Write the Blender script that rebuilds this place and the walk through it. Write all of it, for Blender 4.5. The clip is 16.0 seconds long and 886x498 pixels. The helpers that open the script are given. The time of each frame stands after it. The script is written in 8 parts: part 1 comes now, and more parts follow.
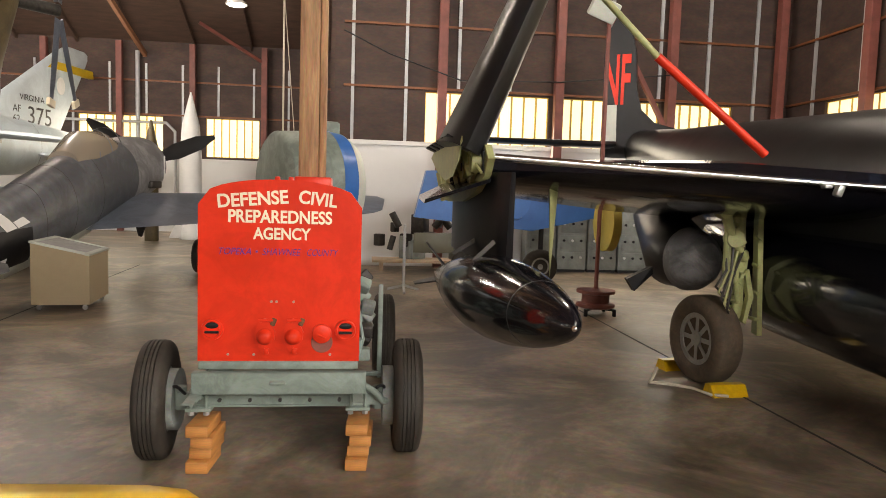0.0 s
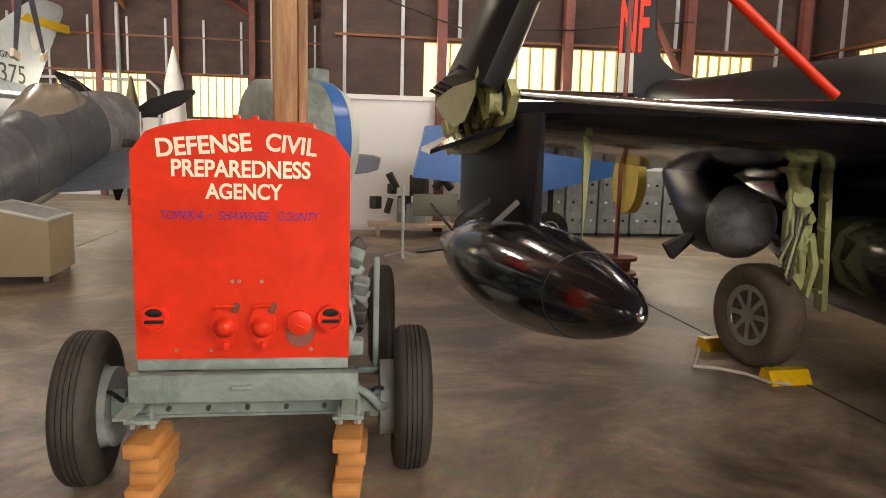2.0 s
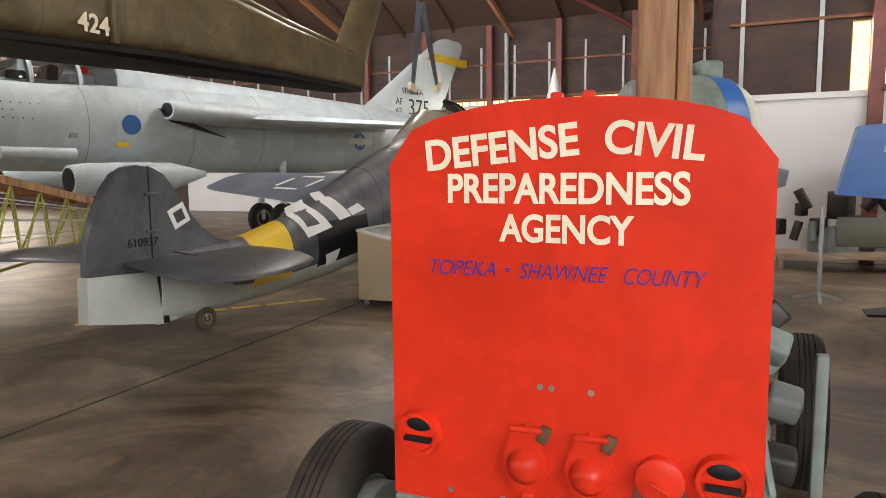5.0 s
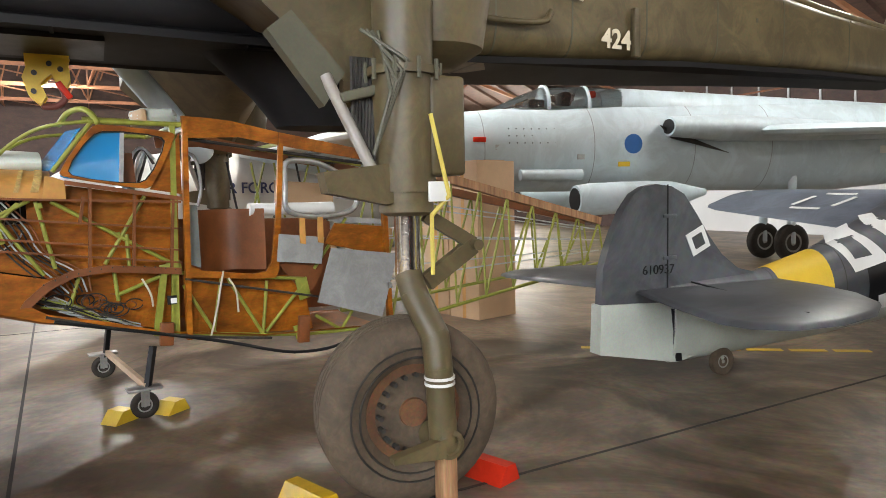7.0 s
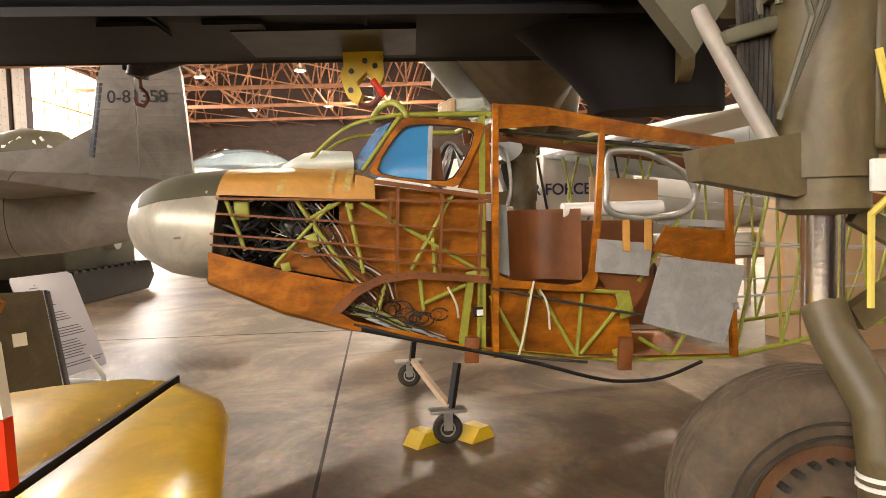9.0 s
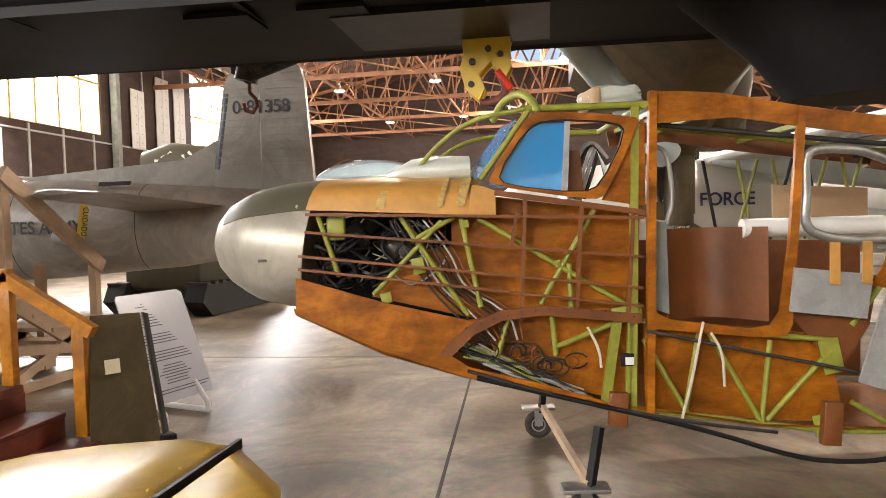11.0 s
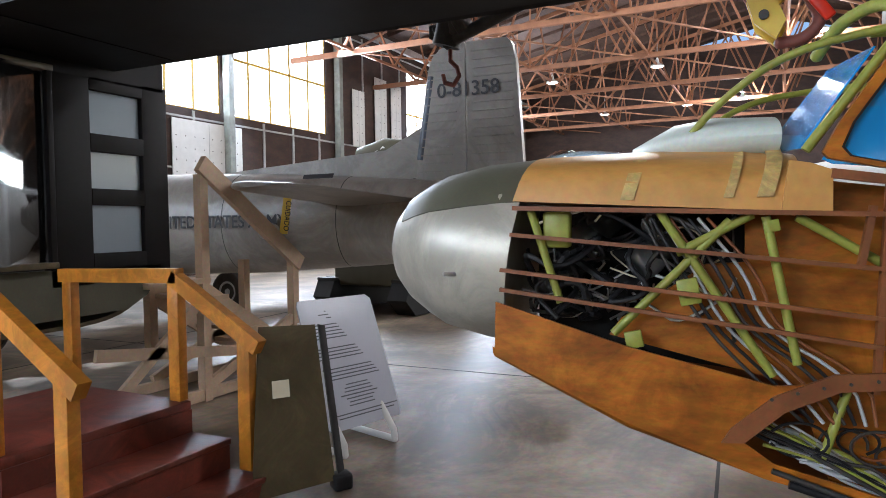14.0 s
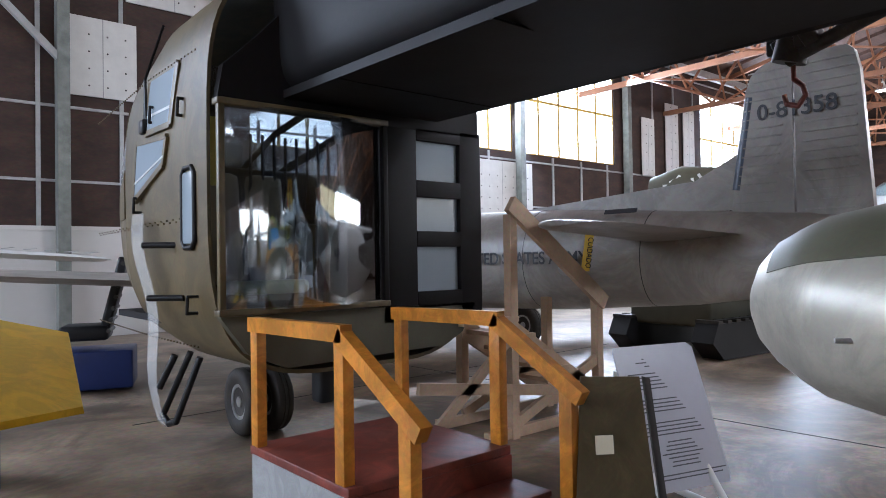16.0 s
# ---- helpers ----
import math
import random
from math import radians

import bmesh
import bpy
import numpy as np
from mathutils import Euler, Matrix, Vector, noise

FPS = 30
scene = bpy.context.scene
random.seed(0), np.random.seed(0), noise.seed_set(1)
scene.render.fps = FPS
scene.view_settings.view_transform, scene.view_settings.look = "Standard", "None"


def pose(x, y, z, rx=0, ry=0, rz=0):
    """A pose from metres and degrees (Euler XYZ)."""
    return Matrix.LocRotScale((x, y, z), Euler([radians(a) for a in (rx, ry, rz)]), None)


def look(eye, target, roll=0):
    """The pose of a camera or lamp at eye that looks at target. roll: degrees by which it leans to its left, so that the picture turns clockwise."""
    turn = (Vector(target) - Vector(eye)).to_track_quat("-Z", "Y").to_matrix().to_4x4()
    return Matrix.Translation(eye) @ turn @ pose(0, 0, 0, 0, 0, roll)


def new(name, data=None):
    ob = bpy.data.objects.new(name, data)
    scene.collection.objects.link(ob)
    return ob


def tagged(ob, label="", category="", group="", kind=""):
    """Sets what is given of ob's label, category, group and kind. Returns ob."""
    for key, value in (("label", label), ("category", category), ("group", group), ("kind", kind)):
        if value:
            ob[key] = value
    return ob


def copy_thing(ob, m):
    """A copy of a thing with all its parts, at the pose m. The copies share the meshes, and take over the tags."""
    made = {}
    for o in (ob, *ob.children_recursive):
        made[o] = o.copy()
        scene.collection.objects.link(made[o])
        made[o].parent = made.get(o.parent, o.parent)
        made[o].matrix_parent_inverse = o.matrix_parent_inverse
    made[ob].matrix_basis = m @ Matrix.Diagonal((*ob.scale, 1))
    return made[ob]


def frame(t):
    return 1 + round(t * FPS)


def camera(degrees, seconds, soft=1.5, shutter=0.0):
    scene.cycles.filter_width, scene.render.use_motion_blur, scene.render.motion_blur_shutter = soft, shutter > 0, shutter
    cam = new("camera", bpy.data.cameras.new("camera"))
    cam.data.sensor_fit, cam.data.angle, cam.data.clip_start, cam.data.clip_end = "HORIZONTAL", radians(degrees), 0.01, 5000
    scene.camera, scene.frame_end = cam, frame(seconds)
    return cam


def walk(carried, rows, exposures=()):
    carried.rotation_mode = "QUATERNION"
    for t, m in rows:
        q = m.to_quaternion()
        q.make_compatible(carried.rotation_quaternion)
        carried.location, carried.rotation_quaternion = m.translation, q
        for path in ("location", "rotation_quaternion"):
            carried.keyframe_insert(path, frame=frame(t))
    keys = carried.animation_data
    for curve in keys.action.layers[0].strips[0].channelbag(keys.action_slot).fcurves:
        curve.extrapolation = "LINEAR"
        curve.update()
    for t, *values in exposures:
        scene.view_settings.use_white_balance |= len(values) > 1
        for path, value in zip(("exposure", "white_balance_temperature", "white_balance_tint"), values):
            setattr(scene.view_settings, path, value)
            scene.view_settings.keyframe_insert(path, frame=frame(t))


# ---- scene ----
cam = camera(66.3, 16.0, soft=0.9)
PATH = [
    (0, (0.009, -0.854, 1.694), (0.256, 1.124, 1.531), 1.8),
    (0.5, (-0.023, -0.607, 1.688), (0.379, 1.342, 1.494), 1.6),
    (1, (0.033, -0.385, 1.639), (0.442, 1.56, 1.415), 1.6),
    (1.5, (0.091, -0.143, 1.64), (0.422, 1.812, 1.383), 1.6),
    (2, (0.05, 0.127, 1.604), (0.307, 2.092, 1.334), 1.5),
    (2.5, (0.017, 0.4, 1.601), (0.163, 2.374, 1.32), 1.4),
    (3, (0.101, 0.653, 1.58), (0.04, 2.635, 1.317), 1.4),
    (3.2, (0.136, 0.746, 1.597), (-0.016, 2.723, 1.336), 1.3),
    (5.3, (-0.137, 1.725, 1.564), (-1.098, 3.466, 1.351), -0.2),
    (5.5, (-0.23, 1.792, 1.585), (-1.302, 3.468, 1.376), 0.1),
    (6, (-0.572, 1.868, 1.554), (-1.897, 3.355, 1.379), -0.5),
    (6.5, (-0.793, 1.935, 1.563), (-2.358, 3.169, 1.407), -0.9),
    (6.9, (-0.889, 2.006, 1.585), (-2.63, 2.978, 1.432), -1.2),
    (7, (-0.919, 2.018, 1.587), (-2.695, 2.924, 1.437), -1.2),
    (7.5, (-1.172, 2.113, 1.569), (-3.077, 2.705, 1.429), -1.6),
    (8, (-1.478, 2.078, 1.553), (-3.434, 2.476, 1.429), -1.6),
    (8.5, (-1.689, 2.033, 1.556), (-3.668, 2.298, 1.438), -1.7),
    (9, (-1.916, 2.079, 1.554), (-3.911, 2.167, 1.437), -1.7),
    (9.2, (-1.998, 2.128, 1.557), (-3.995, 2.129, 1.444), -1.8),
    (11.5, (-3.099, 2.088, 1.604), (-5.065, 1.725, 1.533), -1.3),
    (12, (-3.325, 2.006, 1.586), (-5.272, 1.554, 1.517), -1.0),
    (12.5, (-3.533, 1.859, 1.597), (-5.462, 1.336, 1.524), -0.9),
    (13, (-3.74, 1.765, 1.589), (-5.649, 1.175, 1.515), -0.8),
    (13.5, (-3.937, 1.747, 1.609), (-5.801, 1.027, 1.531), -0.7),
    (14, (-4.052, 1.676, 1.611), (-5.845, 0.793, 1.538), -0.8),
    (14.5, (-4.104, 1.52, 1.613), (-5.813, 0.482, 1.56), -0.9),
    (15, (-4.119, 1.386, 1.63), (-5.719, 0.187, 1.603), -0.8),
    (15.5, (-4.099, 1.357, 1.66), (-5.554, -0.016, 1.661), -0.9),
    (16, (-4.083, 1.356, 1.693), (-5.378, -0.168, 1.722), -0.9),
]
walk(cam, [(t, look(e, g, r)) for t, e, g, r in PATH],
     [(0, 0.02, 7150, 15), (3.2, 0.06, 7300, 18), (5.5, -0.04, 6200, 13), (6.5, 0.26, 5900, 10), (8, 0.36, 7200, 14), (9, 0.46, 7700, 17), (12.5, 0.3, 6100, 13), (13.5, 0.12, 5750, 12), (14, -0.08, 5500, 11), (14.5, -0.22, 5300, 11), (15.5, -0.14, 5250, 12), (16, -0.14, 5250, 14)])


# ---- world, sun, large lights ----
world = bpy.data.worlds.new("world")
scene.world = world
world.use_nodes = True
wn = world.node_tree.nodes
sky = wn.new("ShaderNodeTexSky")
sky.sky_type = "NISHITA"
sky.sun_disc = False
sky.sun_elevation = radians(42)
sky.sun_rotation = radians(200)
wn["Background"].inputs["Strength"].default_value = 0.15
world.node_tree.links.new(sky.outputs[0], wn["Background"].inputs["Color"])
sun = new("sun", bpy.data.lights.new("sun", "SUN"))
sun.data.energy = 3.0
sun.data.angle = radians(0.5)
sun.data.color = (1.0, 0.95, 0.86)
sun.matrix_world = look((-14, -40, 36), (0, 0, 0))


def area_lamp(name, eye, target, w, h, watts, color=(1, 1, 1)):
    lamp = new(name, bpy.data.lights.new(name, "AREA"))
    lamp.data.shape = "RECTANGLE"
    lamp.data.size, lamp.data.size_y = w, h
    lamp.data.energy, lamp.data.color = watts, color
    lamp.matrix_world = look(eye, target)
    return lamp


# daylight at the window bands, with three added lamps at unseen windows
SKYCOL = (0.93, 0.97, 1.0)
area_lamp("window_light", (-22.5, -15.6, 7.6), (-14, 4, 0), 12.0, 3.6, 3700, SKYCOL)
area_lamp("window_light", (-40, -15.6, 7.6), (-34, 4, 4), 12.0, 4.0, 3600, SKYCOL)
# added with an unseen window to brighten the far west end
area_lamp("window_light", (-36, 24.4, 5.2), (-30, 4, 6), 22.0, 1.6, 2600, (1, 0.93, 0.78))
# added unseen source behind the camera, lifts floor and trailer
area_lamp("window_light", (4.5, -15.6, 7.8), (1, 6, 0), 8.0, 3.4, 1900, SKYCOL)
# added unseen source on the east side, fills the near aircraft
area_lamp("window_light", (9.8, -4, 6.0), (-4, 4, 0.5), 10.0, 4.0, 1050, SKYCOL)
area_lamp("window_light", (4.5, 14.5, 3.2), (3, 4, 0.5), 7.0, 1.6, 260, (1, 0.95, 0.8))
area_lamp("window_light", (-9, 24.4, 3.4), (-8, 8, 0.5), 11.0, 1.4, 300, (1, 0.95, 0.8))



def point_fill(eye, watts):
    lamp = new("pendant_light", bpy.data.lights.new("pendant_light", "POINT"))
    lamp.data.energy, lamp.data.shadow_soft_size, lamp.data.color = watts, 0.25, (1.0, 0.93, 0.82)
    lamp.location = eye


# added fills at pendant height, lifting the jet, trusses, white plane and walls
for eye, watts in (((-20, -1.5, 7.9), 1300), ((-31, 3, 7.9), 1700), ((-44, 0, 7.9), 2200), ((-7.6, 15.5, 6.9), 800), ((-13.5, 6.5, 7.6), 1500), ((-1.9, 11.0, 7.4), 330), ((5.0, 8.5, 7.6), 450)):
    point_fill(eye, watts)

# ---- materials ----


def material(name, color, rough=0.5, metal=0.0, var=0.25, scale=3.0, fine=60.0, bump=0.15, dark=None, rvar=0.12, spec=0.5, coat=0.0, stretch=None, stain=0.0, sscale=0.7):
    """Two scales of mottling on colour and roughness, and a fine relief."""
    m = bpy.data.materials.new(name)
    m.use_nodes = True
    nt = m.node_tree
    n, ln = nt.nodes, nt.links.new
    b = n["Principled BSDF"]
    b.inputs["Metallic"].default_value = metal
    b.inputs["Specular IOR Level"].default_value = spec
    b.inputs["Coat Weight"].default_value = coat
    tc = n.new("ShaderNodeTexCoord")
    mp = n.new("ShaderNodeMapping")
    ln(tc.outputs["Object"], mp.inputs["Vector"])
    if stretch:
        mp.inputs["Scale"].default_value = stretch
    big, small = n.new("ShaderNodeTexNoise"), n.new("ShaderNodeTexNoise")
    for t, s in ((big, scale), (small, fine)):
        ln(mp.outputs[0], t.inputs["Vector"])
        t.inputs["Scale"].default_value = s
        t.inputs["Detail"].default_value = 6
        t.inputs["Roughness"].default_value = 0.62
    dk = dark or tuple(c * (1 - var) for c in color)
    lt = tuple(min(1, c * (1 + var * 0.5)) for c in color)
    ramp = n.new("ShaderNodeValToRGB")
    ramp.color_ramp.elements[0].position, ramp.color_ramp.elements[1].position = 0.32, 0.68
    ramp.color_ramp.elements[0].color = (*dk, 1)
    ramp.color_ramp.elements[1].color = (*lt, 1)
    ln(big.outputs["Fac"], ramp.inputs["Fac"])
    mix = n.new("ShaderNodeMix")
    mix.data_type, mix.blend_type = "RGBA", "OVERLAY"
    mix.inputs["Factor"].default_value = min(1, var * 1.2)
    ln(ramp.outputs["Color"], mix.inputs[6])
    ln(small.outputs["Color"], mix.inputs[7])
    hue = n.new("ShaderNodeHueSaturation")
    inf = n.new("ShaderNodeObjectInfo")
    mr = n.new("ShaderNodeMapRange")
    mr.inputs["To Min"].default_value, mr.inputs["To Max"].default_value = 0.92, 1.06
    ln(inf.outputs["Random"], mr.inputs["Value"])
    ln(mr.outputs[0], hue.inputs["Value"])
    ln(mix.outputs[2], hue.inputs["Color"])
    top = hue.outputs[0]
    if stain:
        blot = n.new("ShaderNodeTexNoise")
        ln(tc.outputs["Object"], blot.inputs["Vector"])
        blot.inputs["Scale"].default_value = sscale
        blot.inputs["Detail"].default_value = 9
        blot.inputs["Roughness"].default_value = 0.68
        blot.inputs["Distortion"].default_value = 1.3
        edge = n.new("ShaderNodeValToRGB")
        edge.color_ramp.elements[0].position, edge.color_ramp.elements[1].position = 0.44, 0.58
        edge.color_ramp.elements[0].color = (1 - stain, 1 - stain, 1 - stain, 1)
        ln(blot.outputs["Fac"], edge.inputs["Fac"])
        mul = n.new("ShaderNodeMix")
        mul.data_type, mul.blend_type = "RGBA", "MULTIPLY"
        mul.inputs["Factor"].default_value = 1.0
        ln(top, mul.inputs[6])
        ln(edge.outputs["Color"], mul.inputs[7])
        top = mul.outputs[2]
    ln(top, b.inputs["Base Color"])
    rr = n.new("ShaderNodeMapRange")
    rr.inputs["To Min"].default_value, rr.inputs["To Max"].default_value = max(0.02, rough - rvar), min(1, rough + rvar)
    ln(big.outputs["Fac"], rr.inputs["Value"])
    ln(rr.outputs[0], b.inputs["Roughness"])
    if bump:
        bp = n.new("ShaderNodeBump")
        bp.inputs["Strength"].default_value = bump
        bp.inputs["Distance"].default_value = 0.004
        ln(small.outputs["Fac"], bp.inputs["Height"])
        ln(bp.outputs[0], b.inputs["Normal"])
    return m


def emitter(name, color, strength):
    m = bpy.data.materials.new(name)
    m.use_nodes = True
    b = m.node_tree.nodes["Principled BSDF"]
    b.inputs["Base Color"].default_value = (*color, 1)
    b.inputs["Emission Color"].default_value = (*color, 1)
    b.inputs["Emission Strength"].default_value = strength
    return m


def glass(name, color, rough=0.03, alpha=0.3):
    m = bpy.data.materials.new(name)
    m.use_nodes = True
    n, ln = m.node_tree.nodes, m.node_tree.links.new
    tr, gl, mx = n.new("ShaderNodeBsdfTransparent"), n.new("ShaderNodeBsdfGlossy"), n.new("ShaderNodeMixShader")
    fr = n.new("ShaderNodeFresnel")
    ad = n.new("ShaderNodeMath")
    ad.inputs[1].default_value = alpha
    ln(fr.outputs[0], ad.inputs[0])
    tr.inputs["Color"].default_value = (*color, 1)
    gl.inputs["Roughness"].default_value = rough
    ln(ad.outputs[0], mx.inputs[0])
    ln(tr.outputs[0], mx.inputs[1])
    ln(gl.outputs[0], mx.inputs[2])
    ln(mx.outputs[0], n["Material Output"].inputs["Surface"])
    return m


RED = material("red_paint", (0.72, 0.036, 0.012), 0.36, stain=0.12, sscale=3, var=0.14, scale=2.2, fine=24, bump=0.05, spec=0.25)
CREAM = material("cream_lettering", (0.78, 0.7, 0.52), 0.5, var=0.08)
VIOLET = material("violet_lettering", (0.1, 0.02, 0.2), 0.5, var=0.1)
NAVYBLUE = material("dark_navy_paint", (0.01, 0.022, 0.1), 0.4, var=0.15)
VIOLETBLUE = material("dark_blue_marking", (0.02, 0.03, 0.12), 0.5, var=0.1)
BLUEGREY = material("blue_grey_paint", (0.22, 0.27, 0.235), 0.45, stain=0.25, sscale=4, var=0.12, scale=7)
RUBBER = material("rubber", (0.036, 0.028, 0.02), 0.7, stain=0.35, sscale=6, var=0.35, scale=6, fine=40, bump=0.3)
RUBBERDUST = material("dusty_rubber", (0.115, 0.082, 0.052), 0.8, stain=0.2, sscale=9, var=0.25, scale=9, fine=50, bump=0.3, dark=(0.075, 0.052, 0.033))
STEEL = material("grey_steel", (0.42, 0.42, 0.40), 0.4, 0.8, var=0.25, scale=9)
DARKSTEEL = material("dark_oily_steel", (0.06, 0.055, 0.05), 0.5, 0.5, var=0.4, scale=12)
CHROME = material("chrome", (0.8, 0.8, 0.78), 0.14, 1.0, var=0.06, rvar=0.05)
PINE = material("sawn_timber", (0.5, 0.21, 0.055), 0.6, var=0.3, scale=3, fine=30, stretch=(1, 1, 8))
POSTWOOD = material("weathered_post", (0.42, 0.24, 0.12), 0.65, var=0.35, scale=2.5, fine=18, dark=(0.2, 0.09, 0.04), stretch=(6, 6, 0.7))
RAWWOOD = material("raw_lumber", (0.52, 0.38, 0.26), 0.7, var=0.2, scale=3, fine=30)
RAILWOOD = material("varnished_rail", (0.58, 0.225, 0.02), 0.34, stain=0.3, sscale=4, var=0.25, scale=4, fine=26)
STAIRRED = material("oxblood_floor_paint", (0.2, 0.04, 0.022), 0.5, stain=0.4, sscale=3, var=0.25, scale=6)
PLY = material("varnished_plywood", (0.44, 0.145, 0.008), 0.42, spec=0.3, var=0.35, scale=2.4, fine=22, bump=0.06, dark=(0.2, 0.055, 0.005), stretch=(1, 1, 3), stain=0.35, sscale=2.5)
PLYLIGHT = material("taped_plywood", (0.58, 0.29, 0.07), 0.45, var=0.2, scale=4, fine=30, stretch=(3, 1, 1))
TAPE = material("yellowed_masking_tape", (0.62, 0.42, 0.14), 0.55, var=0.3, scale=9, stain=0.3, sscale=8)
# brown wooden parts, and far faces darkened for the fuselage's inner shade
PLYDARK = material("brown_and_shaded_plywood", (0.19, 0.06, 0.014), 0.5, var=0.3, scale=5)
ZINC = material("chromate_tube", (0.27, 0.28, 0.04), 0.45, var=0.25, scale=10)
SILVER = material("silver_dope", (0.5, 0.47, 0.39), 0.38, 0.35, stain=0.22, sscale=2.5, var=0.1, scale=2, bump=0.02, rvar=0.06)
OLIVEDARK = material("dark_olive_panel", (0.09, 0.085, 0.055), 0.5, var=0.2)
OLIVE = material("olive_drab", (0.13, 0.098, 0.045), 0.45, stain=0.3, sscale=2.2, var=0.25, scale=1.8, fine=30, bump=0.05)
# underside shade put into the colour; also the pod's black rear wall
BELLY = material("shade_black_olive", (0.009, 0.008, 0.0085), 0.6, spec=0.22, var=0.4, scale=1.4, fine=20)
NAVY = material("gloss_midnight_black", (0.005, 0.005, 0.007), 0.17, var=0.3, scale=1.5, fine=14, bump=0.02, coat=0.3, rvar=0.08)
NAVYMATT = material("worn_black_paint", (0.008, 0.008, 0.009), 0.36, spec=0.35, stain=0.4, sscale=1.5, var=0.5, scale=1.2, fine=16, bump=0.04)
GREENPRIMER = material("green_primer", (0.37, 0.38, 0.16), 0.45, var=0.25, scale=9)
LIGHTGREY = material("pale_blue_grey_jet", (0.62, 0.73, 0.78), 0.36, stain=0.14, sscale=1.2, var=0.1, scale=0.7, fine=18, bump=0.03)
JETWHITE = material("pale_grey_fin", (0.58, 0.66, 0.69), 0.4, var=0.07, stain=0.1, sscale=1.5, scale=0.8)
FWGREY = material("slate_grey_fighter", (0.1, 0.105, 0.115), 0.42, stain=0.35, sscale=1.2, var=0.3, scale=0.9, fine=14, bump=0.03)
WORNGREY = material("worn_silver_grey", (0.3, 0.3, 0.31), 0.4, 0.2, var=0.25, scale=1.6, stain=0.45, sscale=1.8)
SEAM = material("panel_joint_grime", (0.05, 0.048, 0.042), 0.6, var=0.2)
JETSEAM = material("pale_panel_joint", (0.3, 0.34, 0.36), 0.5, var=0.2)
FWLIGHT = material("pale_sky_grey", (0.5, 0.53, 0.47), 0.45, var=0.2, scale=1.5)
FWBLUE = material("blue_grey_wing", (0.14, 0.165, 0.21), 0.36, stain=0.3, sscale=1.4, var=0.2, scale=1.1)
YELLOW = material("yellow_paint", (0.78, 0.47, 0.008), 0.33, stain=0.18, sscale=2.5, var=0.12, scale=2, fine=20, bump=0.02, coat=0.1)
YELLOWBAND = material("yellow_band", (0.75, 0.5, 0.03), 0.45, var=0.12)
WHITE = material("white_paint", (0.78, 0.78, 0.75), 0.5, var=0.06)
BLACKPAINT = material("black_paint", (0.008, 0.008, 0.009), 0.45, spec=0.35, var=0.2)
ARMYGREY = material("army_grey", (0.36, 0.33, 0.29), 0.38, stain=0.25, sscale=1.3, var=0.14, scale=1.1, fine=16, bump=0.03)
ARMYTEXT = material("dark_marking", (0.035, 0.035, 0.04), 0.5, var=0.1)
TAN = material("tan_laminate", (0.36, 0.28, 0.17), 0.45, var=0.08, scale=3)
CARD = material("cardboard", (0.5, 0.33, 0.19), 0.75, var=0.12, scale=2)
BLUE = material("bright_blue_paint", (0.03, 0.14, 0.42), 0.35, var=0.15)
GREYBOARD = material("grey_sheet", (0.34, 0.34, 0.33), 0.5, var=0.15, scale=4, stain=0.15, sscale=5)
SIGNWHITE = material("white_sign_sheet", (0.55, 0.56, 0.63), 0.22, var=0.05)
INK = material("grey_ink", (0.12, 0.12, 0.14), 0.6, var=0.1)
REDSTEEL = material("red_oxide_steel", (0.2, 0.06, 0.045), 0.55, var=0.3, scale=3)
TRUSSM = material("rust_primer_truss", (0.33, 0.145, 0.07), 0.6, var=0.25, scale=2)
GALV = material("galvanised_strip", (0.45, 0.46, 0.46), 0.5, 0.3, var=0.2)
FIBRE = material("dark_fibreboard", (0.062, 0.036, 0.027), 0.75, var=0.45, scale=1.3, fine=9, bump=0.4, dark=(0.035, 0.02, 0.016), stretch=(1, 1, 2.2))
WALLWHITE = material("white_wall_panel", (0.72, 0.72, 0.7), 0.5, var=0.05, scale=0.6)
PERF = material("white_perforated_board", (0.68, 0.68, 0.66), 0.6, var=0.08)
CONCRETE = material("sealed_concrete", (0.275, 0.21, 0.148), 0.44, var=0.5, scale=1.1, fine=14, bump=0.06, dark=(0.12, 0.085, 0.055), rvar=0.16, spec=0.4, stain=0.55, sscale=0.55)
JOINT = material("floor_joint", (0.05, 0.045, 0.04), 0.8)
ROOFM = material("roof_boards", (0.09, 0.05, 0.035), 0.8, var=0.35, scale=1.5, stretch=(1, 6, 1))
RUST = material("rusty_brown_rim", (0.17, 0.075, 0.03), 0.6, 0.2, var=0.45, scale=7, dark=(0.09, 0.045, 0.025))
REEL = material("yellow_webbing", (0.62, 0.5, 0.1), 0.6, var=0.15)
PRIMERGREY = material("locker_grey_green", (0.24, 0.26, 0.24), 0.5, var=0.3, scale=4)
ROPE = material("cream_rope", (0.6, 0.54, 0.42), 0.8, var=0.15, bump=0.5)
LAMPGLOW = emitter("lamp_glow", (1.0, 0.96, 0.88), 14.0)
SKYPANE = emitter("bright_pane", (1.0, 0.98, 0.9), 5.0)
AMBERPANE = emitter("amber_pane", (1.0, 0.86, 0.5), 1.15)
CANOPY = glass("clear_perspex", (0.82, 0.86, 0.86), 0.04, 0.12)
COCKPITGLASS = glass("smoky_perspex", (0.8, 0.86, 0.92), 0.04, 0.2)
# stronger blue stands in for the bright backdrop behind the pane
BLUEGLASS = bpy.data.materials.new("backlit_blue_film")
BLUEGLASS.use_nodes = True
bg = BLUEGLASS.node_tree.nodes["Principled BSDF"]
bg.inputs["Base Color"].default_value = (0.03, 0.33, 0.72, 1)
bg.inputs["Roughness"].default_value = 0.12
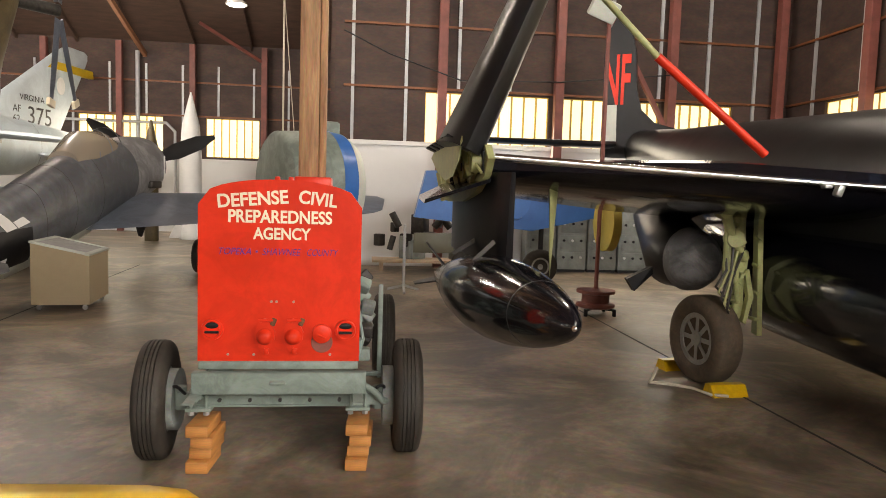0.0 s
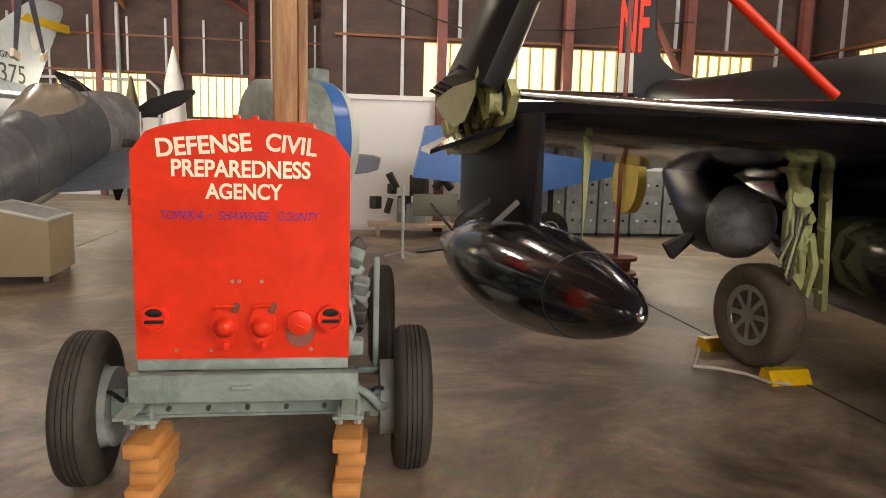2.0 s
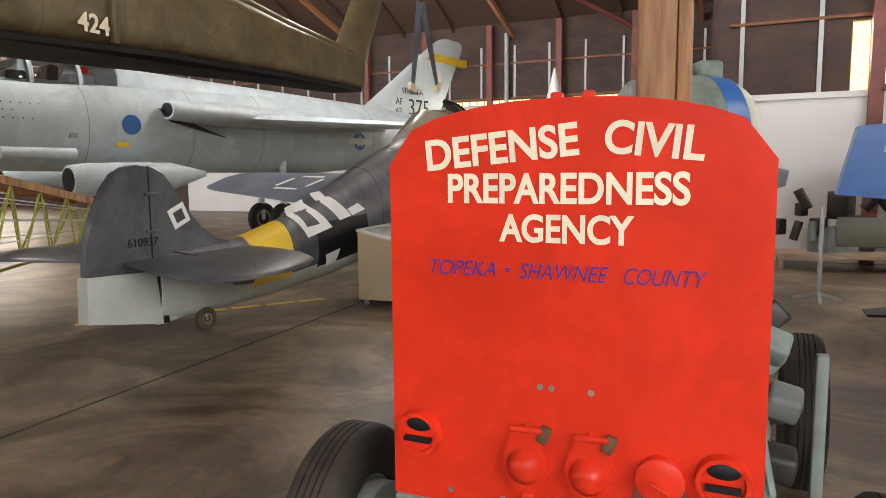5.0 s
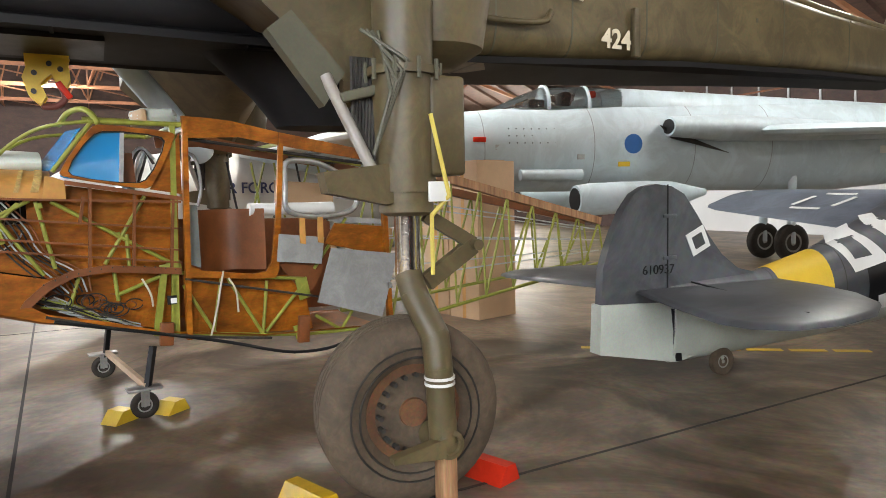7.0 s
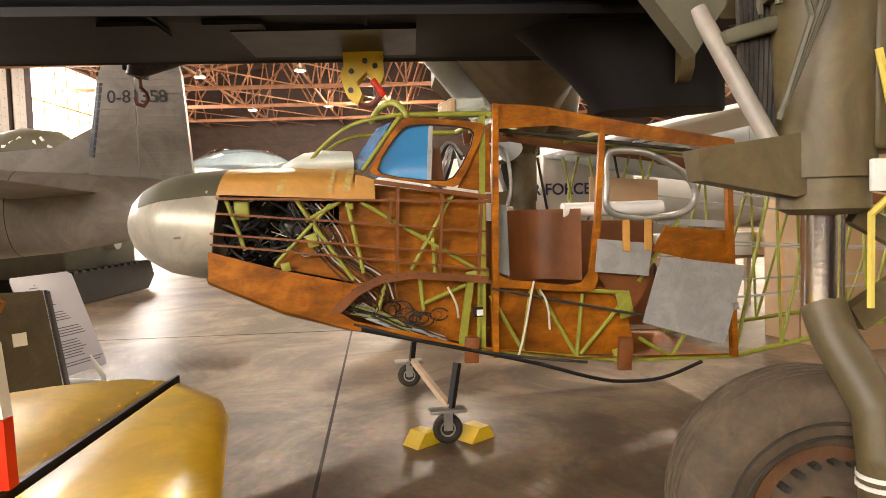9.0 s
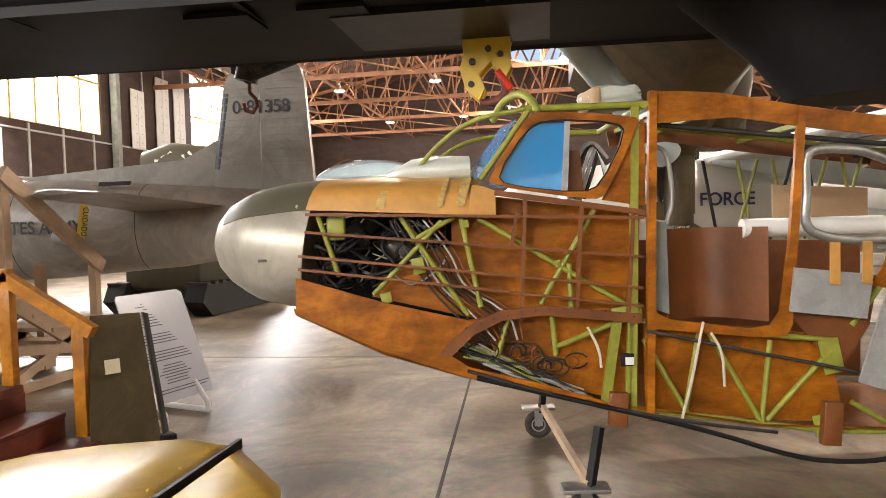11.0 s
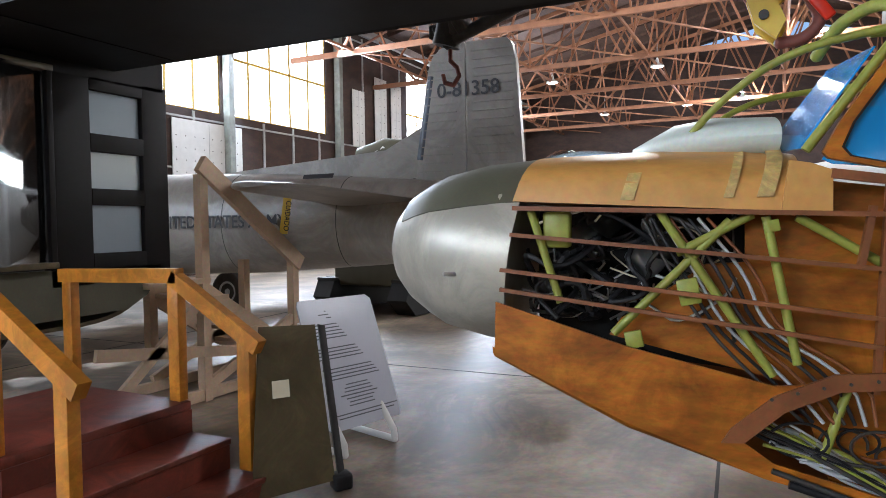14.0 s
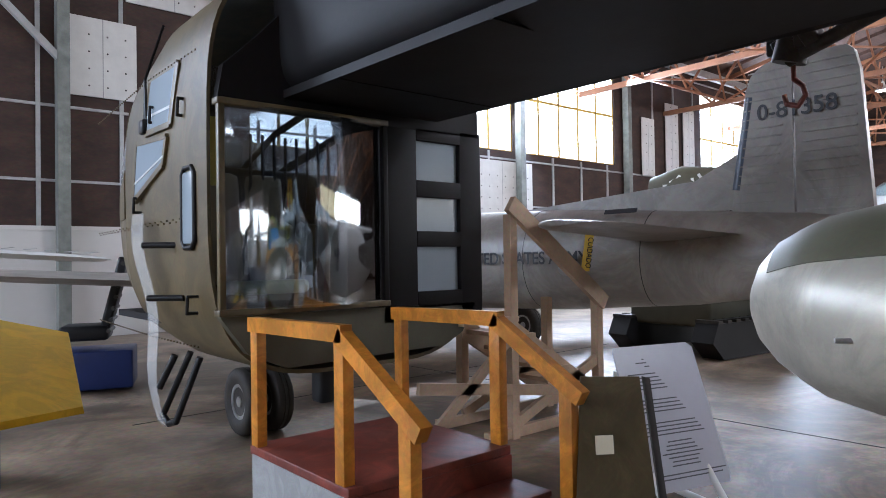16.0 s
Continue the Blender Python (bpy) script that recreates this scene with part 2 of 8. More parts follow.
bg.inputs["Alpha"].default_value = 0.72
bg.inputs["Transmission Weight"].default_value = 0.3
# haze and the bright sky in the panes put into one pale blue
FROST = bpy.data.materials.new("hazy_reflecting_perspex")
FROST.use_nodes = True
fb = FROST.node_tree.nodes["Principled BSDF"]
fb.inputs["Base Color"].default_value = (0.36, 0.42, 0.47, 1)
fb.inputs["Roughness"].default_value = 0.12
fb.inputs["Alpha"].default_value = 0.82
DUSTY = bpy.data.materials.new("dusty_tan_perspex")
DUSTY.use_nodes = True
fb = DUSTY.node_tree.nodes["Principled BSDF"]
fb.inputs["Base Color"].default_value = (0.3, 0.25, 0.19, 1)
fb.inputs["Roughness"].default_value = 0.25
fb.inputs["Alpha"].default_value = 0.75
SHEET = bpy.data.materials.new("clear_plastic_film")
SHEET.use_nodes = True
fb = SHEET.node_tree.nodes["Principled BSDF"]
fb.inputs["Base Color"].default_value = (0.75, 0.75, 0.73, 1)
fb.inputs["Roughness"].default_value = 0.2
fb.inputs["Alpha"].default_value = 0.24
CLEAR = glass("clear_sheet", (0.85, 0.87, 0.88), 0.25, 0.3)

# ---- shapes ----


def box(bm, c, s, turn=(0, 0, 0), bevel=0.0):
    r = bmesh.ops.create_cube(bm, size=1.0, matrix=pose(*c, *turn) @ Matrix.Diagonal((*s, 1)))
    if bevel:
        es = list({e for v in r["verts"] for e in v.link_edges})
        bmesh.ops.bevel(bm, geom=es, offset=bevel, segments=2, affect="EDGES", profile=0.5)


def rod(bm, p, q, r, r2=None, seg=10):
    p, q = Vector(p), Vector(q)
    d = q - p
    m = Matrix.Translation((p + q) / 2) @ d.to_track_quat("Z", "Y").to_matrix().to_4x4()
    bmesh.ops.create_cone(bm, cap_ends=True, segments=seg, radius1=r, radius2=r if r2 is None else r2, depth=d.length, matrix=m)


def beam(bm, p, q, w, h):
    """A square-section member from p to q, h upright."""
    p, q = Vector(p), Vector(q)
    d = q - p
    m = Matrix.Translation((p + q) / 2) @ d.to_track_quat("X", "Z").to_matrix().to_4x4()
    bmesh.ops.create_cube(bm, size=1.0, matrix=m @ Matrix.Diagonal((d.length, w, h, 1)))


def tube(bm, pts, r, seg=8):
    for a, b in zip(pts, pts[1:]):
        rod(bm, a, b, r, seg=seg)
    for p in pts[1:-1]:
        bmesh.ops.create_uvsphere(bm, u_segments=seg, v_segments=5, radius=r * 1.02, matrix=Matrix.Translation(p))


def loft(bm, rings, cap=True):
    """Skin through rings of equally many points."""
    vs = [[bm.verts.new(p) for p in r] for r in rings]
    n = len(vs[0])
    for a, b in zip(vs, vs[1:]):
        for i in range(n):
            bm.faces.new((a[i], a[(i + 1) % n], b[(i + 1) % n], b[i]))
    if cap:
        bm.faces.new(vs[0][::-1])
        bm.faces.new(vs[-1])
    bmesh.ops.recalc_face_normals(bm, faces=bm.faces)


def oval(y, x, z, a, b, n=28, power=2.0, b2=None):
    """A ring across the y axis, centred at x, z; a half width, b half height (b2 below)."""
    out = []
    for i in range(n):
        t = 2 * math.pi * i / n
        c, s = math.cos(t), math.sin(t)
        bb = b if s >= 0 or b2 is None else b2
        out.append((x + a * math.copysign(abs(c) ** (2 / power), c), y, z + bb * math.copysign(abs(s) ** (2 / power), s)))
    return out


def hull(stations, n=28):
    """Stations (y, x, z, a, b[, power[, b2]])."""
    bm = bmesh.new()
    loft(bm, [oval(s[0], s[1], s[2], s[3], s[4], n, *(s[5:] or (2.0,))) for s in stations])
    return bm


def seam(rows, y, mat, parent, width=0.014, n=36, grow=1.004):
    """A thin panel joint round a lofted body at station y."""
    rows = sorted(rows)
    ring = []
    for q in (y, y + width):
        a = max(r for r in rows if r[0] <= q)
        b = min(r for r in rows if r[0] > q)
        f = (q - a[0]) / (b[0] - a[0])
        s = [u + (v - u) * f for u, v in zip(a, b)]
        ring.append(oval(q, s[1], s[2], s[3] * grow, s[4] * grow, n, *(s[5:6] or (2.0,))))
    bm = bmesh.new()
    loft(bm, ring)
    return part("panel_seam", bm, mat, parent)


def eased(pts, rounds=2):
    """A bent line with its corners cut, for hoses and cables."""
    pts = [Vector(p) for p in pts]
    for _ in range(rounds):
        cut = [pts[0]]
        for a, b in zip(pts, pts[1:]):
            cut += [a * 0.75 + b * 0.25, a * 0.25 + b * 0.75]
        pts = cut + [pts[-1]]
    return pts


def plate(bm, pts, thick, axis):
    """A flat outline given thickness along an axis vector, centred."""
    a = Vector(axis).normalized() * thick / 2
    top = [bm.verts.new(Vector(p) + a) for p in pts]
    bot = [bm.verts.new(Vector(p) - a) for p in pts]
    n = len(pts)
    fs = [bm.faces.new(top), bm.faces.new(bot[::-1])]
    fs += [bm.faces.new((top[i], bot[i], bot[(i + 1) % n], top[(i + 1) % n])) for i in range(n)]
    bmesh.ops.recalc_face_normals(bm, faces=fs)


def wing(bm, root, tip, croot, ctip, troot, ttip, chord=(0, 1, 0), up=(0, 0, 1), sections=2, round_tip=True):
    """An aerofoil between two leading-edge points; chord runs aft."""
    prof = [(0, 0), (0.03, 0.32), (0.12, 0.47), (0.3, 0.5), (0.6, 0.33), (1.0, 0.02), (0.6, -0.24), (0.3, -0.4), (0.12, -0.38), (0.03, -0.26)]
    root, tip, ch, up = Vector(root), Vector(tip), Vector(chord).normalized(), Vector(up).normalized()
    steps = [0, 0.5, 0.9, 0.97, 1.0] if round_tip else [0, 0.5, 1.0]
    rings = []
    for s in steps:
        c, t = croot + (ctip - croot) * s, troot + (ttip - troot) * s
        k = 1.0 if s < 0.95 else (0.86 if s < 0.99 else 0.6)
        o = root.lerp(tip, s) + ch * c * (1 - k) * 0.5
        rings.append([o + ch * (c * k * u) + up * (t * k * v) for u, v in prof])
    loft(bm, rings)


def smooth(me, angle=47):
    for p in me.polygons:
        p.use_smooth = True
    me.set_sharp_from_angle(angle=radians(angle))


def part(name, bm, mat, parent=None, label="", flat=False):
    me = bpy.data.meshes.new(name)
    bm.to_mesh(me)
    bm.free()
    me.materials.append(mat)
    if not flat:
        smooth(me)
    ob = new(name, me)
    ob.parent = parent
    if label:
        tagged(ob, label)
    return ob


def thing(name, label, category, at=(0, 0, 0), rz=0, group="", kind=""):
    ob = new(name)
    ob.empty_display_size = 0.1
    ob.matrix_basis = pose(*at, 0, 0, rz)
    return tagged(ob, label, category, group, kind)


def one(name, bm, mat, label, category="", group="", kind="", at=None, flat=False):
    ob = part(name, bm, mat, None, "", flat)
    if at is not None:
        ob.matrix_basis = at
    return tagged(ob, label, category, group, kind)


def bmbox(c, s, turn=(0, 0, 0), bevel=0.0):
    bm = bmesh.new()
    box(bm, c, s, turn, bevel)
    return bm


def bmrod(p, q, r, r2=None, seg=16):
    bm = bmesh.new()
    rod(bm, p, q, r, r2, seg)
    return bm


def bmbeam(p, q, w, h):
    bm = bmesh.new()
    beam(bm, p, q, w, h)
    return bm


def bmtube(pts, r, seg=8):
    bm = bmesh.new()
    tube(bm, pts, r, seg)
    return bm


def bmplate(pts, thick, axis):
    bm = bmesh.new()
    plate(bm, pts, thick, axis)
    return bm


def lettering(name, text, size, mat, m, parent=None, label="", shear=0.0, depth=0.002, align="LEFT", bold=0.0, fit=None):
    """Letters lying in the local xy plane at the pose m."""
    cu = bpy.data.curves.new(name, "FONT")
    cu.body, cu.size, cu.extrude, cu.shear, cu.align_x, cu.offset = text, size, depth, shear, align, bold
    tmp = new(name + "_tmp", cu)
    me = bpy.data.meshes.new_from_object(tmp.evaluated_get(bpy.context.evaluated_depsgraph_get()))
    bpy.data.objects.remove(tmp)
    bpy.data.curves.remove(cu)
    if fit:
        xs, ys = [v.co.x for v in me.vertices], [v.co.y for v in me.vertices]
        kx, ky = fit[0] / (max(xs) - min(xs)), fit[1] / (max(ys) - min(ys))
        x0, y0 = min(xs), min(ys)
        for v in me.vertices:
            v.co.x, v.co.y = (v.co.x - x0) * kx, (v.co.y - y0) * ky
    me.materials.clear()
    me.materials.append(mat)
    me.name = name
    ob = new(name, me)
    ob.parent = parent
    ob.matrix_basis = m
    if label:
        tagged(ob, label)
    return ob


def lathe(bm, profile, axis="X", seg=32, c=(0, 0, 0)):
    """Profile points (along, radius) turned round an axis, closed at the ends."""
    rings = []
    for a, r in profile:
        ring = []
        for i in range(seg):
            t = 2 * math.pi * i / seg
            u, v = r * math.cos(t), r * math.sin(t)
            p = {"X": (a, u, v), "Y": (u, a, v), "Z": (u, v, a)}[axis]
            ring.append(Vector(p) + Vector(c))
        rings.append(ring)
    loft(bm, rings)


def wheel_parts(root, r, w, rim_mat, tyre_mat, rim=0.55, c=(0, 0, 0), spokes=0, grooves=2, rz=0.0):
    """Tyre and rim turned round x, under a thing; tyre > rim."""
    bm = bmesh.new()
    h = w / 2
    prof = [(-h * 0.62, r * rim), (-h * 0.95, r * (rim + 0.1)), (-h, r * 0.8), (-h * 0.85, r * 0.94), (-h * 0.62, r * 0.99)]
    step = 2 * h * 0.62 / (grooves + 1)
    for g in range(1, grooves + 1):
        x = -h * 0.62 + step * g
        prof += [(x - step * 0.14, r), (x - step * 0.1, r * 0.975), (x + step * 0.1, r * 0.975), (x + step * 0.14, r)]
    prof += [(h * 0.62, r * 0.99), (h * 0.85, r * 0.94), (h, r * 0.8), (h * 0.95, r * (rim + 0.1)), (h * 0.62, r * rim)]
    lathe(bm, prof, "X", 40)
    tyre = part("tyre", bm, tyre_mat, root)
    tyre.matrix_basis = pose(*c, 0, 0, rz)
    bm = bmesh.new()
    q = r * rim
    lathe(bm, [(-h * 0.72, q * 0.3), (-h * 0.4, q * 0.36), (-h * 0.35, q * 0.8), (-h * 0.7, q * 0.86), (-h * 0.72, q * 1.05), (h * 0.72, q * 1.05), (h * 0.7, q * 0.86), (h * 0.35, q * 0.8), (h * 0.4, q * 0.36), (h * 0.72, q * 0.3)], "X", 32)
    for i in range(spokes):
        t = 2 * math.pi * i / spokes
        for s in (-1, 1):
            box(bm, (s * h * 0.5, q * 0.58 * math.cos(t), q * 0.58 * math.sin(t)), (h * 0.3, q * 0.62, q * 0.18), (math.degrees(t), 0, 0))
    part("rim", bm, rim_mat, tyre)
    return tyre

def slab(bm, outline, z, t, crown=0.05):
    c = Vector((sum(p[0] for p in outline) / len(outline), sum(p[1] for p in outline) / len(outline), 0))
    rings = []
    for k, dz in ((1.0, 0.0), (0.985, t * 0.55), (0.93, t * 0.95), (0.6, t + crown), (0.2, t + crown * 1.25)):
        rings.append([c + (Vector((p[0], p[1], 0)) - c) * k + Vector((0, 0, z + dz)) for p in outline])
    loft(bm, rings)


# ---- structure ----


def wall_x(name, y, x0, x1, z1, holes, thick, mat, label, z0=0.0):
    """A wall along x at y, with rectangular holes (xa, xb, za, zb)."""
    bm = bmesh.new()
    xs = sorted({x0, x1, *[h[0] for h in holes], *[h[1] for h in holes]})
    zs = sorted({z0, z1, *[h[2] for h in holes], *[h[3] for h in holes]})
    for a, b in zip(xs, xs[1:]):
        for c, d in zip(zs, zs[1:]):
            if not any(h[0] <= a and b <= h[1] and h[2] <= c and d <= h[3] for h in holes):
                box(bm, ((a + b) / 2, y, (c + d) / 2), (b - a, thick, d - c))
    return one(name, bm, mat, label, kind="structure", flat=True)


def wall_y(name, x, y0, y1, z1, holes, thick, mat, label):
    bm = bmesh.new()
    ys = sorted({y0, y1, *[h[0] for h in holes], *[h[1] for h in holes]})
    zs = sorted({0.0, z1, *[h[2] for h in holes], *[h[3] for h in holes]})
    for a, b in zip(ys, ys[1:]):
        for c, d in zip(zs, zs[1:]):
            if not any(h[0] <= a and b <= h[1] and h[2] <= c and d <= h[3] for h in holes):
                box(bm, (x, (a + b) / 2, (c + d) / 2), (thick, b - a, d - c))
    return one(name, bm, mat, label, kind="structure", flat=True)


floor = one("floor", bmbox((-22.4, 4.5, -0.1), (66.4, 41.6, 0.2)), CONCRETE, "sealed mottled concrete hangar floor with dark stains", kind="structure", flat=True)
# x 0.5 and -15.6 windows are unseen additions that brighten hall and pod glass
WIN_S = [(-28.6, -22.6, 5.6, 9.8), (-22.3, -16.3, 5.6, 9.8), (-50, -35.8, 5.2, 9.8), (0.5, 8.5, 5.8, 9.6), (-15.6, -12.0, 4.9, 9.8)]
WIN_NR = [(1.45, 4.35, 2.85, 4.0), (4.65, 7.05, 2.85, 4.0), (7.35, 8.9, 2.85, 4.0)]
# the -48 to -25 window is added for the west fill lamp
WIN_NL = [(-10.0, -7.1, 2.75, 4.15), (-5.6, -3.7, 2.75, 4.15), (-18, -13, 2.75, 4.15), (-48, -25, 4.4, 6.0)]
# the -11 to 1.6 window is an unseen addition for the east fill lamp
WIN_E = [(7.6, 13.4, 3.0, 4.0), (2.0, 7.2, 3.0, 4.0), (-11, 3.0 - 1.4, 3.6, 8.2)]
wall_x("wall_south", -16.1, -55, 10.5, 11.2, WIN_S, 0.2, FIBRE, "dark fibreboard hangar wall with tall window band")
wall_x("wall_north_hall", 14.9, -0.6, 10.5, 12.5, WIN_NR, 0.2, FIBRE, "dark fibreboard wall over white lower panels")
wall_x("wall_north_bay", 25.1, -55, -0.5, 8.0, WIN_NL, 0.2, FIBRE, "dark fibreboard wall of the deep bay")
wall_y("wall_step", -0.6, 15.0, 25.0, 12.5, [], 0.2, FIBRE, "dark fibreboard return wall")
wall_y("wall_east", 10.4, -16, 14.8, 12.5, WIN_E, 0.2, FIBRE, "dark fibreboard wall with window band")
wall_y("wall_west", -55.1, -16, 25, 13.5, [], 0.2, FIBRE, "far dark boarded end wall")
one("wall_lower_panel", bmbox((4.9, 14.76, 1.38), (10.8, 0.06, 2.76)), WALLWHITE, "white painted lower wall panelling", kind="structure", flat=True)
one("wall_lower_panel", bmbox((-12, 24.95, 1.3), (22, 0.06, 2.6)), WALLWHITE, "white painted lower wall panelling", kind="structure", flat=True)
one("wall_lower_panel", bmbox((-7.5, -15.95, 1.25), (15, 0.06, 2.5)), WALLWHITE, "white painted lower wall panelling", kind="structure", flat=True)
for z, y, x0, x1 in ((2.8, 14.71, -0.5, 10.2), (2.62, 24.9, -22, -1), (2.52, -15.9, -15, 0)):
    one("trim", bmbox(((x0 + x1) / 2, y, z), (x1 - x0, 0.07, 0.1)), WALLWHITE, "white timber capping rail on wall panels", kind="structure", flat=True)

# roof: one mesh of slopes, closing the hall
bm = bmesh.new()
PROFILE = [(-16.2, 11.2), (2, 15.0), (15, 11.5), (25.2, 6.7)]
for (ya, za), (yb, zb) in zip(PROFILE, PROFILE[1:]):
    box(bm, (-22.3, (ya + yb) / 2, (za + zb) / 2 + 0.1), (66.4, math.hypot(yb - ya, zb - za) + 0.1, 0.18), (math.degrees(math.atan2(zb - za, yb - ya)), 0, 0))
for x in range(-54, 11, 2):
    for (ya, za), (yb, zb) in zip(PROFILE, PROFILE[1:]):
        beam(bm, (x, ya, za - 0.08), (x, yb, zb - 0.08), 0.08, 0.16)
one("ceiling", bm, ROOFM, "dark timber roof boards on rafters", kind="structure", flat=True)


def roof_z(y):
    for (ya, za), (yb, zb) in zip(PROFILE, PROFILE[1:]):
        if ya <= y <= yb:
            return za + (zb - za) * (y - ya) / (yb - ya)
    return 11.0


def truss(x):
    root = thing("roof_truss", "rust-primed steel lattice roof truss under the roof", "truss", (x, 0, 0), group="roof trusses")
    ys = [-16 + 2.4 * i for i in range(13)] + [15.0]
    part("bottom_chord", bmbeam((0, -16, 8.3), (0, 15, 8.3), 0.14, 0.2), TRUSSM, root)
    bm = bmesh.new()
    for a, b in ((-16, 2), (2, 15)):
        beam(bm, (0, a, roof_z(a) - 0.3), (0, b, roof_z(b) - 0.3), 0.14, 0.2)
    part("top_chord", bm, TRUSSM, root)
    for i, (a, b) in enumerate(zip(ys, ys[1:])):
        za, zb = roof_z(a) - 0.4, roof_z(b) - 0.4
        p, q = ((0, a, 8.35), (0, b, zb)) if i % 2 else ((0, a, za), (0, b, 8.35))
        part("web", bmbeam(p, q, 0.09, 0.09), TRUSSM, root)
    part("web", bmbeam((0, 15, 9.2), (0, 25, 6.3), 0.12, 0.16), TRUSSM, root)
    for a in (18, 21):
        part("web", bmbeam((0, a, roof_z(a) - 0.2), (0, a - 1.6, 8.5 - (a - 16) * 0.25), 0.09, 0.09), TRUSSM, root)
    return root


first = truss(-1.5)
for k in range(1, 9):
    copy_thing(first, pose(-1.5 - 6.2 * k, 0, 0))
copy_thing(first, pose(4.7, 0, 0))
for y in (-13, -8, -3, 2, 7, 12):
    root = thing("roof_bracing", "rust-primed lengthwise roof bracing between trusses", "bracing", (0, 0, 0), group="roof bracing")
    for k in range(-1, 9):
        x = -1.5 - 6.2 * k
        d = 2.2 if k % 2 else -2.2
        for p, q, w, h in (((x, y, 8.35), (x - 6.2, y, 8.35), 0.08, 0.1), ((x, y, 8.35), (x - 6.2, y + d, roof_z(y + d) - 0.5), 0.08, 0.08), ((x - 6.2, y, 8.35), (x, y + 2.2, roof_z(y + 2.2) - 0.6), 0.07, 0.07),
                           ((x, y, roof_z(y) - 0.3), (x - 3.1, y, 8.35), 0.07, 0.07), ((x - 6.2, y, roof_z(y) - 0.3), (x - 3.1, y, 8.35), 0.07, 0.07), ((x, y, 8.3), (x - 6.2, y + 4.5, 8.3), 0.06, 0.06)):
            part("brace", bmbeam(p, q, w, h), TRUSSM, root, flat=True)
one("eaves_beam", bmbeam((-55, -15.7, 10.6), (10, -15.7, 10.6), 0.2, 0.35), GALV, "pale painted eaves beam along the wall", "beam", flat=True)
one("conduit", bmtube([(-12, 24.7, 3.9), (-6.9, 24.7, 3.9), (-6.6, 24.7, 3.6), (-6.6, 24.7, 0.1)], 0.05), GALV, "grey pipe run bent down the bay wall", "pipe")
one("conduit", bmtube([(-7.9, 24.8, 6.4), (-7.9, 24.8, 0.1)], 0.08), GALV, "grey vertical pipe on the bay wall", "pipe")

# wall furring strips, girts and columns
def strip(x, y, z0, z1, mat=GALV, w=0.07, along="x"):
    return bmbox((x, y, (z0 + z1) / 2), (w, 0.05, z1 - z0) if along == "x" else (0.05, w, z1 - z0))


for i in range(9):
    x = -0.2 + 1.2 * i
    hole = any(a - 0.1 < x < b + 0.1 for a, b, _, _ in WIN_NR)
    one("trim", strip(x, 14.77, 4.05 if hole else 2.85, 11.5), GALV, "grey furring strip on the dark wall", kind="structure", flat=True)
for i in range(20):
    x = -1.4 - 1.25 * i
    hole = any(a - 0.1 < x < b + 0.1 for a, b, _, _ in WIN_NL)
    one("trim", strip(x, 24.97, 4.2 if hole else 2.65, 6.0), GALV, "grey furring strip on the dark wall", kind="structure", flat=True)
for i in range(34):
    x = 7 - 1.75 * i
    hole = any(a - 0.1 < x < b + 0.1 for a, b, _, _ in WIN_S)
    one("trim", strip(x, -15.97, 2.55 if x > -15 else 0, 5.55 if hole else 10.4, w=0.09), GALV, "grey furring strip on the dark wall", kind="structure", flat=True)
for i in range(14):
    y = 13.8 - 1.5 * i
    hole = any(a - 0.1 < y < b + 0.1 for a, b, _, _ in WIN_E)
    one("trim", strip(10.27, y, 4.05 if hole and y > 1.6 else (8.3 if hole else 0), 11.5, along="y"), GALV, "grey furring strip on the dark wall", kind="structure", flat=True)
for z in (4.06, 5.45, 7.0):
    one("trim", bmbox((4.9, 14.765, z), (10.6, 0.06, 0.05)), PLYDARK, "brown batten across the wall", kind="structure", flat=True)
    one("trim", bmbox((10.265, 6, z), (0.06, 17.5, 0.05)), PLYDARK, "brown batten across the wall", kind="structure", flat=True)
for z in (4.2, 5.4):
    one("trim", bmbox((-14, 24.965, z), (26, 0.06, 0.06)), PLYDARK, "brown batten across the bay wall", kind="structure", flat=True)
for z in (3.6, 5.3, 10.2):
    one("trim", bmbox((-20, -15.965, z), (54, 0.06, 0.06)), GALV, "grey batten across the wall", kind="structure", flat=True)
for x in (1.8, 4.5, 7.2, 9.9):
    one("steel_column", bmbox((x, 14.55, 5.75), (0.2, 0.2, 11.5), bevel=0.01), REDSTEEL, "red-oxide painted steel wall column", "column", "wall columns", flat=True)
for x in (-3.5, -6.0, -8.5, -11.0, -13.5):
    one("steel_column", bmbox((x, 24.75, 3.35), (0.2, 0.2, 6.7), bevel=0.01), REDSTEEL, "red-oxide painted steel wall column", "column", "wall columns", flat=True)
for y in (11.9, 9.2, 6.5, 3.8):
    one("steel_column", bmbox((10.1, y, 5.75), (0.2, 0.2, 11.5), bevel=0.01), REDSTEEL, "red-oxide painted steel wall column", "column", "wall columns", flat=True)
for x in (-7.45, -15.9, -29.2, -22.45):
    one("steel_column", bmbox((x, -15.75, 5.5), (0.26, 0.3, 11.0), bevel=0.01), PRIMERGREY, "grey painted steel wall column", "column", "wall columns", flat=True)
for p, q in (((1.9, 14.4, 2.8), (4.4, 14.4, 7.5)), ((7.3, 14.4, 2.9), (4.6, 14.4, 7.6)), ((-3.6, 24.6, 6.2), (-5.5, 23.5, 7.2))):
    one("steel_brace", bmbeam(p, q, 0.1, 0.1), REDSTEEL, "red-oxide diagonal wall brace", "brace", "wall braces", flat=True)
one("steel_brace", bmbeam((10.0, 11, 8), (10.0, 5, 4.6), 0.1, 0.12), GALV, "pale diagonal wall brace", "brace", "wall braces", flat=True)
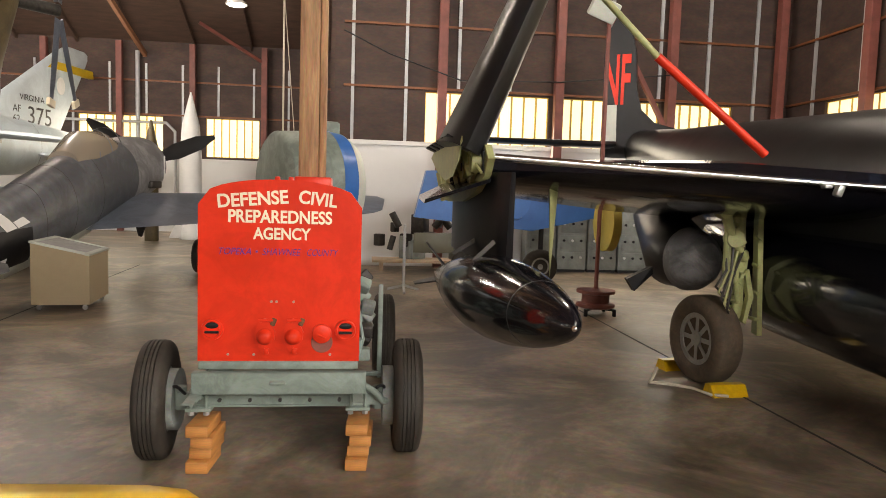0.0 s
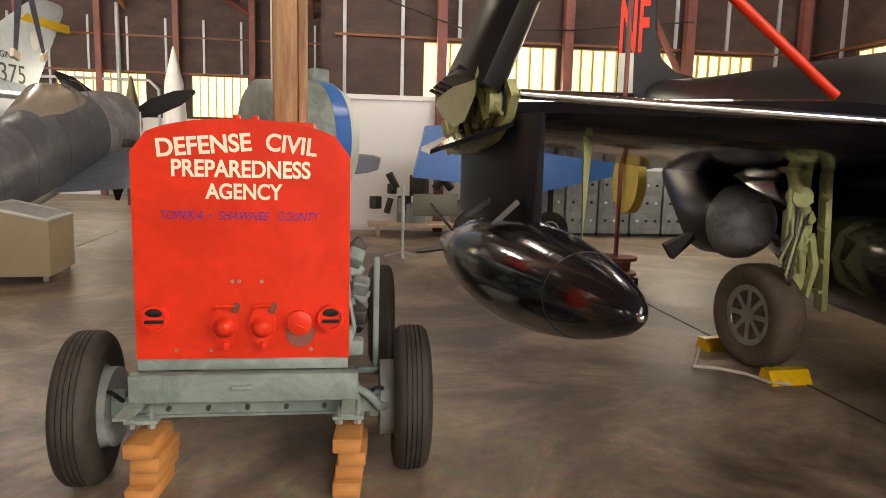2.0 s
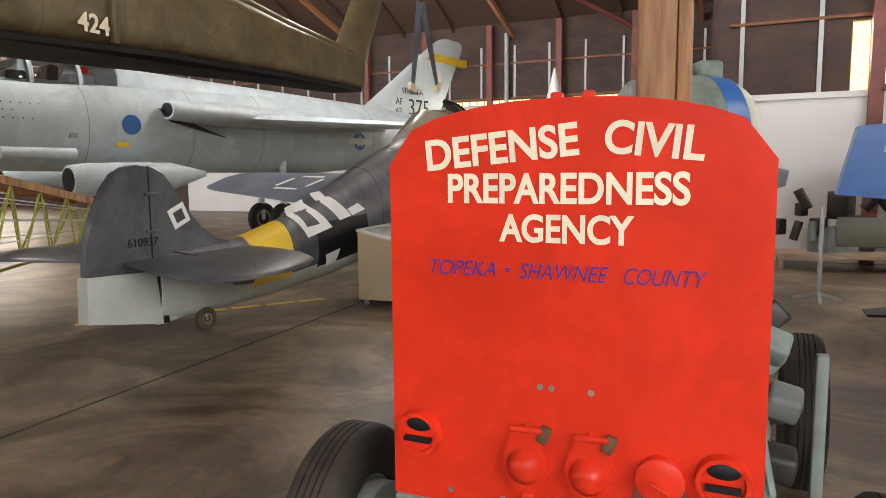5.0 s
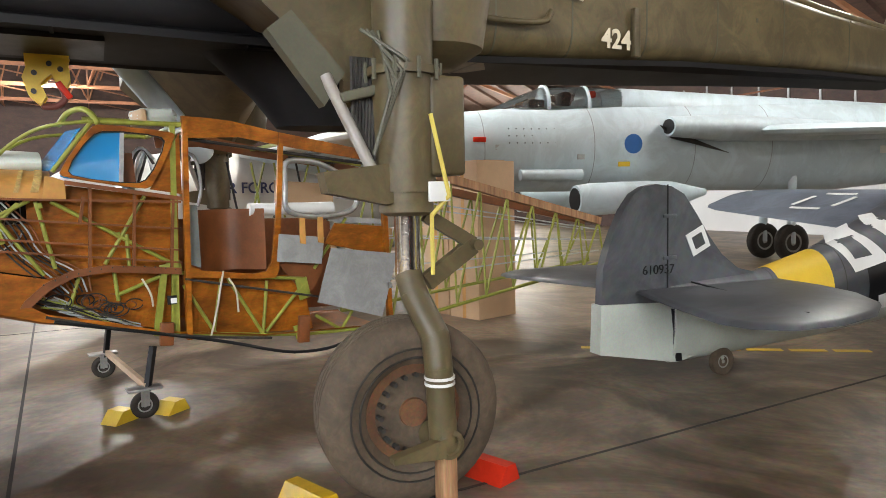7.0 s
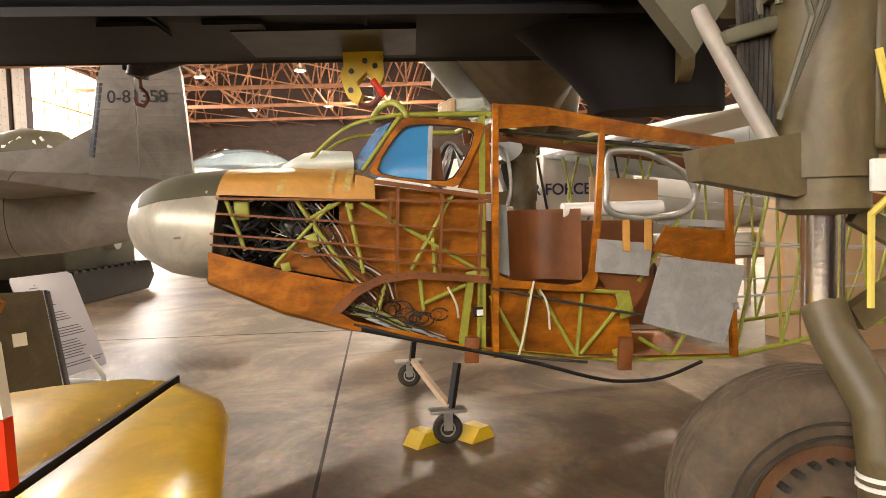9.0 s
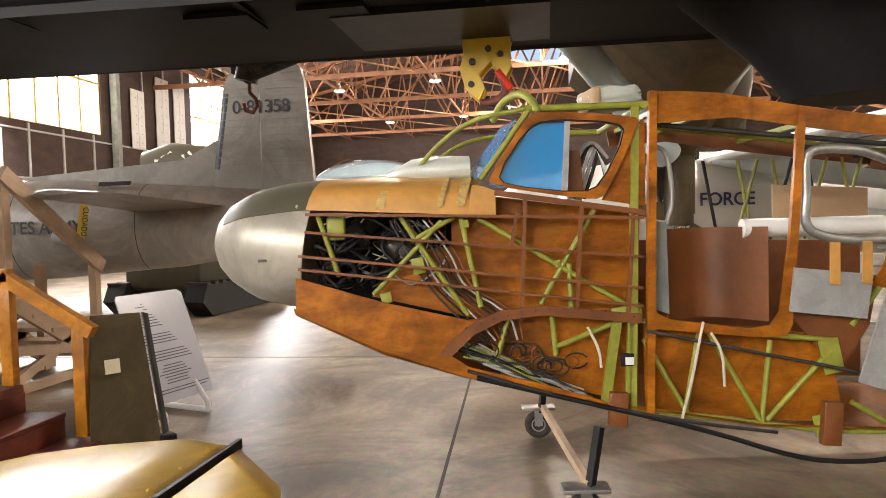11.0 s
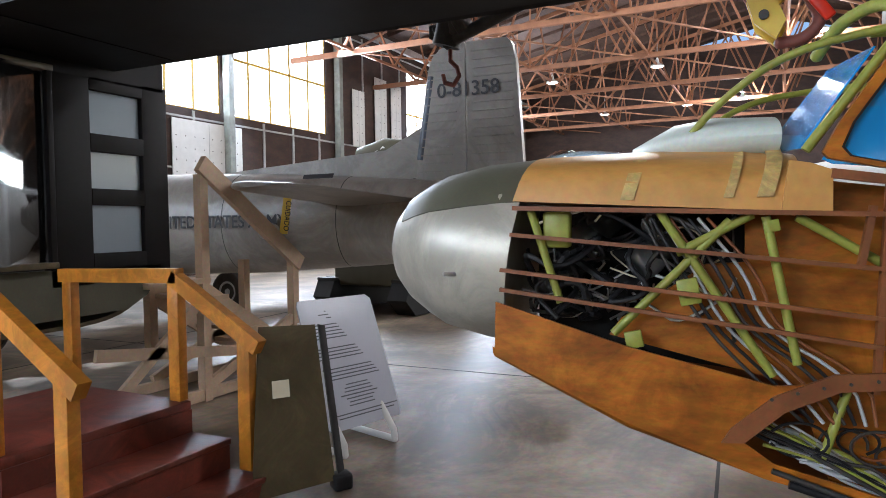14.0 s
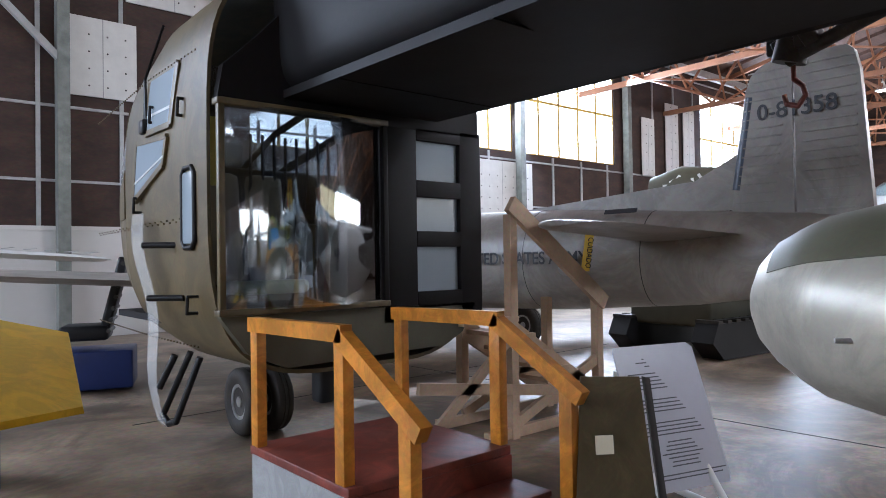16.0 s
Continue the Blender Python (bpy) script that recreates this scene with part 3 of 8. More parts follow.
one("steel_brace", bmbeam((-6.0, -15.7, 7.7), (-7.4, -15.7, 6.3), 0.14, 0.14), GALV, "grey diagonal wall brace", "brace", "wall braces", flat=True)

# white boards fixed on the dark south wall
BOARDS = [(-8.33, 6.52, 1.5, 1.85), (-10.0, 9.0, 2.3, 2.0), (-6.9, 8.9, 1.5, 1.9), (-21.6, 4.0, 3.2, 2.4), (-25.6, 2.2, 3.4, 1.6), (-21.6, 1.9, 3.2, 1.4),
          (-31.0, 6.6, 1.0, 2.6), (-33.0, 6.2, 1.1, 5.2), (-34.5, 6.9, 1.0, 3.6), (-30.6, 2.8, 1.0, 2.6), (-32.0, 3.6, 0.9, 3.4), (-34.8, 3.5, 0.9, 2.4)]
for x, z, w, h in BOARDS:
    root = thing("wall_board", "white perforated acoustic board on the dark wall", "board", (x, -15.9, z), group="acoustic boards")
    part("board", bmbox((0, 0, 0), (w, 0.04, h), bevel=0.004), PERF, root, flat=True)
    part("joint", bmbox((0, 0.021, 0), (0.02, 0.006, h)), GALV, root, flat=True)
    bm = bmesh.new()
    for i in range(int(w / 0.4)):
        for j in range(int(h / 0.4)):
            rod(bm, (-w / 2 + 0.25 + 0.4 * i, 0.02, -h / 2 + 0.25 + 0.4 * j), (-w / 2 + 0.25 + 0.4 * i, 0.026, -h / 2 + 0.25 + 0.4 * j), 0.022, seg=6)
    part("fixing", bm, BLACKPAINT, root, flat=True)

# windows
def window(name, c, w, h, along, mat, nx, nz, bar, label, barmat):
    root = thing(name, label, "window", c, 0 if along == "x" else 90, kind="structure")
    for i in range(nx):
        part("pane", bmbox((-w / 2 + (i + 0.5) * w / nx, 0.02, 0), (w / nx - bar, 0.01, h - bar)), mat, root, flat=True).visible_shadow = False
    for i in range(nx + 1):
        part("frame", bmbox((-w / 2 + i * w / nx, 0, 0), (bar, 0.08, h)), barmat, root, flat=True)
    for j in range(nz + 1):
        part("frame", bmbox((0, 0, -h / 2 + j * h / nz), (w + bar, 0.084, bar)), barmat, root, flat=True)


# frames coloured amber with the light of the panes
AMBERBAR = material("amber_lit_frame", (0.6, 0.42, 0.08), 0.5, var=0.15)
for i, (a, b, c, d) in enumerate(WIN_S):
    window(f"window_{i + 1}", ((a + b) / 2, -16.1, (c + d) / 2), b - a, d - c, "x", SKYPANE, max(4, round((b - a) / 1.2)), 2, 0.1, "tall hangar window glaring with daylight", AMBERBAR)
for i, (a, b, c, d) in enumerate(WIN_NR + WIN_NL):
    y = 14.9 if i < 3 else 25.1
    window(f"window_{i + 6}", ((a + b) / 2, y, (c + d) / 2), b - a, d - c, "x", AMBERPANE, max(3, round((b - a) / 0.28)), 1, 0.035, "translucent yellowed corrugated window panel", AMBERBAR)
for i, (a, b, c, d) in enumerate(WIN_E):
    window(f"window_{i + 13}", (10.4, (a + b) / 2, (c + d) / 2), b - a, d - c, "y", SKYPANE if i == 2 else AMBERPANE, max(3, round((b - a) / 0.4)), 1, 0.04, "translucent yellowed window panel", AMBERBAR)

one("overhead_cable", bmtube([(-0.4, 14.5, 5.2), (0.6, 14.3, 4.7), (2.2, 14.3, 4.2), (4.5, 14.4, 4.3), (7.2, 14.4, 4.6)], 0.015, 6), BLACKPAINT, "thin black cable sagging along the wall", "cable")
one("hanging_rope", bmtube([(-2.3, 20, 7.4), (-2.3, 20, 2.4)], 0.03, 6), ROPE, "pale rope hanging from the roof", "rope")
one("hanging_rope", bmtube([(-2.3, 20, 7.4), (-1.7, 20, 0.02)], 0.012, 6), ROPE, "pale rope hanging from the roof", "rope")
# floor joints
for p, q in (((-5.0, 1.52), (-20, 0.8)), ((-10.55, -12), (-10.85, 3)), ((-4.1, 4.2), (-4.55, 14)), ((-5.8, 7.6), (-6.6, 14)), ((3.4, 2.5), (3.3, 13)), ((-4.1, 4.2), (-4.0, 1.7)), ((-5.0, 1.52), (10, 3.3)), ((-6.2, -6.2), (-15, -6.6))):
    one("floor_joint", bmbeam((*p, 0.001), (*q, 0.001), 0.022, 0.004), JOINT, "dark sawn joint in the concrete floor", kind="structure", flat=True)
for i in range(7):
    one("floor_marking", bmbox((-6.4 + 0.24 * i, 6.6 + 0.33 * i, 0.002), (0.34, 0.1, 0.003), (0, 0, 55)), YELLOWBAND, "worn yellow painted floor line dash", kind="structure", flat=True)


def pendant(m):
    root = thing("pendant_lamp", "white enamel high-bay pendant lamp, switched on", "lamp", (0, 0, 0), group="pendant lamps")
    bm = bmesh.new()
    lathe(bm, [(0.0, 0.3), (0.06, 0.27), (0.16, 0.1), (0.3, 0.07), (0.4, 0.03)], "Z", 20)
    part("shade", bm, WHITE, root)
    bm = bmesh.new()
    lathe(bm, [(-0.04, 0.1), (-0.02, 0.22), (0.01, 0.26)], "Z", 16)
    part("bulb", bm, LAMPGLOW, root, "glowing white lens")
    part("stem", bmrod((0, 0, 0.38), (0, 0, 1.0), 0.02, seg=6), GALV, root)
    root.matrix_basis = m
    return root


lamp0 = pendant(pose(-3.4, 18.5, 6.6))
for x in (-16, -25, -36, -47):
    for y in (-8, -3, 7):
        copy_thing(lamp0, pose(x + (y + 9) * 0.2, y, 8.3))
copy_thing(lamp0, pose(-13, 15.5, 7.6))
# further pendants added about where the fill lights hang
for p in ((-20, -1.5, 8.1), (-31, 3, 8.1), (-44, 0, 8.1), (-7.6, 15.5, 7.1), (-14.5, 5.5, 7.8), (-1.9, 11.0, 7.6), (5.0, 8.5, 7.8)):
    copy_thing(lamp0, pose(*p))


def strip_lamp(m):
    root = thing("strip_lamp", "white fluorescent strip lamp hung from the roof, lit", "lamp", (0, 0, 0), group="strip lamps")
    part("housing", bmbox((0, 0, 0.05), (1.3, 0.2, 0.06), bevel=0.01), WHITE, root)
    part("tube", bmbox((0, 0, 0.005), (1.22, 0.14, 0.03), bevel=0.01), LAMPGLOW, root, "glowing tube")
    for s in (-0.5, 0.5):
        part("hanger", bmrod((s, 0, 0.08), (s, 0, 1.2), 0.01, seg=6), GALV, root)
    root.matrix_basis = m


for p in ((-7.5, 17.5, 7.2), (-18, 12, 8.2), (-9.5, 11, 8.4), (-30, 9, 8.2)):
    strip_lamp(pose(*p, 0, 0, 20))

# ---- red generator trailer ----
TR = thing("generator_trailer", "red-fronted civil defense generator trailer with grey chassis on four rubber tyres", "trailer", (-0.45, 3.25, 0))
XL, XR = -0.475, 0.475


def arch_outline(x0, x1, z0, zs, zt, y, n=14, r=0.1):
    pts = [(x0, y, z0), (x1, y, z0)]
    for i in range(n + 1):
        u = 1 - 2 * i / n
        e = abs(u)
        drop = (zt - zs) * (e ** 2.4) * 0.55 + (zt - zs) * 0.45 * max(0, (e - 0.8) / 0.2) ** 2
        pts.append((x0 + (x1 - x0) * (u + 1) / 2, y, zt - drop))
    return pts


part("front_panel", bmplate(arch_outline(XL, XR, 0.66, 1.59, 1.745, 0.03), 0.07, (0, 1, 0)), RED, TR, "glossy red radiator shell with arched top")
for word, w, h, x, z, tilt, mat, lean in (("DEFENSE", 0.405, 0.082, -0.36, 1.57, 5, CREAM, 0), ("CIVIL", 0.225, 0.08, 0.1, 1.61, -6, CREAM, 0), ("PREPAREDNESS", 0.6, 0.078, -0.302, 1.487, 0, CREAM, 0),
                                   ("AGENCY", 0.335, 0.072, -0.16, 1.39, 0, CREAM, 0), ("TOPEKA", 0.185, 0.04, -0.355, 1.298, 0, VIOLET, 0.3), ("SHAWNEE", 0.225, 0.04, -0.105, 1.298, 0, VIOLET, 0.3), ("COUNTY", 0.185, 0.04, 0.155, 1.298, 0, VIOLET, 0.3)):
    lettering("lettering", word, 0.1, mat, pose(x, -0.0065, z, 90, -tilt, 0), TR, "hand-painted cream lettering" if mat is CREAM else "violet slanted lettering", lean, bold=0.0025 if mat is CREAM else 0.0, fit=(w, h))
part("dot", bmbox((-0.138, -0.006, 1.318), (0.012, 0.004, 0.012)), VIOLET, TR)


def cap_socket(x, z):
    bm = bmesh.new()
    lathe(bm, [(-0.02, 0.046), (-0.034, 0.05), (-0.034, 0.06), (0.0, 0.065), (0.02, 0.065)], "Y", 24, (x, 0, z))
    o = part("socket", bm, RED, TR)
    # black slot and disc give the shade of the socket's holes
    part("slot", bmbox((x, -0.03, z - 0.012), (0.078, 0.016, 0.013)), BLACKPAINT, o)
    bm = bmesh.new()
    lathe(bm, [(-0.0215, 0.038), (-0.0235, 0.034)], "Y", 16, (x, 0, 0))
    bmesh.ops.scale(bm, vec=(1, 1, 0.5), verts=bm.verts)
    bmesh.ops.translate(bm, vec=(0, 0, z + 0.026), verts=bm.verts)
    part("opening", bm, BLACKPAINT, o)


for x in (-0.39, 0.39):
    cap_socket(x, 0.85)
for x in (-0.085, 0.08):
    o = part("outlet_cover", bmplate([(x, -0.014, 0.92), (x + 0.03, -0.014, 0.905), (x + 0.06, -0.014, 0.84), (x + 0.055, -0.014, 0.79), (x + 0.015, -0.014, 0.72), (x - 0.015, -0.014, 0.715), (x - 0.055, -0.014, 0.78), (x - 0.06, -0.014, 0.83), (x - 0.035, -0.014, 0.9)], 0.02, (0, 1, 0)), RED, TR, "hinged red outlet cover")
    bm = bmesh.new()
    lathe(bm, [(-0.06, 0.012), (-0.056, 0.028), (-0.042, 0.036), (-0.03, 0.048), (-0.02, 0.048)], "Y", 24, (x, 0, 0.81))
    part("cap", bm, RED, o)
    part("hinge", bmrod((x - 0.035, -0.028, 0.908), (x + 0.05, -0.028, 0.912), 0.009, seg=10), RED, o, "worn red hinge pin")
    part("hinge_knuckle", bmbox((x + 0.05, -0.022, 0.9), (0.03, 0.025, 0.045), (0, 20, 0), 0.006), RUST, o)
    part("latch", bmbox((x + 0.01, -0.028, 0.725), (0.03, 0.02, 0.035), (0, 10, 0), 0.005), RED, o)
bm = bmesh.new()
lathe(bm, [(-0.034, 0.052), (-0.03, 0.057), (-0.012, 0.058), (0.01, 0.056)], "Y", 28, (0.25, 0, 0.83))
ring = part("outlet_cover", bm, RED, TR, "round red flap over a recessed outlet")
bm = bmesh.new()
lathe(bm, [(-0.009, 0.062), (-0.004, 0.066)], "Y", 24, (0.25, 0, 0.775))
# darker red disc stands for the shaded recess
part("recess", bm, REDSTEEL, ring)
part("flap_pin", bmbox((0.25, -0.034, 0.815), (0.05, 0.012, 0.012), (0, 25, 0), 0.003), RED, ring)
bm = bmesh.new()
for x in (-0.15, -0.05, -0.02, 0.08, 0.3, -0.3):
    rod(bm, (x, -0.01, 1.02 if abs(x) < 0.1 else 0.7), (x, -0.004, 1.02 if abs(x) < 0.1 else 0.7), 0.008, seg=8)
part("screw", bm, STEEL, TR)
bm = bmesh.new()
for x in (-0.03, 0.05):
    box(bm, (x, 0.06, 1.745), (0.03, 0.03, 0.04), bevel=0.006)
part("catch", bm, RED, TR)
part("bumper", bmbox((0.01, -0.03, 0.535), (1.02, 0.07, 0.13), bevel=0.006), BLUEGREY, TR, "blue-grey painted steel bumper channel")
part("apron", bmbox((0.0, 0.03, 0.635), (0.94, 0.1, 0.05), bevel=0.006), BLUEGREY, TR)
bm = bmesh.new()
box(bm, (0.0, -0.085, 0.545), (0.1, 0.02, 0.022), bevel=0.008)
part("handle", bm, BLUEGREY, TR)
for s in (-0.4, 0.4):
    part("chassis_rail", bmbox((s, 1.1, 0.52), (0.07, 2.2, 0.12), bevel=0.005), BLUEGREY, TR)
part("front_axle", bmbeam((-0.62, 0.1, 0.4), (0.62, 0.1, 0.4), 0.06, 0.075), BLUEGREY, TR, "grey I-beam front axle")
part("axle_flange", bmbox((0, 0.065, 0.435), (1.0, 0.02, 0.012)), BLUEGREY, TR)
part("axle_flange", bmbox((0, 0.065, 0.365), (1.0, 0.02, 0.012)), BLUEGREY, TR)
for k in range(5):
    part("axle_bolt", bmrod((-0.36 + 0.18 * k, 0.05, 0.4), (-0.36 + 0.18 * k, 0.075, 0.4), 0.012, seg=8), DARKSTEEL, TR)
for q in (-1, 1):
    for x in (0.43, 0.52):
        part("u_bolt", bmtube([(q * x, 0.03, 0.33), (q * x, 0.03, 0.47), (q * x, 0.17, 0.47), (q * x, 0.17, 0.33)], 0.011, 8), BLUEGREY, TR)
        part("nut", bmrod((q * x, 0.03, 0.32), (q * x, 0.03, 0.345), 0.02, seg=6), STEEL, TR)
    part("spring_plate", bmbox((q * 0.475, 0.1, 0.352), (0.15, 0.18, 0.02), bevel=0.003), BLUEGREY, TR)
    for k in range(4):
        part("spring_leaf", bmbox((q * 0.475, 0.1 + 0.02 * k, 0.47 - 0.014 * k), (0.06, 0.7 - 0.14 * k, 0.01)), BLUEGREY, TR)
    part("knuckle", bmrod((q * 0.6, 0.12, 0.33), (q * 0.6, 0.12, 0.47), 0.035, seg=14), BLUEGREY, TR)
    part("brake_drum", bmrod((q * 0.63, 0.2 + 0.03 * (q + 1), 0.368), (q * 0.7, 0.2 + 0.03 * (q + 1), 0.368), 0.19, seg=32), PRIMERGREY, TR, "grey brake back plate")
    part("brake_hose", bmtube(eased([(q * 0.56, 0.06, 0.44), (q * 0.6, 0.02, 0.5), (q * 0.64, 0.08, 0.48), (q * 0.64, 0.16, 0.42)]), 0.01, 6), BLACKPAINT, TR)
part("steering_rod", bmtube(eased([(0.5, 0.04, 0.5), (0.58, 0.02, 0.46), (0.62, 0.03, 0.4), (0.66, 0.1, 0.38)]), 0.022, 10), BLUEGREY, TR)
wheel_parts(TR, 0.366, 0.185, BLUEGREY, RUBBER, 0.52, (-0.76, 0.2, 0.368), grooves=4, rz=4)
wheel_parts(TR, 0.366, 0.185, BLUEGREY, RUBBER, 0.52, (0.79, 0.27, 0.368), grooves=4, rz=-1)
wheel_parts(TR, 0.38, 0.19, BLUEGREY, RUBBER, 0.52, (-0.74, 2.05, 0.382), grooves=4)
wheel_parts(TR, 0.38, 0.19, BLUEGREY, RUBBER, 0.52, (0.7, 2.05, 0.382), grooves=4)
wheel_parts(TR, 0.38, 0.19, BLUEGREY, RUBBER, 0.52, (0.42, 3.4, 0.382), grooves=4)
part("rear_axle", bmrod((-0.74, 2.05, 0.4), (0.7, 2.05, 0.4), 0.05), DARKSTEEL, TR)
bm = bmesh.new()
box(bm, (0, 0.65, 0.95), (0.6, 0.8, 0.6), bevel=0.03)
box(bm, (0, 1.5, 0.85), (0.7, 0.8, 0.45), bevel=0.03)
for k in range(5):
    rod(bm, (0.3, 0.35 + 0.14 * k, 1.15), (0.42, 0.35 + 0.14 * k, 0.95), 0.03)
    rod(bm, (0.42, 0.3 + 0.14 * k, 0.8), (0.42, 0.45 + 0.14 * k, 0.7), 0.035)
part("engine", bm, DARKSTEEL, TR, "oily exposed engine block behind the shell")
bm = bmesh.new()
for k in range(7):
    box(bm, (0.45, 0.15 + 0.17 * k, 0.72 + 0.08 * (k % 3)), (0.08, 0.1, 0.09), (10 * k, 5 * k, 0), 0.012)
    tube(bm, [(0.44, 0.1 + 0.15 * k, 0.6), (0.5, 0.18 + 0.15 * k, 0.75), (0.43, 0.25 + 0.15 * k, 1.1)], 0.012, 6)
part("fitting", bm, BLUEGREY, TR)
part("stake", bmbox((0.61, 0.32, 0.78), (0.03, 0.035, 0.62), bevel=0.004), BLUEGREY, TR)
for k in range(9):
    part("engine_fitting", bmbox((0.5 + 0.015 * (k % 3), 0.18 + 0.12 * k, 0.66 + 0.13 * (k % 4)), (0.09, 0.09, 0.08), (12 * k, 7 * k, 0), 0.014), (BLUEGREY, DARKSTEEL, PRIMERGREY)[k % 3], TR)
part("tie_rod", bmbox((0.6, 0.3, 0.5), (0.16, 0.03, 0.03), bevel=0.005), BLUEGREY, TR)
# timber mast standing in a red socket on the trailer
part("mast", bmbox((0.06, 1.35, 4.6), (0.15, 0.17, 6.3), bevel=0.008), POSTWOOD, TR, "tall weathered timber mast")
part("mast_rail", bmbox((0.165, 1.35, 4.6), (0.05, 0.12, 6.3), bevel=0.006), POSTWOOD, TR)
part("mast_socket", bmbox((0.1, 1.35, 1.62), (0.28, 0.28, 0.34), bevel=0.012), RED, TR, "red steel mast socket")
for k, (x, n) in enumerate(((-0.44, 4), (0.49, 4))):
    for j in range(n):
        one("timber_block", bmbox((0, 0, 0), (0.13, 0.3, 0.07), bevel=0.006), PINE, "short sawn timber block stacked under the trailer axle", "block", "trailer blocks",
            at=pose(-0.45 + x + 0.012 * ((j * 7) % 3 - 1), 3.33 + 0.02 * ((j * 5) % 3 - 1), 0.036 + 0.0725 * j, 0, 0, 4 * ((j * 3) % 3 - 1)))

# ---- grey-blue radar drum behind the trailer ----
DR = thing("engine_cowling", "large grey aircraft engine cowling with blue band and white lip", "cowling", (-0.75, 9.0, 0), -28)
DR.matrix_basis = pose(-0.72, 9.1, 0, 0, 0, -62)
part("shell", hull([(-0.55, 0, 1.75, 0.66, 0.68), (-0.5, 0, 1.76, 0.72, 0.73), (0.2, 0, 1.78, 0.76, 0.76)], 40), BLUEGREY, DR)
part("seam", hull([(-0.2, 0, 1.77, 0.75, 0.755), (-0.17, 0, 1.77, 0.75, 0.755)], 40), DARKSTEEL, DR)
part("band", hull([(0.2, 0, 1.78, 0.765, 0.765), (0.42, 0, 1.77, 0.74, 0.74)], 40), BLUE, DR, "blue painted band")
part("lip", hull([(0.42, 0, 1.77, 0.745, 0.745), (0.56, 0, 1.75, 0.68, 0.68), (0.62, 0, 1.75, 0.5, 0.5)], 40), FWLIGHT, DR, "pale rounded lip")
part("top_box", bmbox((0.0, 0.3, 2.56), (0.24, 0.26, 0.24), bevel=0.04), BLUEGREY, DR)
part("stand", bmbox((0, 0, 0.5), (0.9, 0.8, 1.0), bevel=0.02), BLUEGREY, DR)

# ---- tan display case ----
CA = thing("display_case", "tan laminate display case on castors with sloping glazed top", "display case", (-3.91, 8.99, 0), -84)
bm = bmesh.new()
plate(bm, [(0, -0.35, 0.08), (0, 0.35, 0.08), (0, 0.35, 0.74), (0, -0.35, 0.9)], 0.98, (1, 0, 0))
part("cabinet", bm, TAN, CA)
for y, w in ((-0.335, 0.07), (0.335, 0.07)):
    part("lid_frame", bmbox((0, y * 0.975, 0.823 - 0.2286 * y), (1.02, w, 0.03), (-12.9, 0, 0), 0.004), FWLIGHT, CA)
for x in (-0.475, 0.475):
    part("lid_frame", bmbox((x, 0, 0.825), (0.07, 0.64, 0.03), (-12.9, 0, 0), 0.004), FWLIGHT, CA)
part("lid_glass", bmbox((0, 0, 0.827), (0.9, 0.62, 0.006), (-12.9, 0, 0)), GREYBOARD, CA)
for x in (-0.42, 0.42):
    for y in (-0.28, 0.28):
        part("castor", bmrod((x - 0.012, y, 0.035), (x + 0.012, y, 0.035), 0.034, seg=12), STEEL, CA)
        part("castor_fork", bmbox((x, y, 0.065), (0.035, 0.03, 0.03)), STEEL, CA)

# ---- black carrier aircraft with folded wing ----
BK = thing("carrier_aircraft", "glossy black carrier attack aircraft with folded wing and belly tank", "aircraft", (0, 0, 0))
part("fuselage", hull([(1.2, 4.9, 1.5, 0.75, 0.85), (3.0, 4.95, 1.45, 1.0, 1.05, 2.3), (5.0, 5.0, 1.5, 1.02, 1.12, 2.3), (7.5, 5.1, 1.8, 0.85, 0.95, 2.2), (9.5, 5.2, 2.2, 0.55, 0.65), (11.5, 5.3, 2.6, 0.3, 0.4), (12.4, 5.3, 2.75, 0.12, 0.2)], 36), NAVYMATT, BK)
part("belly", hull([(1.4, 4.75, 0.95, 0.95, 0.55, 2.6), (3.2, 4.8, 0.9, 1.2, 0.62, 2.6), (5.2, 4.8, 0.95, 1.15, 0.6, 2.6), (7.0, 4.95, 1.2, 0.8, 0.5)], 32), NAVY, BK)
bm = bmesh.new()
wing(bm, (4.6, 3.55, 1.78), (0.95, 3.9, 1.95), 2.9, 2.4, 0.42, 0.36, chord=(0, 1, -0.12), round_tip=False)
part("inner_wing", bm, NAVY, BK, "thick black inner wing with bright leading edge")
bm = bmesh.new()
rod(bm, (4.6, 3.53, 1.79), (0.95, 3.88, 1.96), 0.028)
part("leading_edge", bm, CHROME, BK, "bright metal strip along the leading edge")
# fold joint
bm = bmesh.new()
prof = [(0, 0), (0.12, 0.12), (0.5, 0.2), (1.0, 0.17), (1.6, 0.08), (2.2, 0), (1.6, -0.12), (0.9, -0.2), (0.4, -0.18), (0.1, -0.1)]
plate(bm, [(0.93 - 0.04 * a, 3.9 + a, 1.95 - 0.13 * a + b) for a, b in prof], 0.05, (1, 0.04, 0))
part("fold_rib", bm, GREENPRIMER, BK, "pale green primed fold rib")
bm = bmesh.new()
for k in range(5):
    a = 0.16 + 0.36 * k
    lathe(bm, [(-0.05, 0.03), (-0.05, 0.075), (0.05, 0.075), (0.05, 0.03)], "X", 14, (0.86, 3.95 + a, 1.93 - 0.04 * (k % 2)))
    beam(bm, (0.86, 3.95 + a, 1.9), (0.86, 4.2 + a, 2.02 if k % 2 else 1.8), 0.03, 0.04)
for k in range(6):
    tube(bm, [(0.88, 4.0 + 0.2 * k, 1.85), (0.8, 4.1 + 0.2 * k, 2.0), (0.84, 4.25 + 0.2 * k, 2.12)], 0.012, 6)
part("fold_hinge", bm, GREENPRIMER, BK)
bm = bmesh.new()
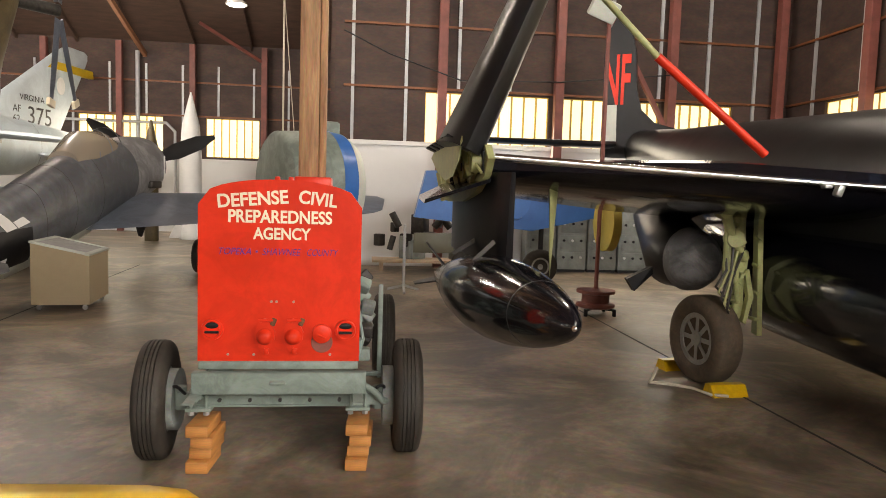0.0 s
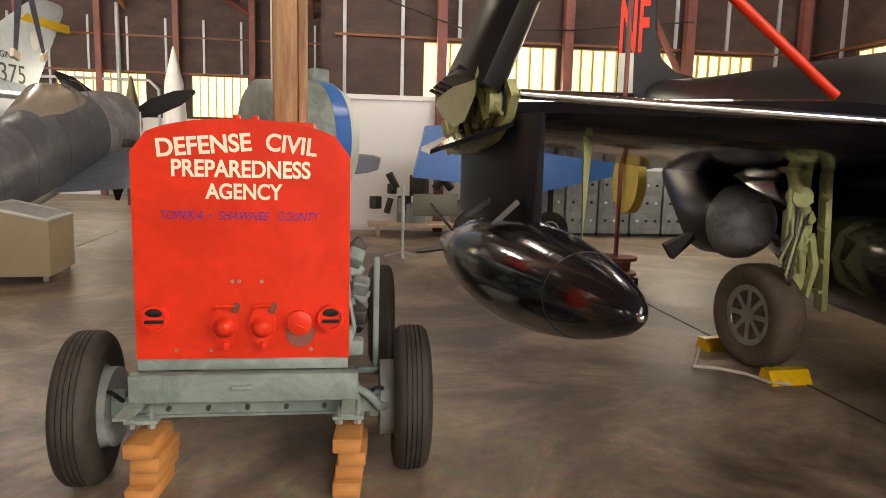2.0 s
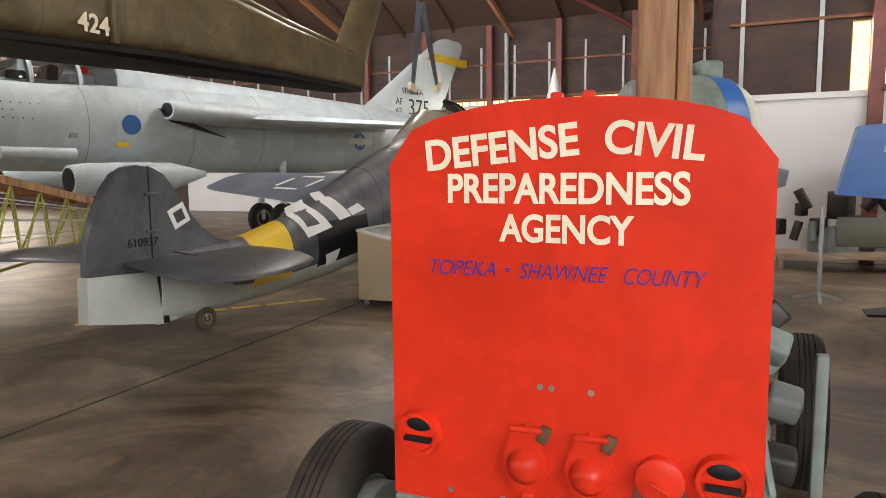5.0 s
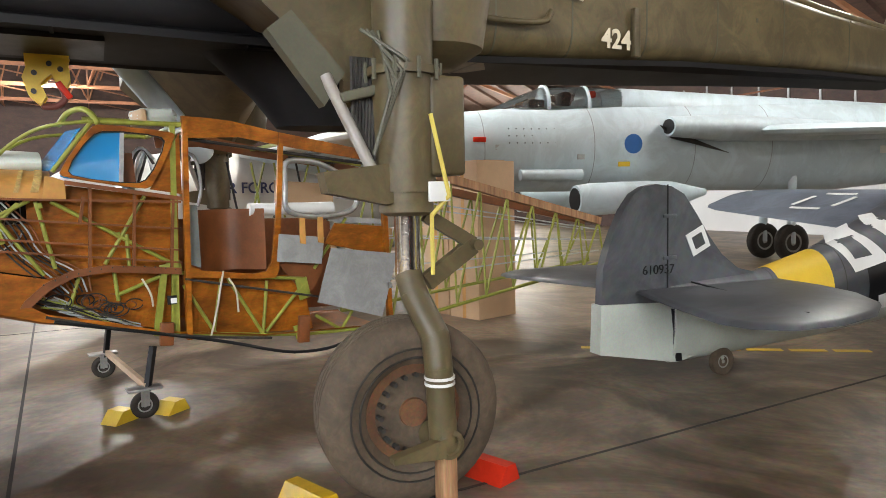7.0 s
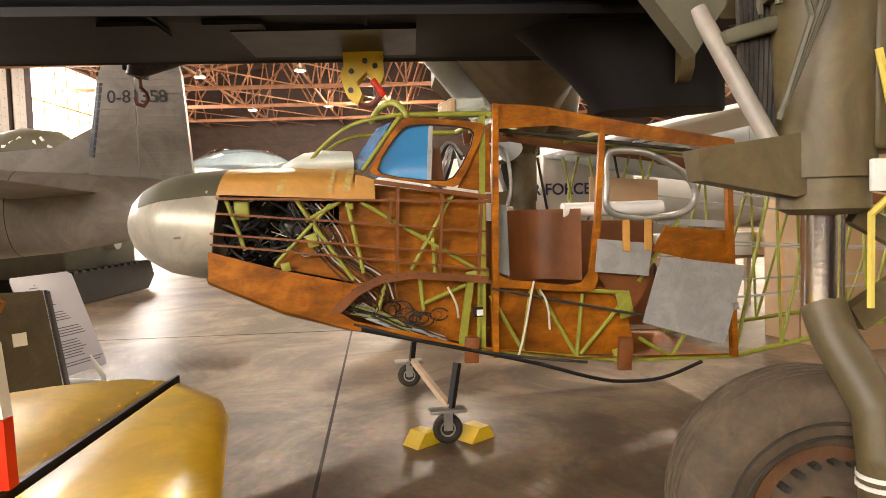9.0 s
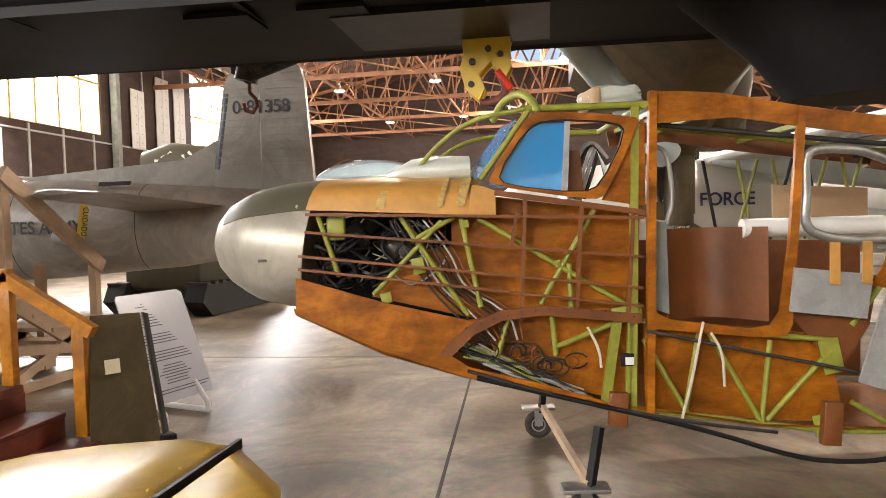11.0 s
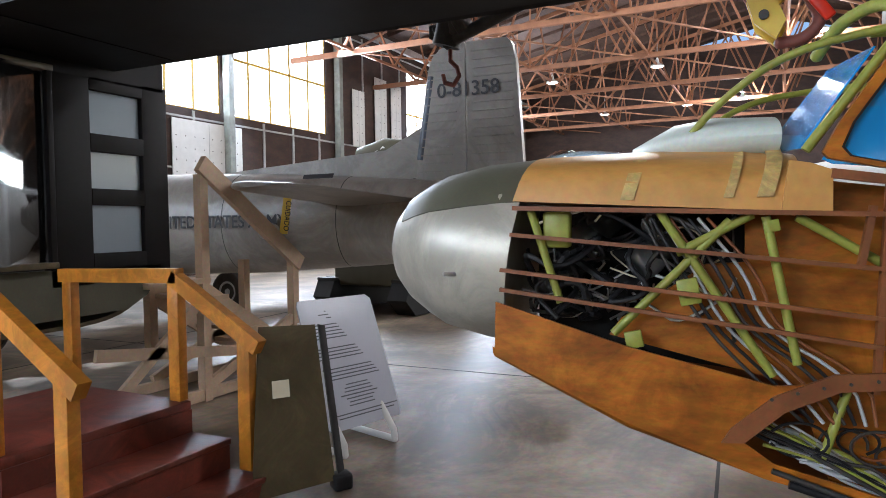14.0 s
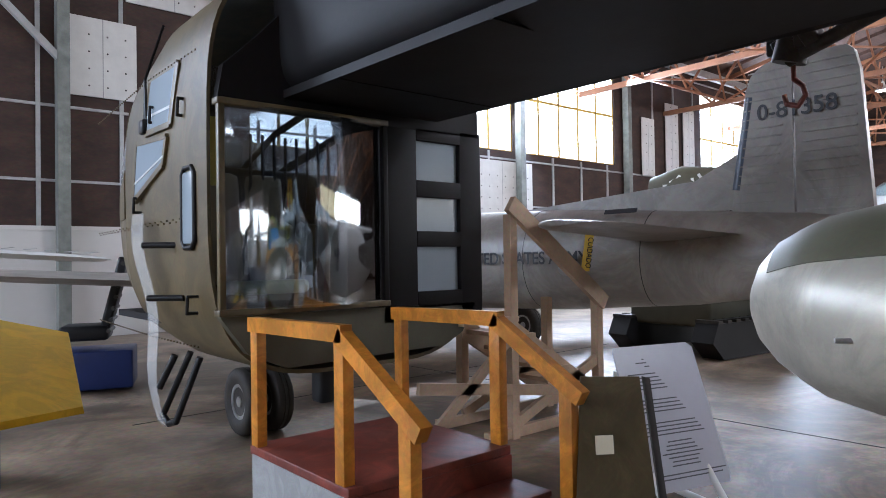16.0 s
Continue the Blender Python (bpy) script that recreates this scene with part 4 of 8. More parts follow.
wing(bm, (0.75, 3.95, 2.02), (2.25, 4.5, 5.4), 2.0, 1.3, 0.36, 0.16, chord=(0, 1, 0.05), up=(0.92, 0, -0.4))
part("outer_wing", bm, NAVYMATT, BK, "folded black outer wing panel pointing up")
bm = bmesh.new()
plate(bm, [(0.72 + 0.0 * a, 3.97 + a * 0.9, 2.06 + b * 1.2) for a, b in prof], 0.04, (0.4, 0, 0.92))
part("fold_rib", bm, GREENPRIMER, BK, "pale green primed fold rib")
for k in range(6):
    a = 0.2 + 0.32 * k
    # black plates on the rib stand for the dark inside its holes
    part("rib_opening", bmbox((0.895 - 0.04 * a, 3.9 + a, 1.95 - 0.13 * a + 0.01), (0.012, 0.2, 0.17 - 0.012 * k), (0, 0, 2), 0.004), BLACKPAINT, BK)
    part("hinge_fork", bmbeam((0.83, 3.98 + a, 1.86 - 0.13 * a), (0.78, 4.05 + a, 2.08 - 0.1 * a), 0.03, 0.05), GREENPRIMER, BK)
    part("hinge_pin", bmrod((0.8, 4.0 + a, 1.97 - 0.12 * a), (0.9, 4.0 + a, 1.97 - 0.12 * a), 0.035, seg=14), DARKSTEEL if k % 2 else GREENPRIMER, BK)
    # same painted-dark holes on the folded rib
    part("rib_opening", bmbox((0.72, 3.97 + 0.9 * a, 2.085), (0.2, 0.18, 0.012), (0, 23, 0), 0.003), BLACKPAINT, BK)
part("wing_panel", bmplate([(0.5, 4.3, 1.63), (0.95, 4.0, 1.8), (0.95, 5.6, 1.85), (0.55, 5.4, 1.66)], 0.03, (0.2, 0, 1)), NAVY, BK)
# pylon and tank
bm = bmesh.new()
loft(bm, [[(x, y, z) for x, y in ((1.06, 3.82 + s), (0.99, 3.95), (0.86, 5.1), (0.88, 5.5), (0.99, 5.1), (1.12, 3.95))] for z, s in ((1.2, 0.1), (1.55, 0.05), (1.86, 0.0))])
part("pylon", bm, NAVYMATT, BK, "dusty black wing pylon")
def tank_x(y):
    return 1.155 - 0.135 * (y - 2.6)


TANK = [(2.6, 0.012), (2.64, 0.06), (2.72, 0.105), (2.9, 0.165), (3.1, 0.215), (3.4, 0.265), (3.7, 0.29), (4.0, 0.29), (4.4, 0.255), (4.8, 0.19), (5.2, 0.11), (5.5, 0.04), (5.6, 0.015)]
part("tank", hull([(y, tank_x(y), 1.0 - 0.02 * (y - 2.6), r, r) for y, r in TANK], 40), NAVY, BK, "glossy black teardrop drop tank")
for y in (3.05, 4.55):
    seam([(q, tank_x(q), 1.0 - 0.02 * (q - 2.6), r, r) for q, r in TANK], y, BLACKPAINT, BK, 0.008, 40)
bm = bmesh.new()
bmesh.ops.create_uvsphere(bm, u_segments=12, v_segments=8, radius=0.017, matrix=Matrix.Translation((1.156, 2.59, 1.0)))
part("tank_tip", bm, CHROME, BK)
for p, q in (((0.84, 5.0, 0.95), (0.55, 5.6, 0.82)), ((0.82, 5.0, 1.0), (0.66, 5.55, 1.22)), ((0.86, 5.0, 0.98), (1.1, 5.55, 1.1))):
    part("tank_fin", bmplate([p, q, (q[0], q[1] + 0.15, q[2]), (p[0], p[1] + 0.35, p[2])], 0.015, (q[2] - p[2], 0, p[0] - q[0])), NAVYMATT, BK)
for y in (3.95, 4.5):
    part("sway_brace", bmbeam((1.06, y, 1.36), (tank_x(y) + 0.14, y, 1.22), 0.02, 0.03), DARKSTEEL, BK)
    part("sway_brace", bmbeam((0.98, y, 1.36), (tank_x(y) - 0.14, y, 1.22), 0.02, 0.03), DARKSTEEL, BK)
part("pylon_door", bmplate([(1.5, 4.4, 1.8), (1.52, 4.4, 1.25), (1.56, 4.5, 1.05), (1.6, 4.5, 1.8)], 0.02, (0, 1, 0)), GREENPRIMER, BK)
# landing gear
wheel_parts(BK, 0.415, 0.27, STEEL, RUBBERDUST, 0.56, (3.25, 5.08, 0.416), 8, 0, rz=8)
bm = bmesh.new()
tube(bm, [(3.42, 5.05, 0.42), (3.45, 4.95, 0.7), (3.42, 4.95, 1.7)], 0.075, 14)
lathe(bm, [(0, 0.1), (0.3, 0.11), (0.32, 0.09)], "Z", 16, (3.43, 4.95, 0.95))
tube(bm, [(3.15, 4.7, 1.62), (3.3, 4.8, 1.4), (3.43, 4.9, 1.05)], 0.04, 10)
tube(bm, [(3.2, 4.72, 1.5), (3.22, 4.75, 1.1), (3.38, 4.88, 0.9)], 0.022, 8)
tube(bm, [(3.36, 4.8, 1.2), (3.3, 4.7, 1.0), (3.4, 4.82, 0.8)], 0.02, 8)
lathe(bm, [(-0.05, 0.05), (0.05, 0.05)], "Y", 16, (3.15, 4.7, 1.6))
for k in range(9):
    box(bm, (3.36 + 0.03 * (k % 3), 4.84, 0.85 + 0.1 * k), (0.07, 0.06, 0.05), (10 * k, 0, 15 * k), 0.008)
part("gear_leg", bm, GREENPRIMER, BK, "green primed main landing-gear leg")
part("gear_door", bmplate([(3.62, 4.8, 0.5), (3.6, 4.86, 1.55), (3.64, 5.0, 1.55), (3.66, 4.95, 0.5)], 0.05, (1, 0, 0)), GREENPRIMER, BK, "green lined landing-gear door")
for k in range(4):
    part("door_stiffener", bmbox((3.58, 4.86, 0.65 + 0.24 * k), (0.03, 0.1, 0.03), (8 * k, 0, 0), 0.005), GREENPRIMER, BK)
part("drag_link", bmtube([(3.12, 4.66, 1.66), (3.28, 4.74, 1.36), (3.44, 4.82, 1.2)], 0.045, 12), GREENPRIMER, BK, "green jointed drag link")
part("link_joint", bmrod((3.27, 4.68, 1.38), (3.29, 4.8, 1.38), 0.075, seg=16), GREENPRIMER, BK)
part("link_joint", bmrod((3.12, 4.6, 1.64), (3.14, 4.74, 1.64), 0.08, seg=16), GREENPRIMER, BK)
for k in range(5):
    part("brake_hose", bmtube([(3.2 + 0.05 * k, 4.76, 1.5 - 0.05 * k), (3.22 + 0.02 * k, 4.72, 1.1), (3.14 + 0.03 * k, 4.74, 0.95 - 0.05 * k), (3.36, 4.86, 0.78 - 0.03 * k)], 0.011, 6), GREENPRIMER if k % 2 else DARKSTEEL, BK)
part("torque_arm", bmplate([(3.5, 4.86, 1.1), (3.56, 4.86, 0.85), (3.5, 4.86, 0.6), (3.47, 4.86, 0.62), (3.51, 4.86, 0.85), (3.46, 4.86, 1.08)], 0.06, (0, 1, 0)), GREENPRIMER, BK)
part("nacelle", hull([(5.3, 3.35, 1.1, 0.1, 0.17), (5.5, 3.33, 1.11, 0.245, 0.285), (6.2, 3.45, 1.15, 0.36, 0.39), (7.5, 3.8, 1.5, 0.3, 0.3)], 28), NAVYMATT, BK)
part("exhaust_shroud", hull([(5.28, 3.36, 1.12, 0.1, 0.18), (5.36, 3.35, 1.12, 0.19, 0.24), (5.5, 3.33, 1.11, 0.26, 0.3), (5.66, 3.35, 1.11, 0.285, 0.325)], 28), WORNGREY, BK, "dull grey cone of the underwing nacelle")
part("air_scoop", bmplate([(2.62, 5.5, 0.92), (2.85, 5.45, 1.05), (2.88, 5.5, 0.97), (2.7, 5.5, 0.8)], 0.08, (0, 1, 0)), BLACKPAINT, BK)
# tail
T0, TD = Vector((4.68, 12.1, 0)), Vector((0.84, -0.54, 0))
outline = [(0, 2.5), (0, 4.5), (0.06, 4.9), (0.2, 5.13), (0.36, 5.17), (0.48, 5.02), (0.6, 4.5), (0.64, 3.8), (0.74, 3.4), (1.0, 3.15), (1.5, 3.0), (2.4, 2.95), (2.4, 2.4)]
part("fin", bmplate([T0 + TD * a + Vector((0, 0, z)) for a, z in outline], 0.1, (0.54, 0.84, 0)), NAVYMATT, BK, "tall rounded black fin")
part("rudder_base", bmplate([T0 + TD * a + Vector((0, 0, z)) for a, z in ((0.02, 2.75), (0.02, 3.5), (0.28, 3.5), (0.3, 2.75))], 0.11, (0.54, 0.84, 0)), FWLIGHT, BK, "pale worn rudder base")
lettering("lettering", "NF", 0.9, RED, Matrix.Translation(T0 + TD * 0.02 + Vector((-0.04, -0.06, 3.5))) @ pose(0, 0, 0, 90, 0, -32.7), BK, "red tail letters", fit=(0.5, 0.95), bold=0.02)
for s in (-1, 1):
    bm = bmesh.new()
    wing(bm, (4.9 + 0.2 * s, 11.3, 2.7), (4.9 + 3.2 * s, 11.6, 2.72), 1.3, 0.9, 0.14, 0.1)
    part("tailplane", bm, NAVYMATT, BK)
bm = bmesh.new()
rod(bm, (1.9, 5.0, 3.6), (2.7, 5.0, 2.87), 0.03)
strut = part("fold_strut", bm, GREENPRIMER, BK, "olive and red wing-fold jury strut")
part("strut_sleeve", bmrod((2.6, 5.0, 2.96), (3.68, 5.0, 2.14), 0.04), RED, strut)
bm = bmesh.new()
box(bm, (3.3, 3.62, 1.83), (0.06, 0.05, 0.03), bevel=0.006)
box(bm, (3.38, 3.6, 1.8), (0.05, 0.05, 0.08), (0, 20, 0), 0.006)
part("tie_down_ring", bm, STEEL, BK)


def chock(m, mat, label, name="wheel_chock"):
    bm = bmesh.new()
    plate(bm, [(0, -0.09, 0), (0, 0.09, 0), (0, 0.05, 0.1), (0, -0.03, 0.1)], 0.34, (1, 0, 0))
    return one(name, bm, mat, label, "chock", "wheel chocks", at=m)


chock(pose(3.25, 4.66, 0, 0, 0, 5), YELLOW, "yellow painted wooden wheel chock by a tyre")
chock(pose(3.22, 5.56, 0, 0, 0, 10), YELLOW, "yellow painted wooden wheel chock by a tyre")
one("rope", bmtube([(3.2, 4.52, 0.03), (3.08, 4.6, 0.02), (3.02, 4.8, 0.02), (2.85, 4.95, 0.02), (2.7, 5.0, 0.02), (2.8, 5.15, 0.03), (2.95, 5.4, 0.05)], 0.014), ROPE, "cream chock rope lying on the concrete", "rope")
chock(pose(-4.18, 3.93, 0, 0, 0, 20), RED, "red and yellow wheel chock by a large tyre")
chock(pose(-4.3, 2.93, 0, 0, 0, 20), YELLOW, "yellow wheel chock by a large tyre")

# ---- slate fighter with yellow band ----
FW = thing("propeller_fighter", "slate grey wartime propeller fighter with yellow fuselage band", "aircraft", (-5.2, 5.6, 0), -5.05)


def fz(u):
    return 0.6 + 0.18 * u


FUS = [(0.7, 0, 0.52, 0.1, 0.32), (1.69, 0, 0.55, 0.2, 0.33), (2.42, 0, 0.655, 0.27, 0.395), (3.24, 0, 0.85, 0.36, 0.52), (4.27, 0, 1.14, 0.46, 0.64), (5.4, 0, 1.48, 0.53, 0.7), (6.6, 0, fz(6.6), 0.58, 0.68), (7.6, 0, fz(7.6), 0.62, 0.64), (8.1, 0, fz(8.1), 0.58, 0.58)]


def at_station(u):
    """Centre height and half axes of the fuselage at u."""
    for p, q in zip(FUS, FUS[1:]):
        if p[0] <= u <= q[0]:
            f = (u - p[0]) / (q[0] - p[0])
            return [m + (n - m) * f for m, n in zip(p[2:], q[2:])]


def skin_patch(quad, mat, name, label="", lift=0.006):
    """A painted patch lying on the fuselage side; quad in (u, z)."""
    (a, b, c, d), n, bm = [Vector((*p, 0)) for p in quad], 8, bmesh.new()
    rows = []
    for i in range(n + 1):
        row = []
        for j in range(n + 1):
            p = a.lerp(b, i / n).lerp(d.lerp(c, i / n), j / n)
            zc, hw, hh = at_station(p.x)
            row.append(bm.verts.new((hw * math.sqrt(max(0.02, 1 - ((p.y - zc) / hh) ** 2)) + lift, p.x, p.y)))
        rows.append(row)
    for r0, r1 in zip(rows, rows[1:]):
        for j in range(n):
            bm.faces.new((r0[j], r1[j], r1[j + 1], r0[j + 1]))
    bmesh.ops.recalc_face_normals(bm, faces=bm.faces)
    return part(name, bm, mat, FW, label)


part("fuselage", hull(FUS, 36), FWGREY, FW)
part("fuselage_band", hull([(u, 0, at_station(u)[0], at_station(u)[1] + 0.005, at_station(u)[2] + 0.005) for u in (1.8, 2.05, 2.36)], 36), YELLOWBAND, FW, "yellow band round the rear fuselage")
part("spinner", hull([(8.1, 0, fz(8.1), 0.42, 0.42), (8.45, 0, fz(8.45), 0.3, 0.3), (8.75, 0, fz(8.75), 0.03, 0.03)], 24), FWGREY, FW)
for k in range(3):
    bm = bmesh.new()
    loft(bm, [[(0.06 * math.cos(t) + 0.0, 0.05 * math.sin(t), z) for t in [math.pi * i / 4 for i in range(8)]] if i0 == 0 else [(w * math.cos(t), 0.02 * math.sin(t), z) for t in [math.pi * i / 4 for i in range(8)]] for i0, (z, w) in enumerate(((0.25, 0.06), (0.7, 0.17), (1.2, 0.15), (1.55, 0.04)))])
    o = part("propeller_blade", bm, BLACKPAINT, FW)
    o.matrix_basis = pose(0, 8.38, fz(8.38), -9, 66 + 120 * k, 0)
fin = [(0, 0.0, 0.68), (0, 0.02, 1.0), (0, 0.08, 1.17), (0, 0.137, 1.304), (0, 0.22, 1.46), (0, 0.321, 1.587), (0, 0.43, 1.645), (0, 0.54, 1.665), (0, 0.7, 1.645), (0, 0.833, 1.58), (0, 0.96, 1.42), (0, 1.107, 1.215), (0, 1.25, 1.05), (0, 1.435, 0.92), (0, 1.7, 0.86), (0, 1.6, 0.62)]
part("fin", bmplate(fin, 0.09, (1, 0, 0)), FWGREY, FW, "slate grey rounded fin and rudder")
part("rudder_base", bmplate([(0, -0.03, 0.3), (0, -0.015, 0.7), (0, 0.3, 0.69), (0, 0.7, 0.67), (0, 1.4, 0.62), (0, 1.2, 0.25), (0, 0.74, 0.16)], 0.14, (1, 0, 0)), FWLIGHT, FW, "pale grey lower rudder and tail underside")
part("underside", hull([(u, 0, zc - 0.035, w * 0.95, h) for u, zc, w, h in ((0.7, 0.52, 0.12, 0.34), (1.69, 0.55, 0.2, 0.33), (2.42, 0.655, 0.27, 0.395), (3.24, 0.85, 0.36, 0.52), (4.27, 1.14, 0.46, 0.64), (5.6, 1.52, 0.53, 0.7))], 36), FWLIGHT, FW, "pale grey lower fuselage")
part("hinge_line", bmbox((0.047, 0.66, 1.17), (0.006, 0.012, 0.98)), BLACKPAINT, FW)
for z in (0.78, 1.05, 1.4):
    part("rudder_hinge", bmbox((0.05, 0.68, z), (0.012, 0.14, 0.03), bevel=0.003), FWGREY, FW)
part("strap", bmplate([(0.075, 0.68, 0.62), (0.075, 0.74, 0.62), (0.075, 0.79, 0.17), (0.075, 0.73, 0.17)], 0.012, (1, 0, 0)), BLACKPAINT, FW, "black strap over the tail")
part("emblem", bmbox((0.05, 0.98, 1.18), (0.008, 0.2, 0.2), (25, 0, 0)), WHITE, FW, "white square tail emblem")
part("emblem_centre", bmbox((0.055, 0.98, 1.18), (0.008, 0.11, 0.11), (25, 0, 0)), FWGREY, FW)
lettering("lettering", "610937", 0.11, BLACKPAINT, pose(0.05, 0.4, 0.92, 90, 0, 90), FW, "faded black serial number")
for s in (-1, 1):
    bm = bmesh.new()
    slab(bm, [(s * x, u) for x, u in ((0.1, 1.85), (0.6, 1.78), (1.05, 1.62), (1.4, 1.36), (1.66, 0.95), (1.78, 0.5), (1.76, 0.12), (1.62, -0.06), (1.4, -0.1), (0.9, 0.04), (0.1, 0.3))][::s], 0.78, 0.04, 0.03)
    tp = part("tailplane", bm, FWGREY, FW, "slate tailplane with rounded tip")
    part("elevator_gap", bmbeam((0.2 * s, 0.78, 0.855), (1.6 * s, 0.42, 0.835), 0.012, 0.012), BLACKPAINT, tp)
    bm = bmesh.new()
    wing(bm, (0.35 * s, 7.3, 1.45), (5.1 * s, 6.9, 1.6), -2.2, -1.2, 0.3, 0.12, chord=(0, 1, 0.25))
    w = part("wing", bm, FWBLUE, FW, "blue-grey wing with white cross")
    for a, b in ((2.6, 0), (3.3, 0), (2.95, 0.4), (2.95, -0.4)):
        bm = bmesh.new()
        box(bm, (a * s, 6.2 + b, 1.42 + 0.25 * b + (a - 2.9) * 0.03), (0.06, 0.5, 0.012) if b == 0 else (0.5, 0.06, 0.012), (14, -1.8 * s, 0))
        part("cross_bar", bm, WHITE, w)
    wheel_parts(FW, 0.33, 0.2, STEEL, RUBBER, 0.5, (1.7 * s - 0.2, 7.4, 0.33))
    part("gear_leg", bmrod((1.7 * s - 0.1 * s, 7.35, 0.4), (1.9 * s, 7.1, 1.1), 0.05), FWLIGHT, FW)
    part("gear_door", bmbox((1.95 * s, 7.3, 0.75), (0.03, 0.5, 0.7)), FWLIGHT, FW)
wheel_parts(FW, 0.12, 0.07, STEEL, RUBBERDUST, 0.45, (0.08, 1.22, 0.12))
part("tail_strut", bmrod((0.08, 1.22, 0.14), (0.03, 1.12, 0.36), 0.03), FWLIGHT, FW)
# side cross and code
skin_patch([(2.72, 0.98), (3.62, 1.06), (3.66, 0.5), (2.78, 0.44)], BLACKPAINT, "cross", "black arm of the fuselage cross", 0.005)
skin_patch([(2.47, 1.18), (2.77, 1.27), (3.0, 0.93), (2.6, 0.83)], WHITE, "code_panel", "white code panel")
skin_patch([(2.6, 1.12), (2.74, 1.13), (2.82, 0.98), (2.63, 0.95)], FWGREY, "code_mark", "", 0.009)
skin_patch([(2.92, 1.34), (3.11, 1.36), (3.34, 1.05), (3.14, 1.0)], WHITE, "cross_angle", "white angle of the fuselage cross")
skin_patch([(3.3, 1.13), (3.5, 1.2), (3.6, 1.12), (3.36, 1.05)], WHITE, "cross_angle")
skin_patch([(2.88, 0.6), (3.13, 0.66), (3.1, 0.4), (2.96, 0.42)], WHITE, "cross_angle")
bm = bmesh.new()
loft(bm, [oval(5.2, 0, fz(5.2) + 0.45, 0.26, 0.2), oval(5.7, 0, fz(5.7) + 0.5, 0.34, 0.42), oval(6.4, 0, fz(6.4) + 0.45, 0.34, 0.4), oval(6.9, 0, fz(6.9) + 0.4, 0.3, 0.22)])
part("canopy", bm, DUSTY, FW, "dusty framed cockpit canopy")
for u in (5.75, 6.2, 6.6):
    bm = bmesh.new()
    loft(bm, [oval(u, 0, fz(u) + 0.47, 0.345, 0.43), oval(u + 0.04, 0, fz(u + 0.04) + 0.47, 0.345, 0.43)], cap=False)
    part("canopy_frame", bm, FWGREY, FW)
part("engine_cowl", hull([(6.75, 0, fz(6.75), 0.592, 0.682), (7.6, 0, fz(7.6), 0.626, 0.646), (8.1, 0, fz(8.1), 0.584, 0.584)], 32), WORNGREY, FW, "worn silver-grey engine cowl")
for y in (1.75, 2.5, 3.95, 4.7, 5.5):
    seam(FUS, y, SEAM, FW, 0.008, 36)
part("exhaust", bmbox((0.6, 7.45, fz(7.45) - 0.25), (0.1, 0.5, 0.14), bevel=0.03), DARKSTEEL, FW)
part("cowl_stripe", bmbox((0.6, 7.95, fz(7.9)), (0.02, 0.03, 0.5)), WHITE, FW)

# ---- pale grey jet ----
JT = thing("jet_fighter", "pale blue-grey swept-wing jet fighter-bomber with tail number 375", "aircraft", (-9.73, 23.48, 0), -12.6)
J = [(0.6, 0, 2.8, 0.46, 0.48), (-2.5, 0, 2.7, 0.68, 0.84), (-6, 0, 2.6, 0.74, 1.0), (-9.5, 0, 2.6, 0.75, 0.97), (-12, 0, 2.58, 0.74, 0.92), (-14, 0, 2.54, 0.7, 0.86), (-16, 0, 2.5, 0.6, 0.74), (-18, 0, 2.46, 0.36, 0.4), (-19.3, 0, 2.42, 0.03, 0.03)]
part("fuselage", hull(J[::-1], 36), LIGHTGREY, JT)
part("spine", hull([(-12.2, 0, 3.4, 0.3, 0.36), (-11.6, 0, 3.42, 0.36, 0.42), (-8, 0, 3.36, 0.32, 0.37), (-3, 0, 3.28, 0.22, 0.3), (0.4, 0, 3.1, 0.1, 0.2)], 20), LIGHTGREY, JT)
part("canopy", hull([(-14.6, 0, 3.32, 0.05, 0.04), (-14.0, 0, 3.36, 0.28, 0.26), (-13.4, 0, 3.4, 0.36, 0.46), (-12.5, 0, 3.42, 0.35, 0.44), (-11.6, 0, 3.42, 0.34, 0.4)], 24), CANOPY, JT, "clear framed cockpit canopy")
for y in (-13.45, -12.55):
    part("canopy_frame", hull([(y, 0, 3.41, 0.365, 0.465), (y + 0.07, 0, 3.41, 0.365, 0.465)], 24), LIGHTGREY, JT)
part("cockpit_frame", bmbox((0, -12.2, 3.42), (0.5, 1.0, 0.36), bevel=0.1), LIGHTGREY, JT)
part("seat", bmbox((0, -12.95, 3.48), (0.34, 0.2, 0.5), (-8, 0, 0), 0.05), BLACKPAINT, JT)
part("instrument_hood", bmbox((0, -13.6, 3.46), (0.4, 0.4, 0.2), bevel=0.06), DARKSTEEL, JT)
part("headrest", bmbox((0.05, -12.4, 3.68), (0.3, 0.25, 0.14), bevel=0.04), RED, JT)
bm = bmesh.new()
wing(bm, (0, -4.4, 3.35), (0, -0.25, 6.15), 4.0, 1.5, 0.3, 0.14, chord=(0, 1, 0), up=(1, 0, 0))
part("fin", bm, JETWHITE, JT)
part("fin_band", bmplate([(0, -0.75, 5.55), (0, 1.25, 5.55), (0, 1.28, 5.3), (0, -1.1, 5.3)], 0.2, (1, 0, 0)), YELLOWBAND, JT, "yellow fin band")
lettering("lettering", "375", 0.75, BLACKPAINT, pose(0.24, -2.25, 3.42, 90, 0, 90), JT, "black tail number")
lettering("lettering", "AF\n62", 0.3, BLACKPAINT, pose(0.24, -2.85, 3.72, 90, 0, 90), JT, "small black tail letters")
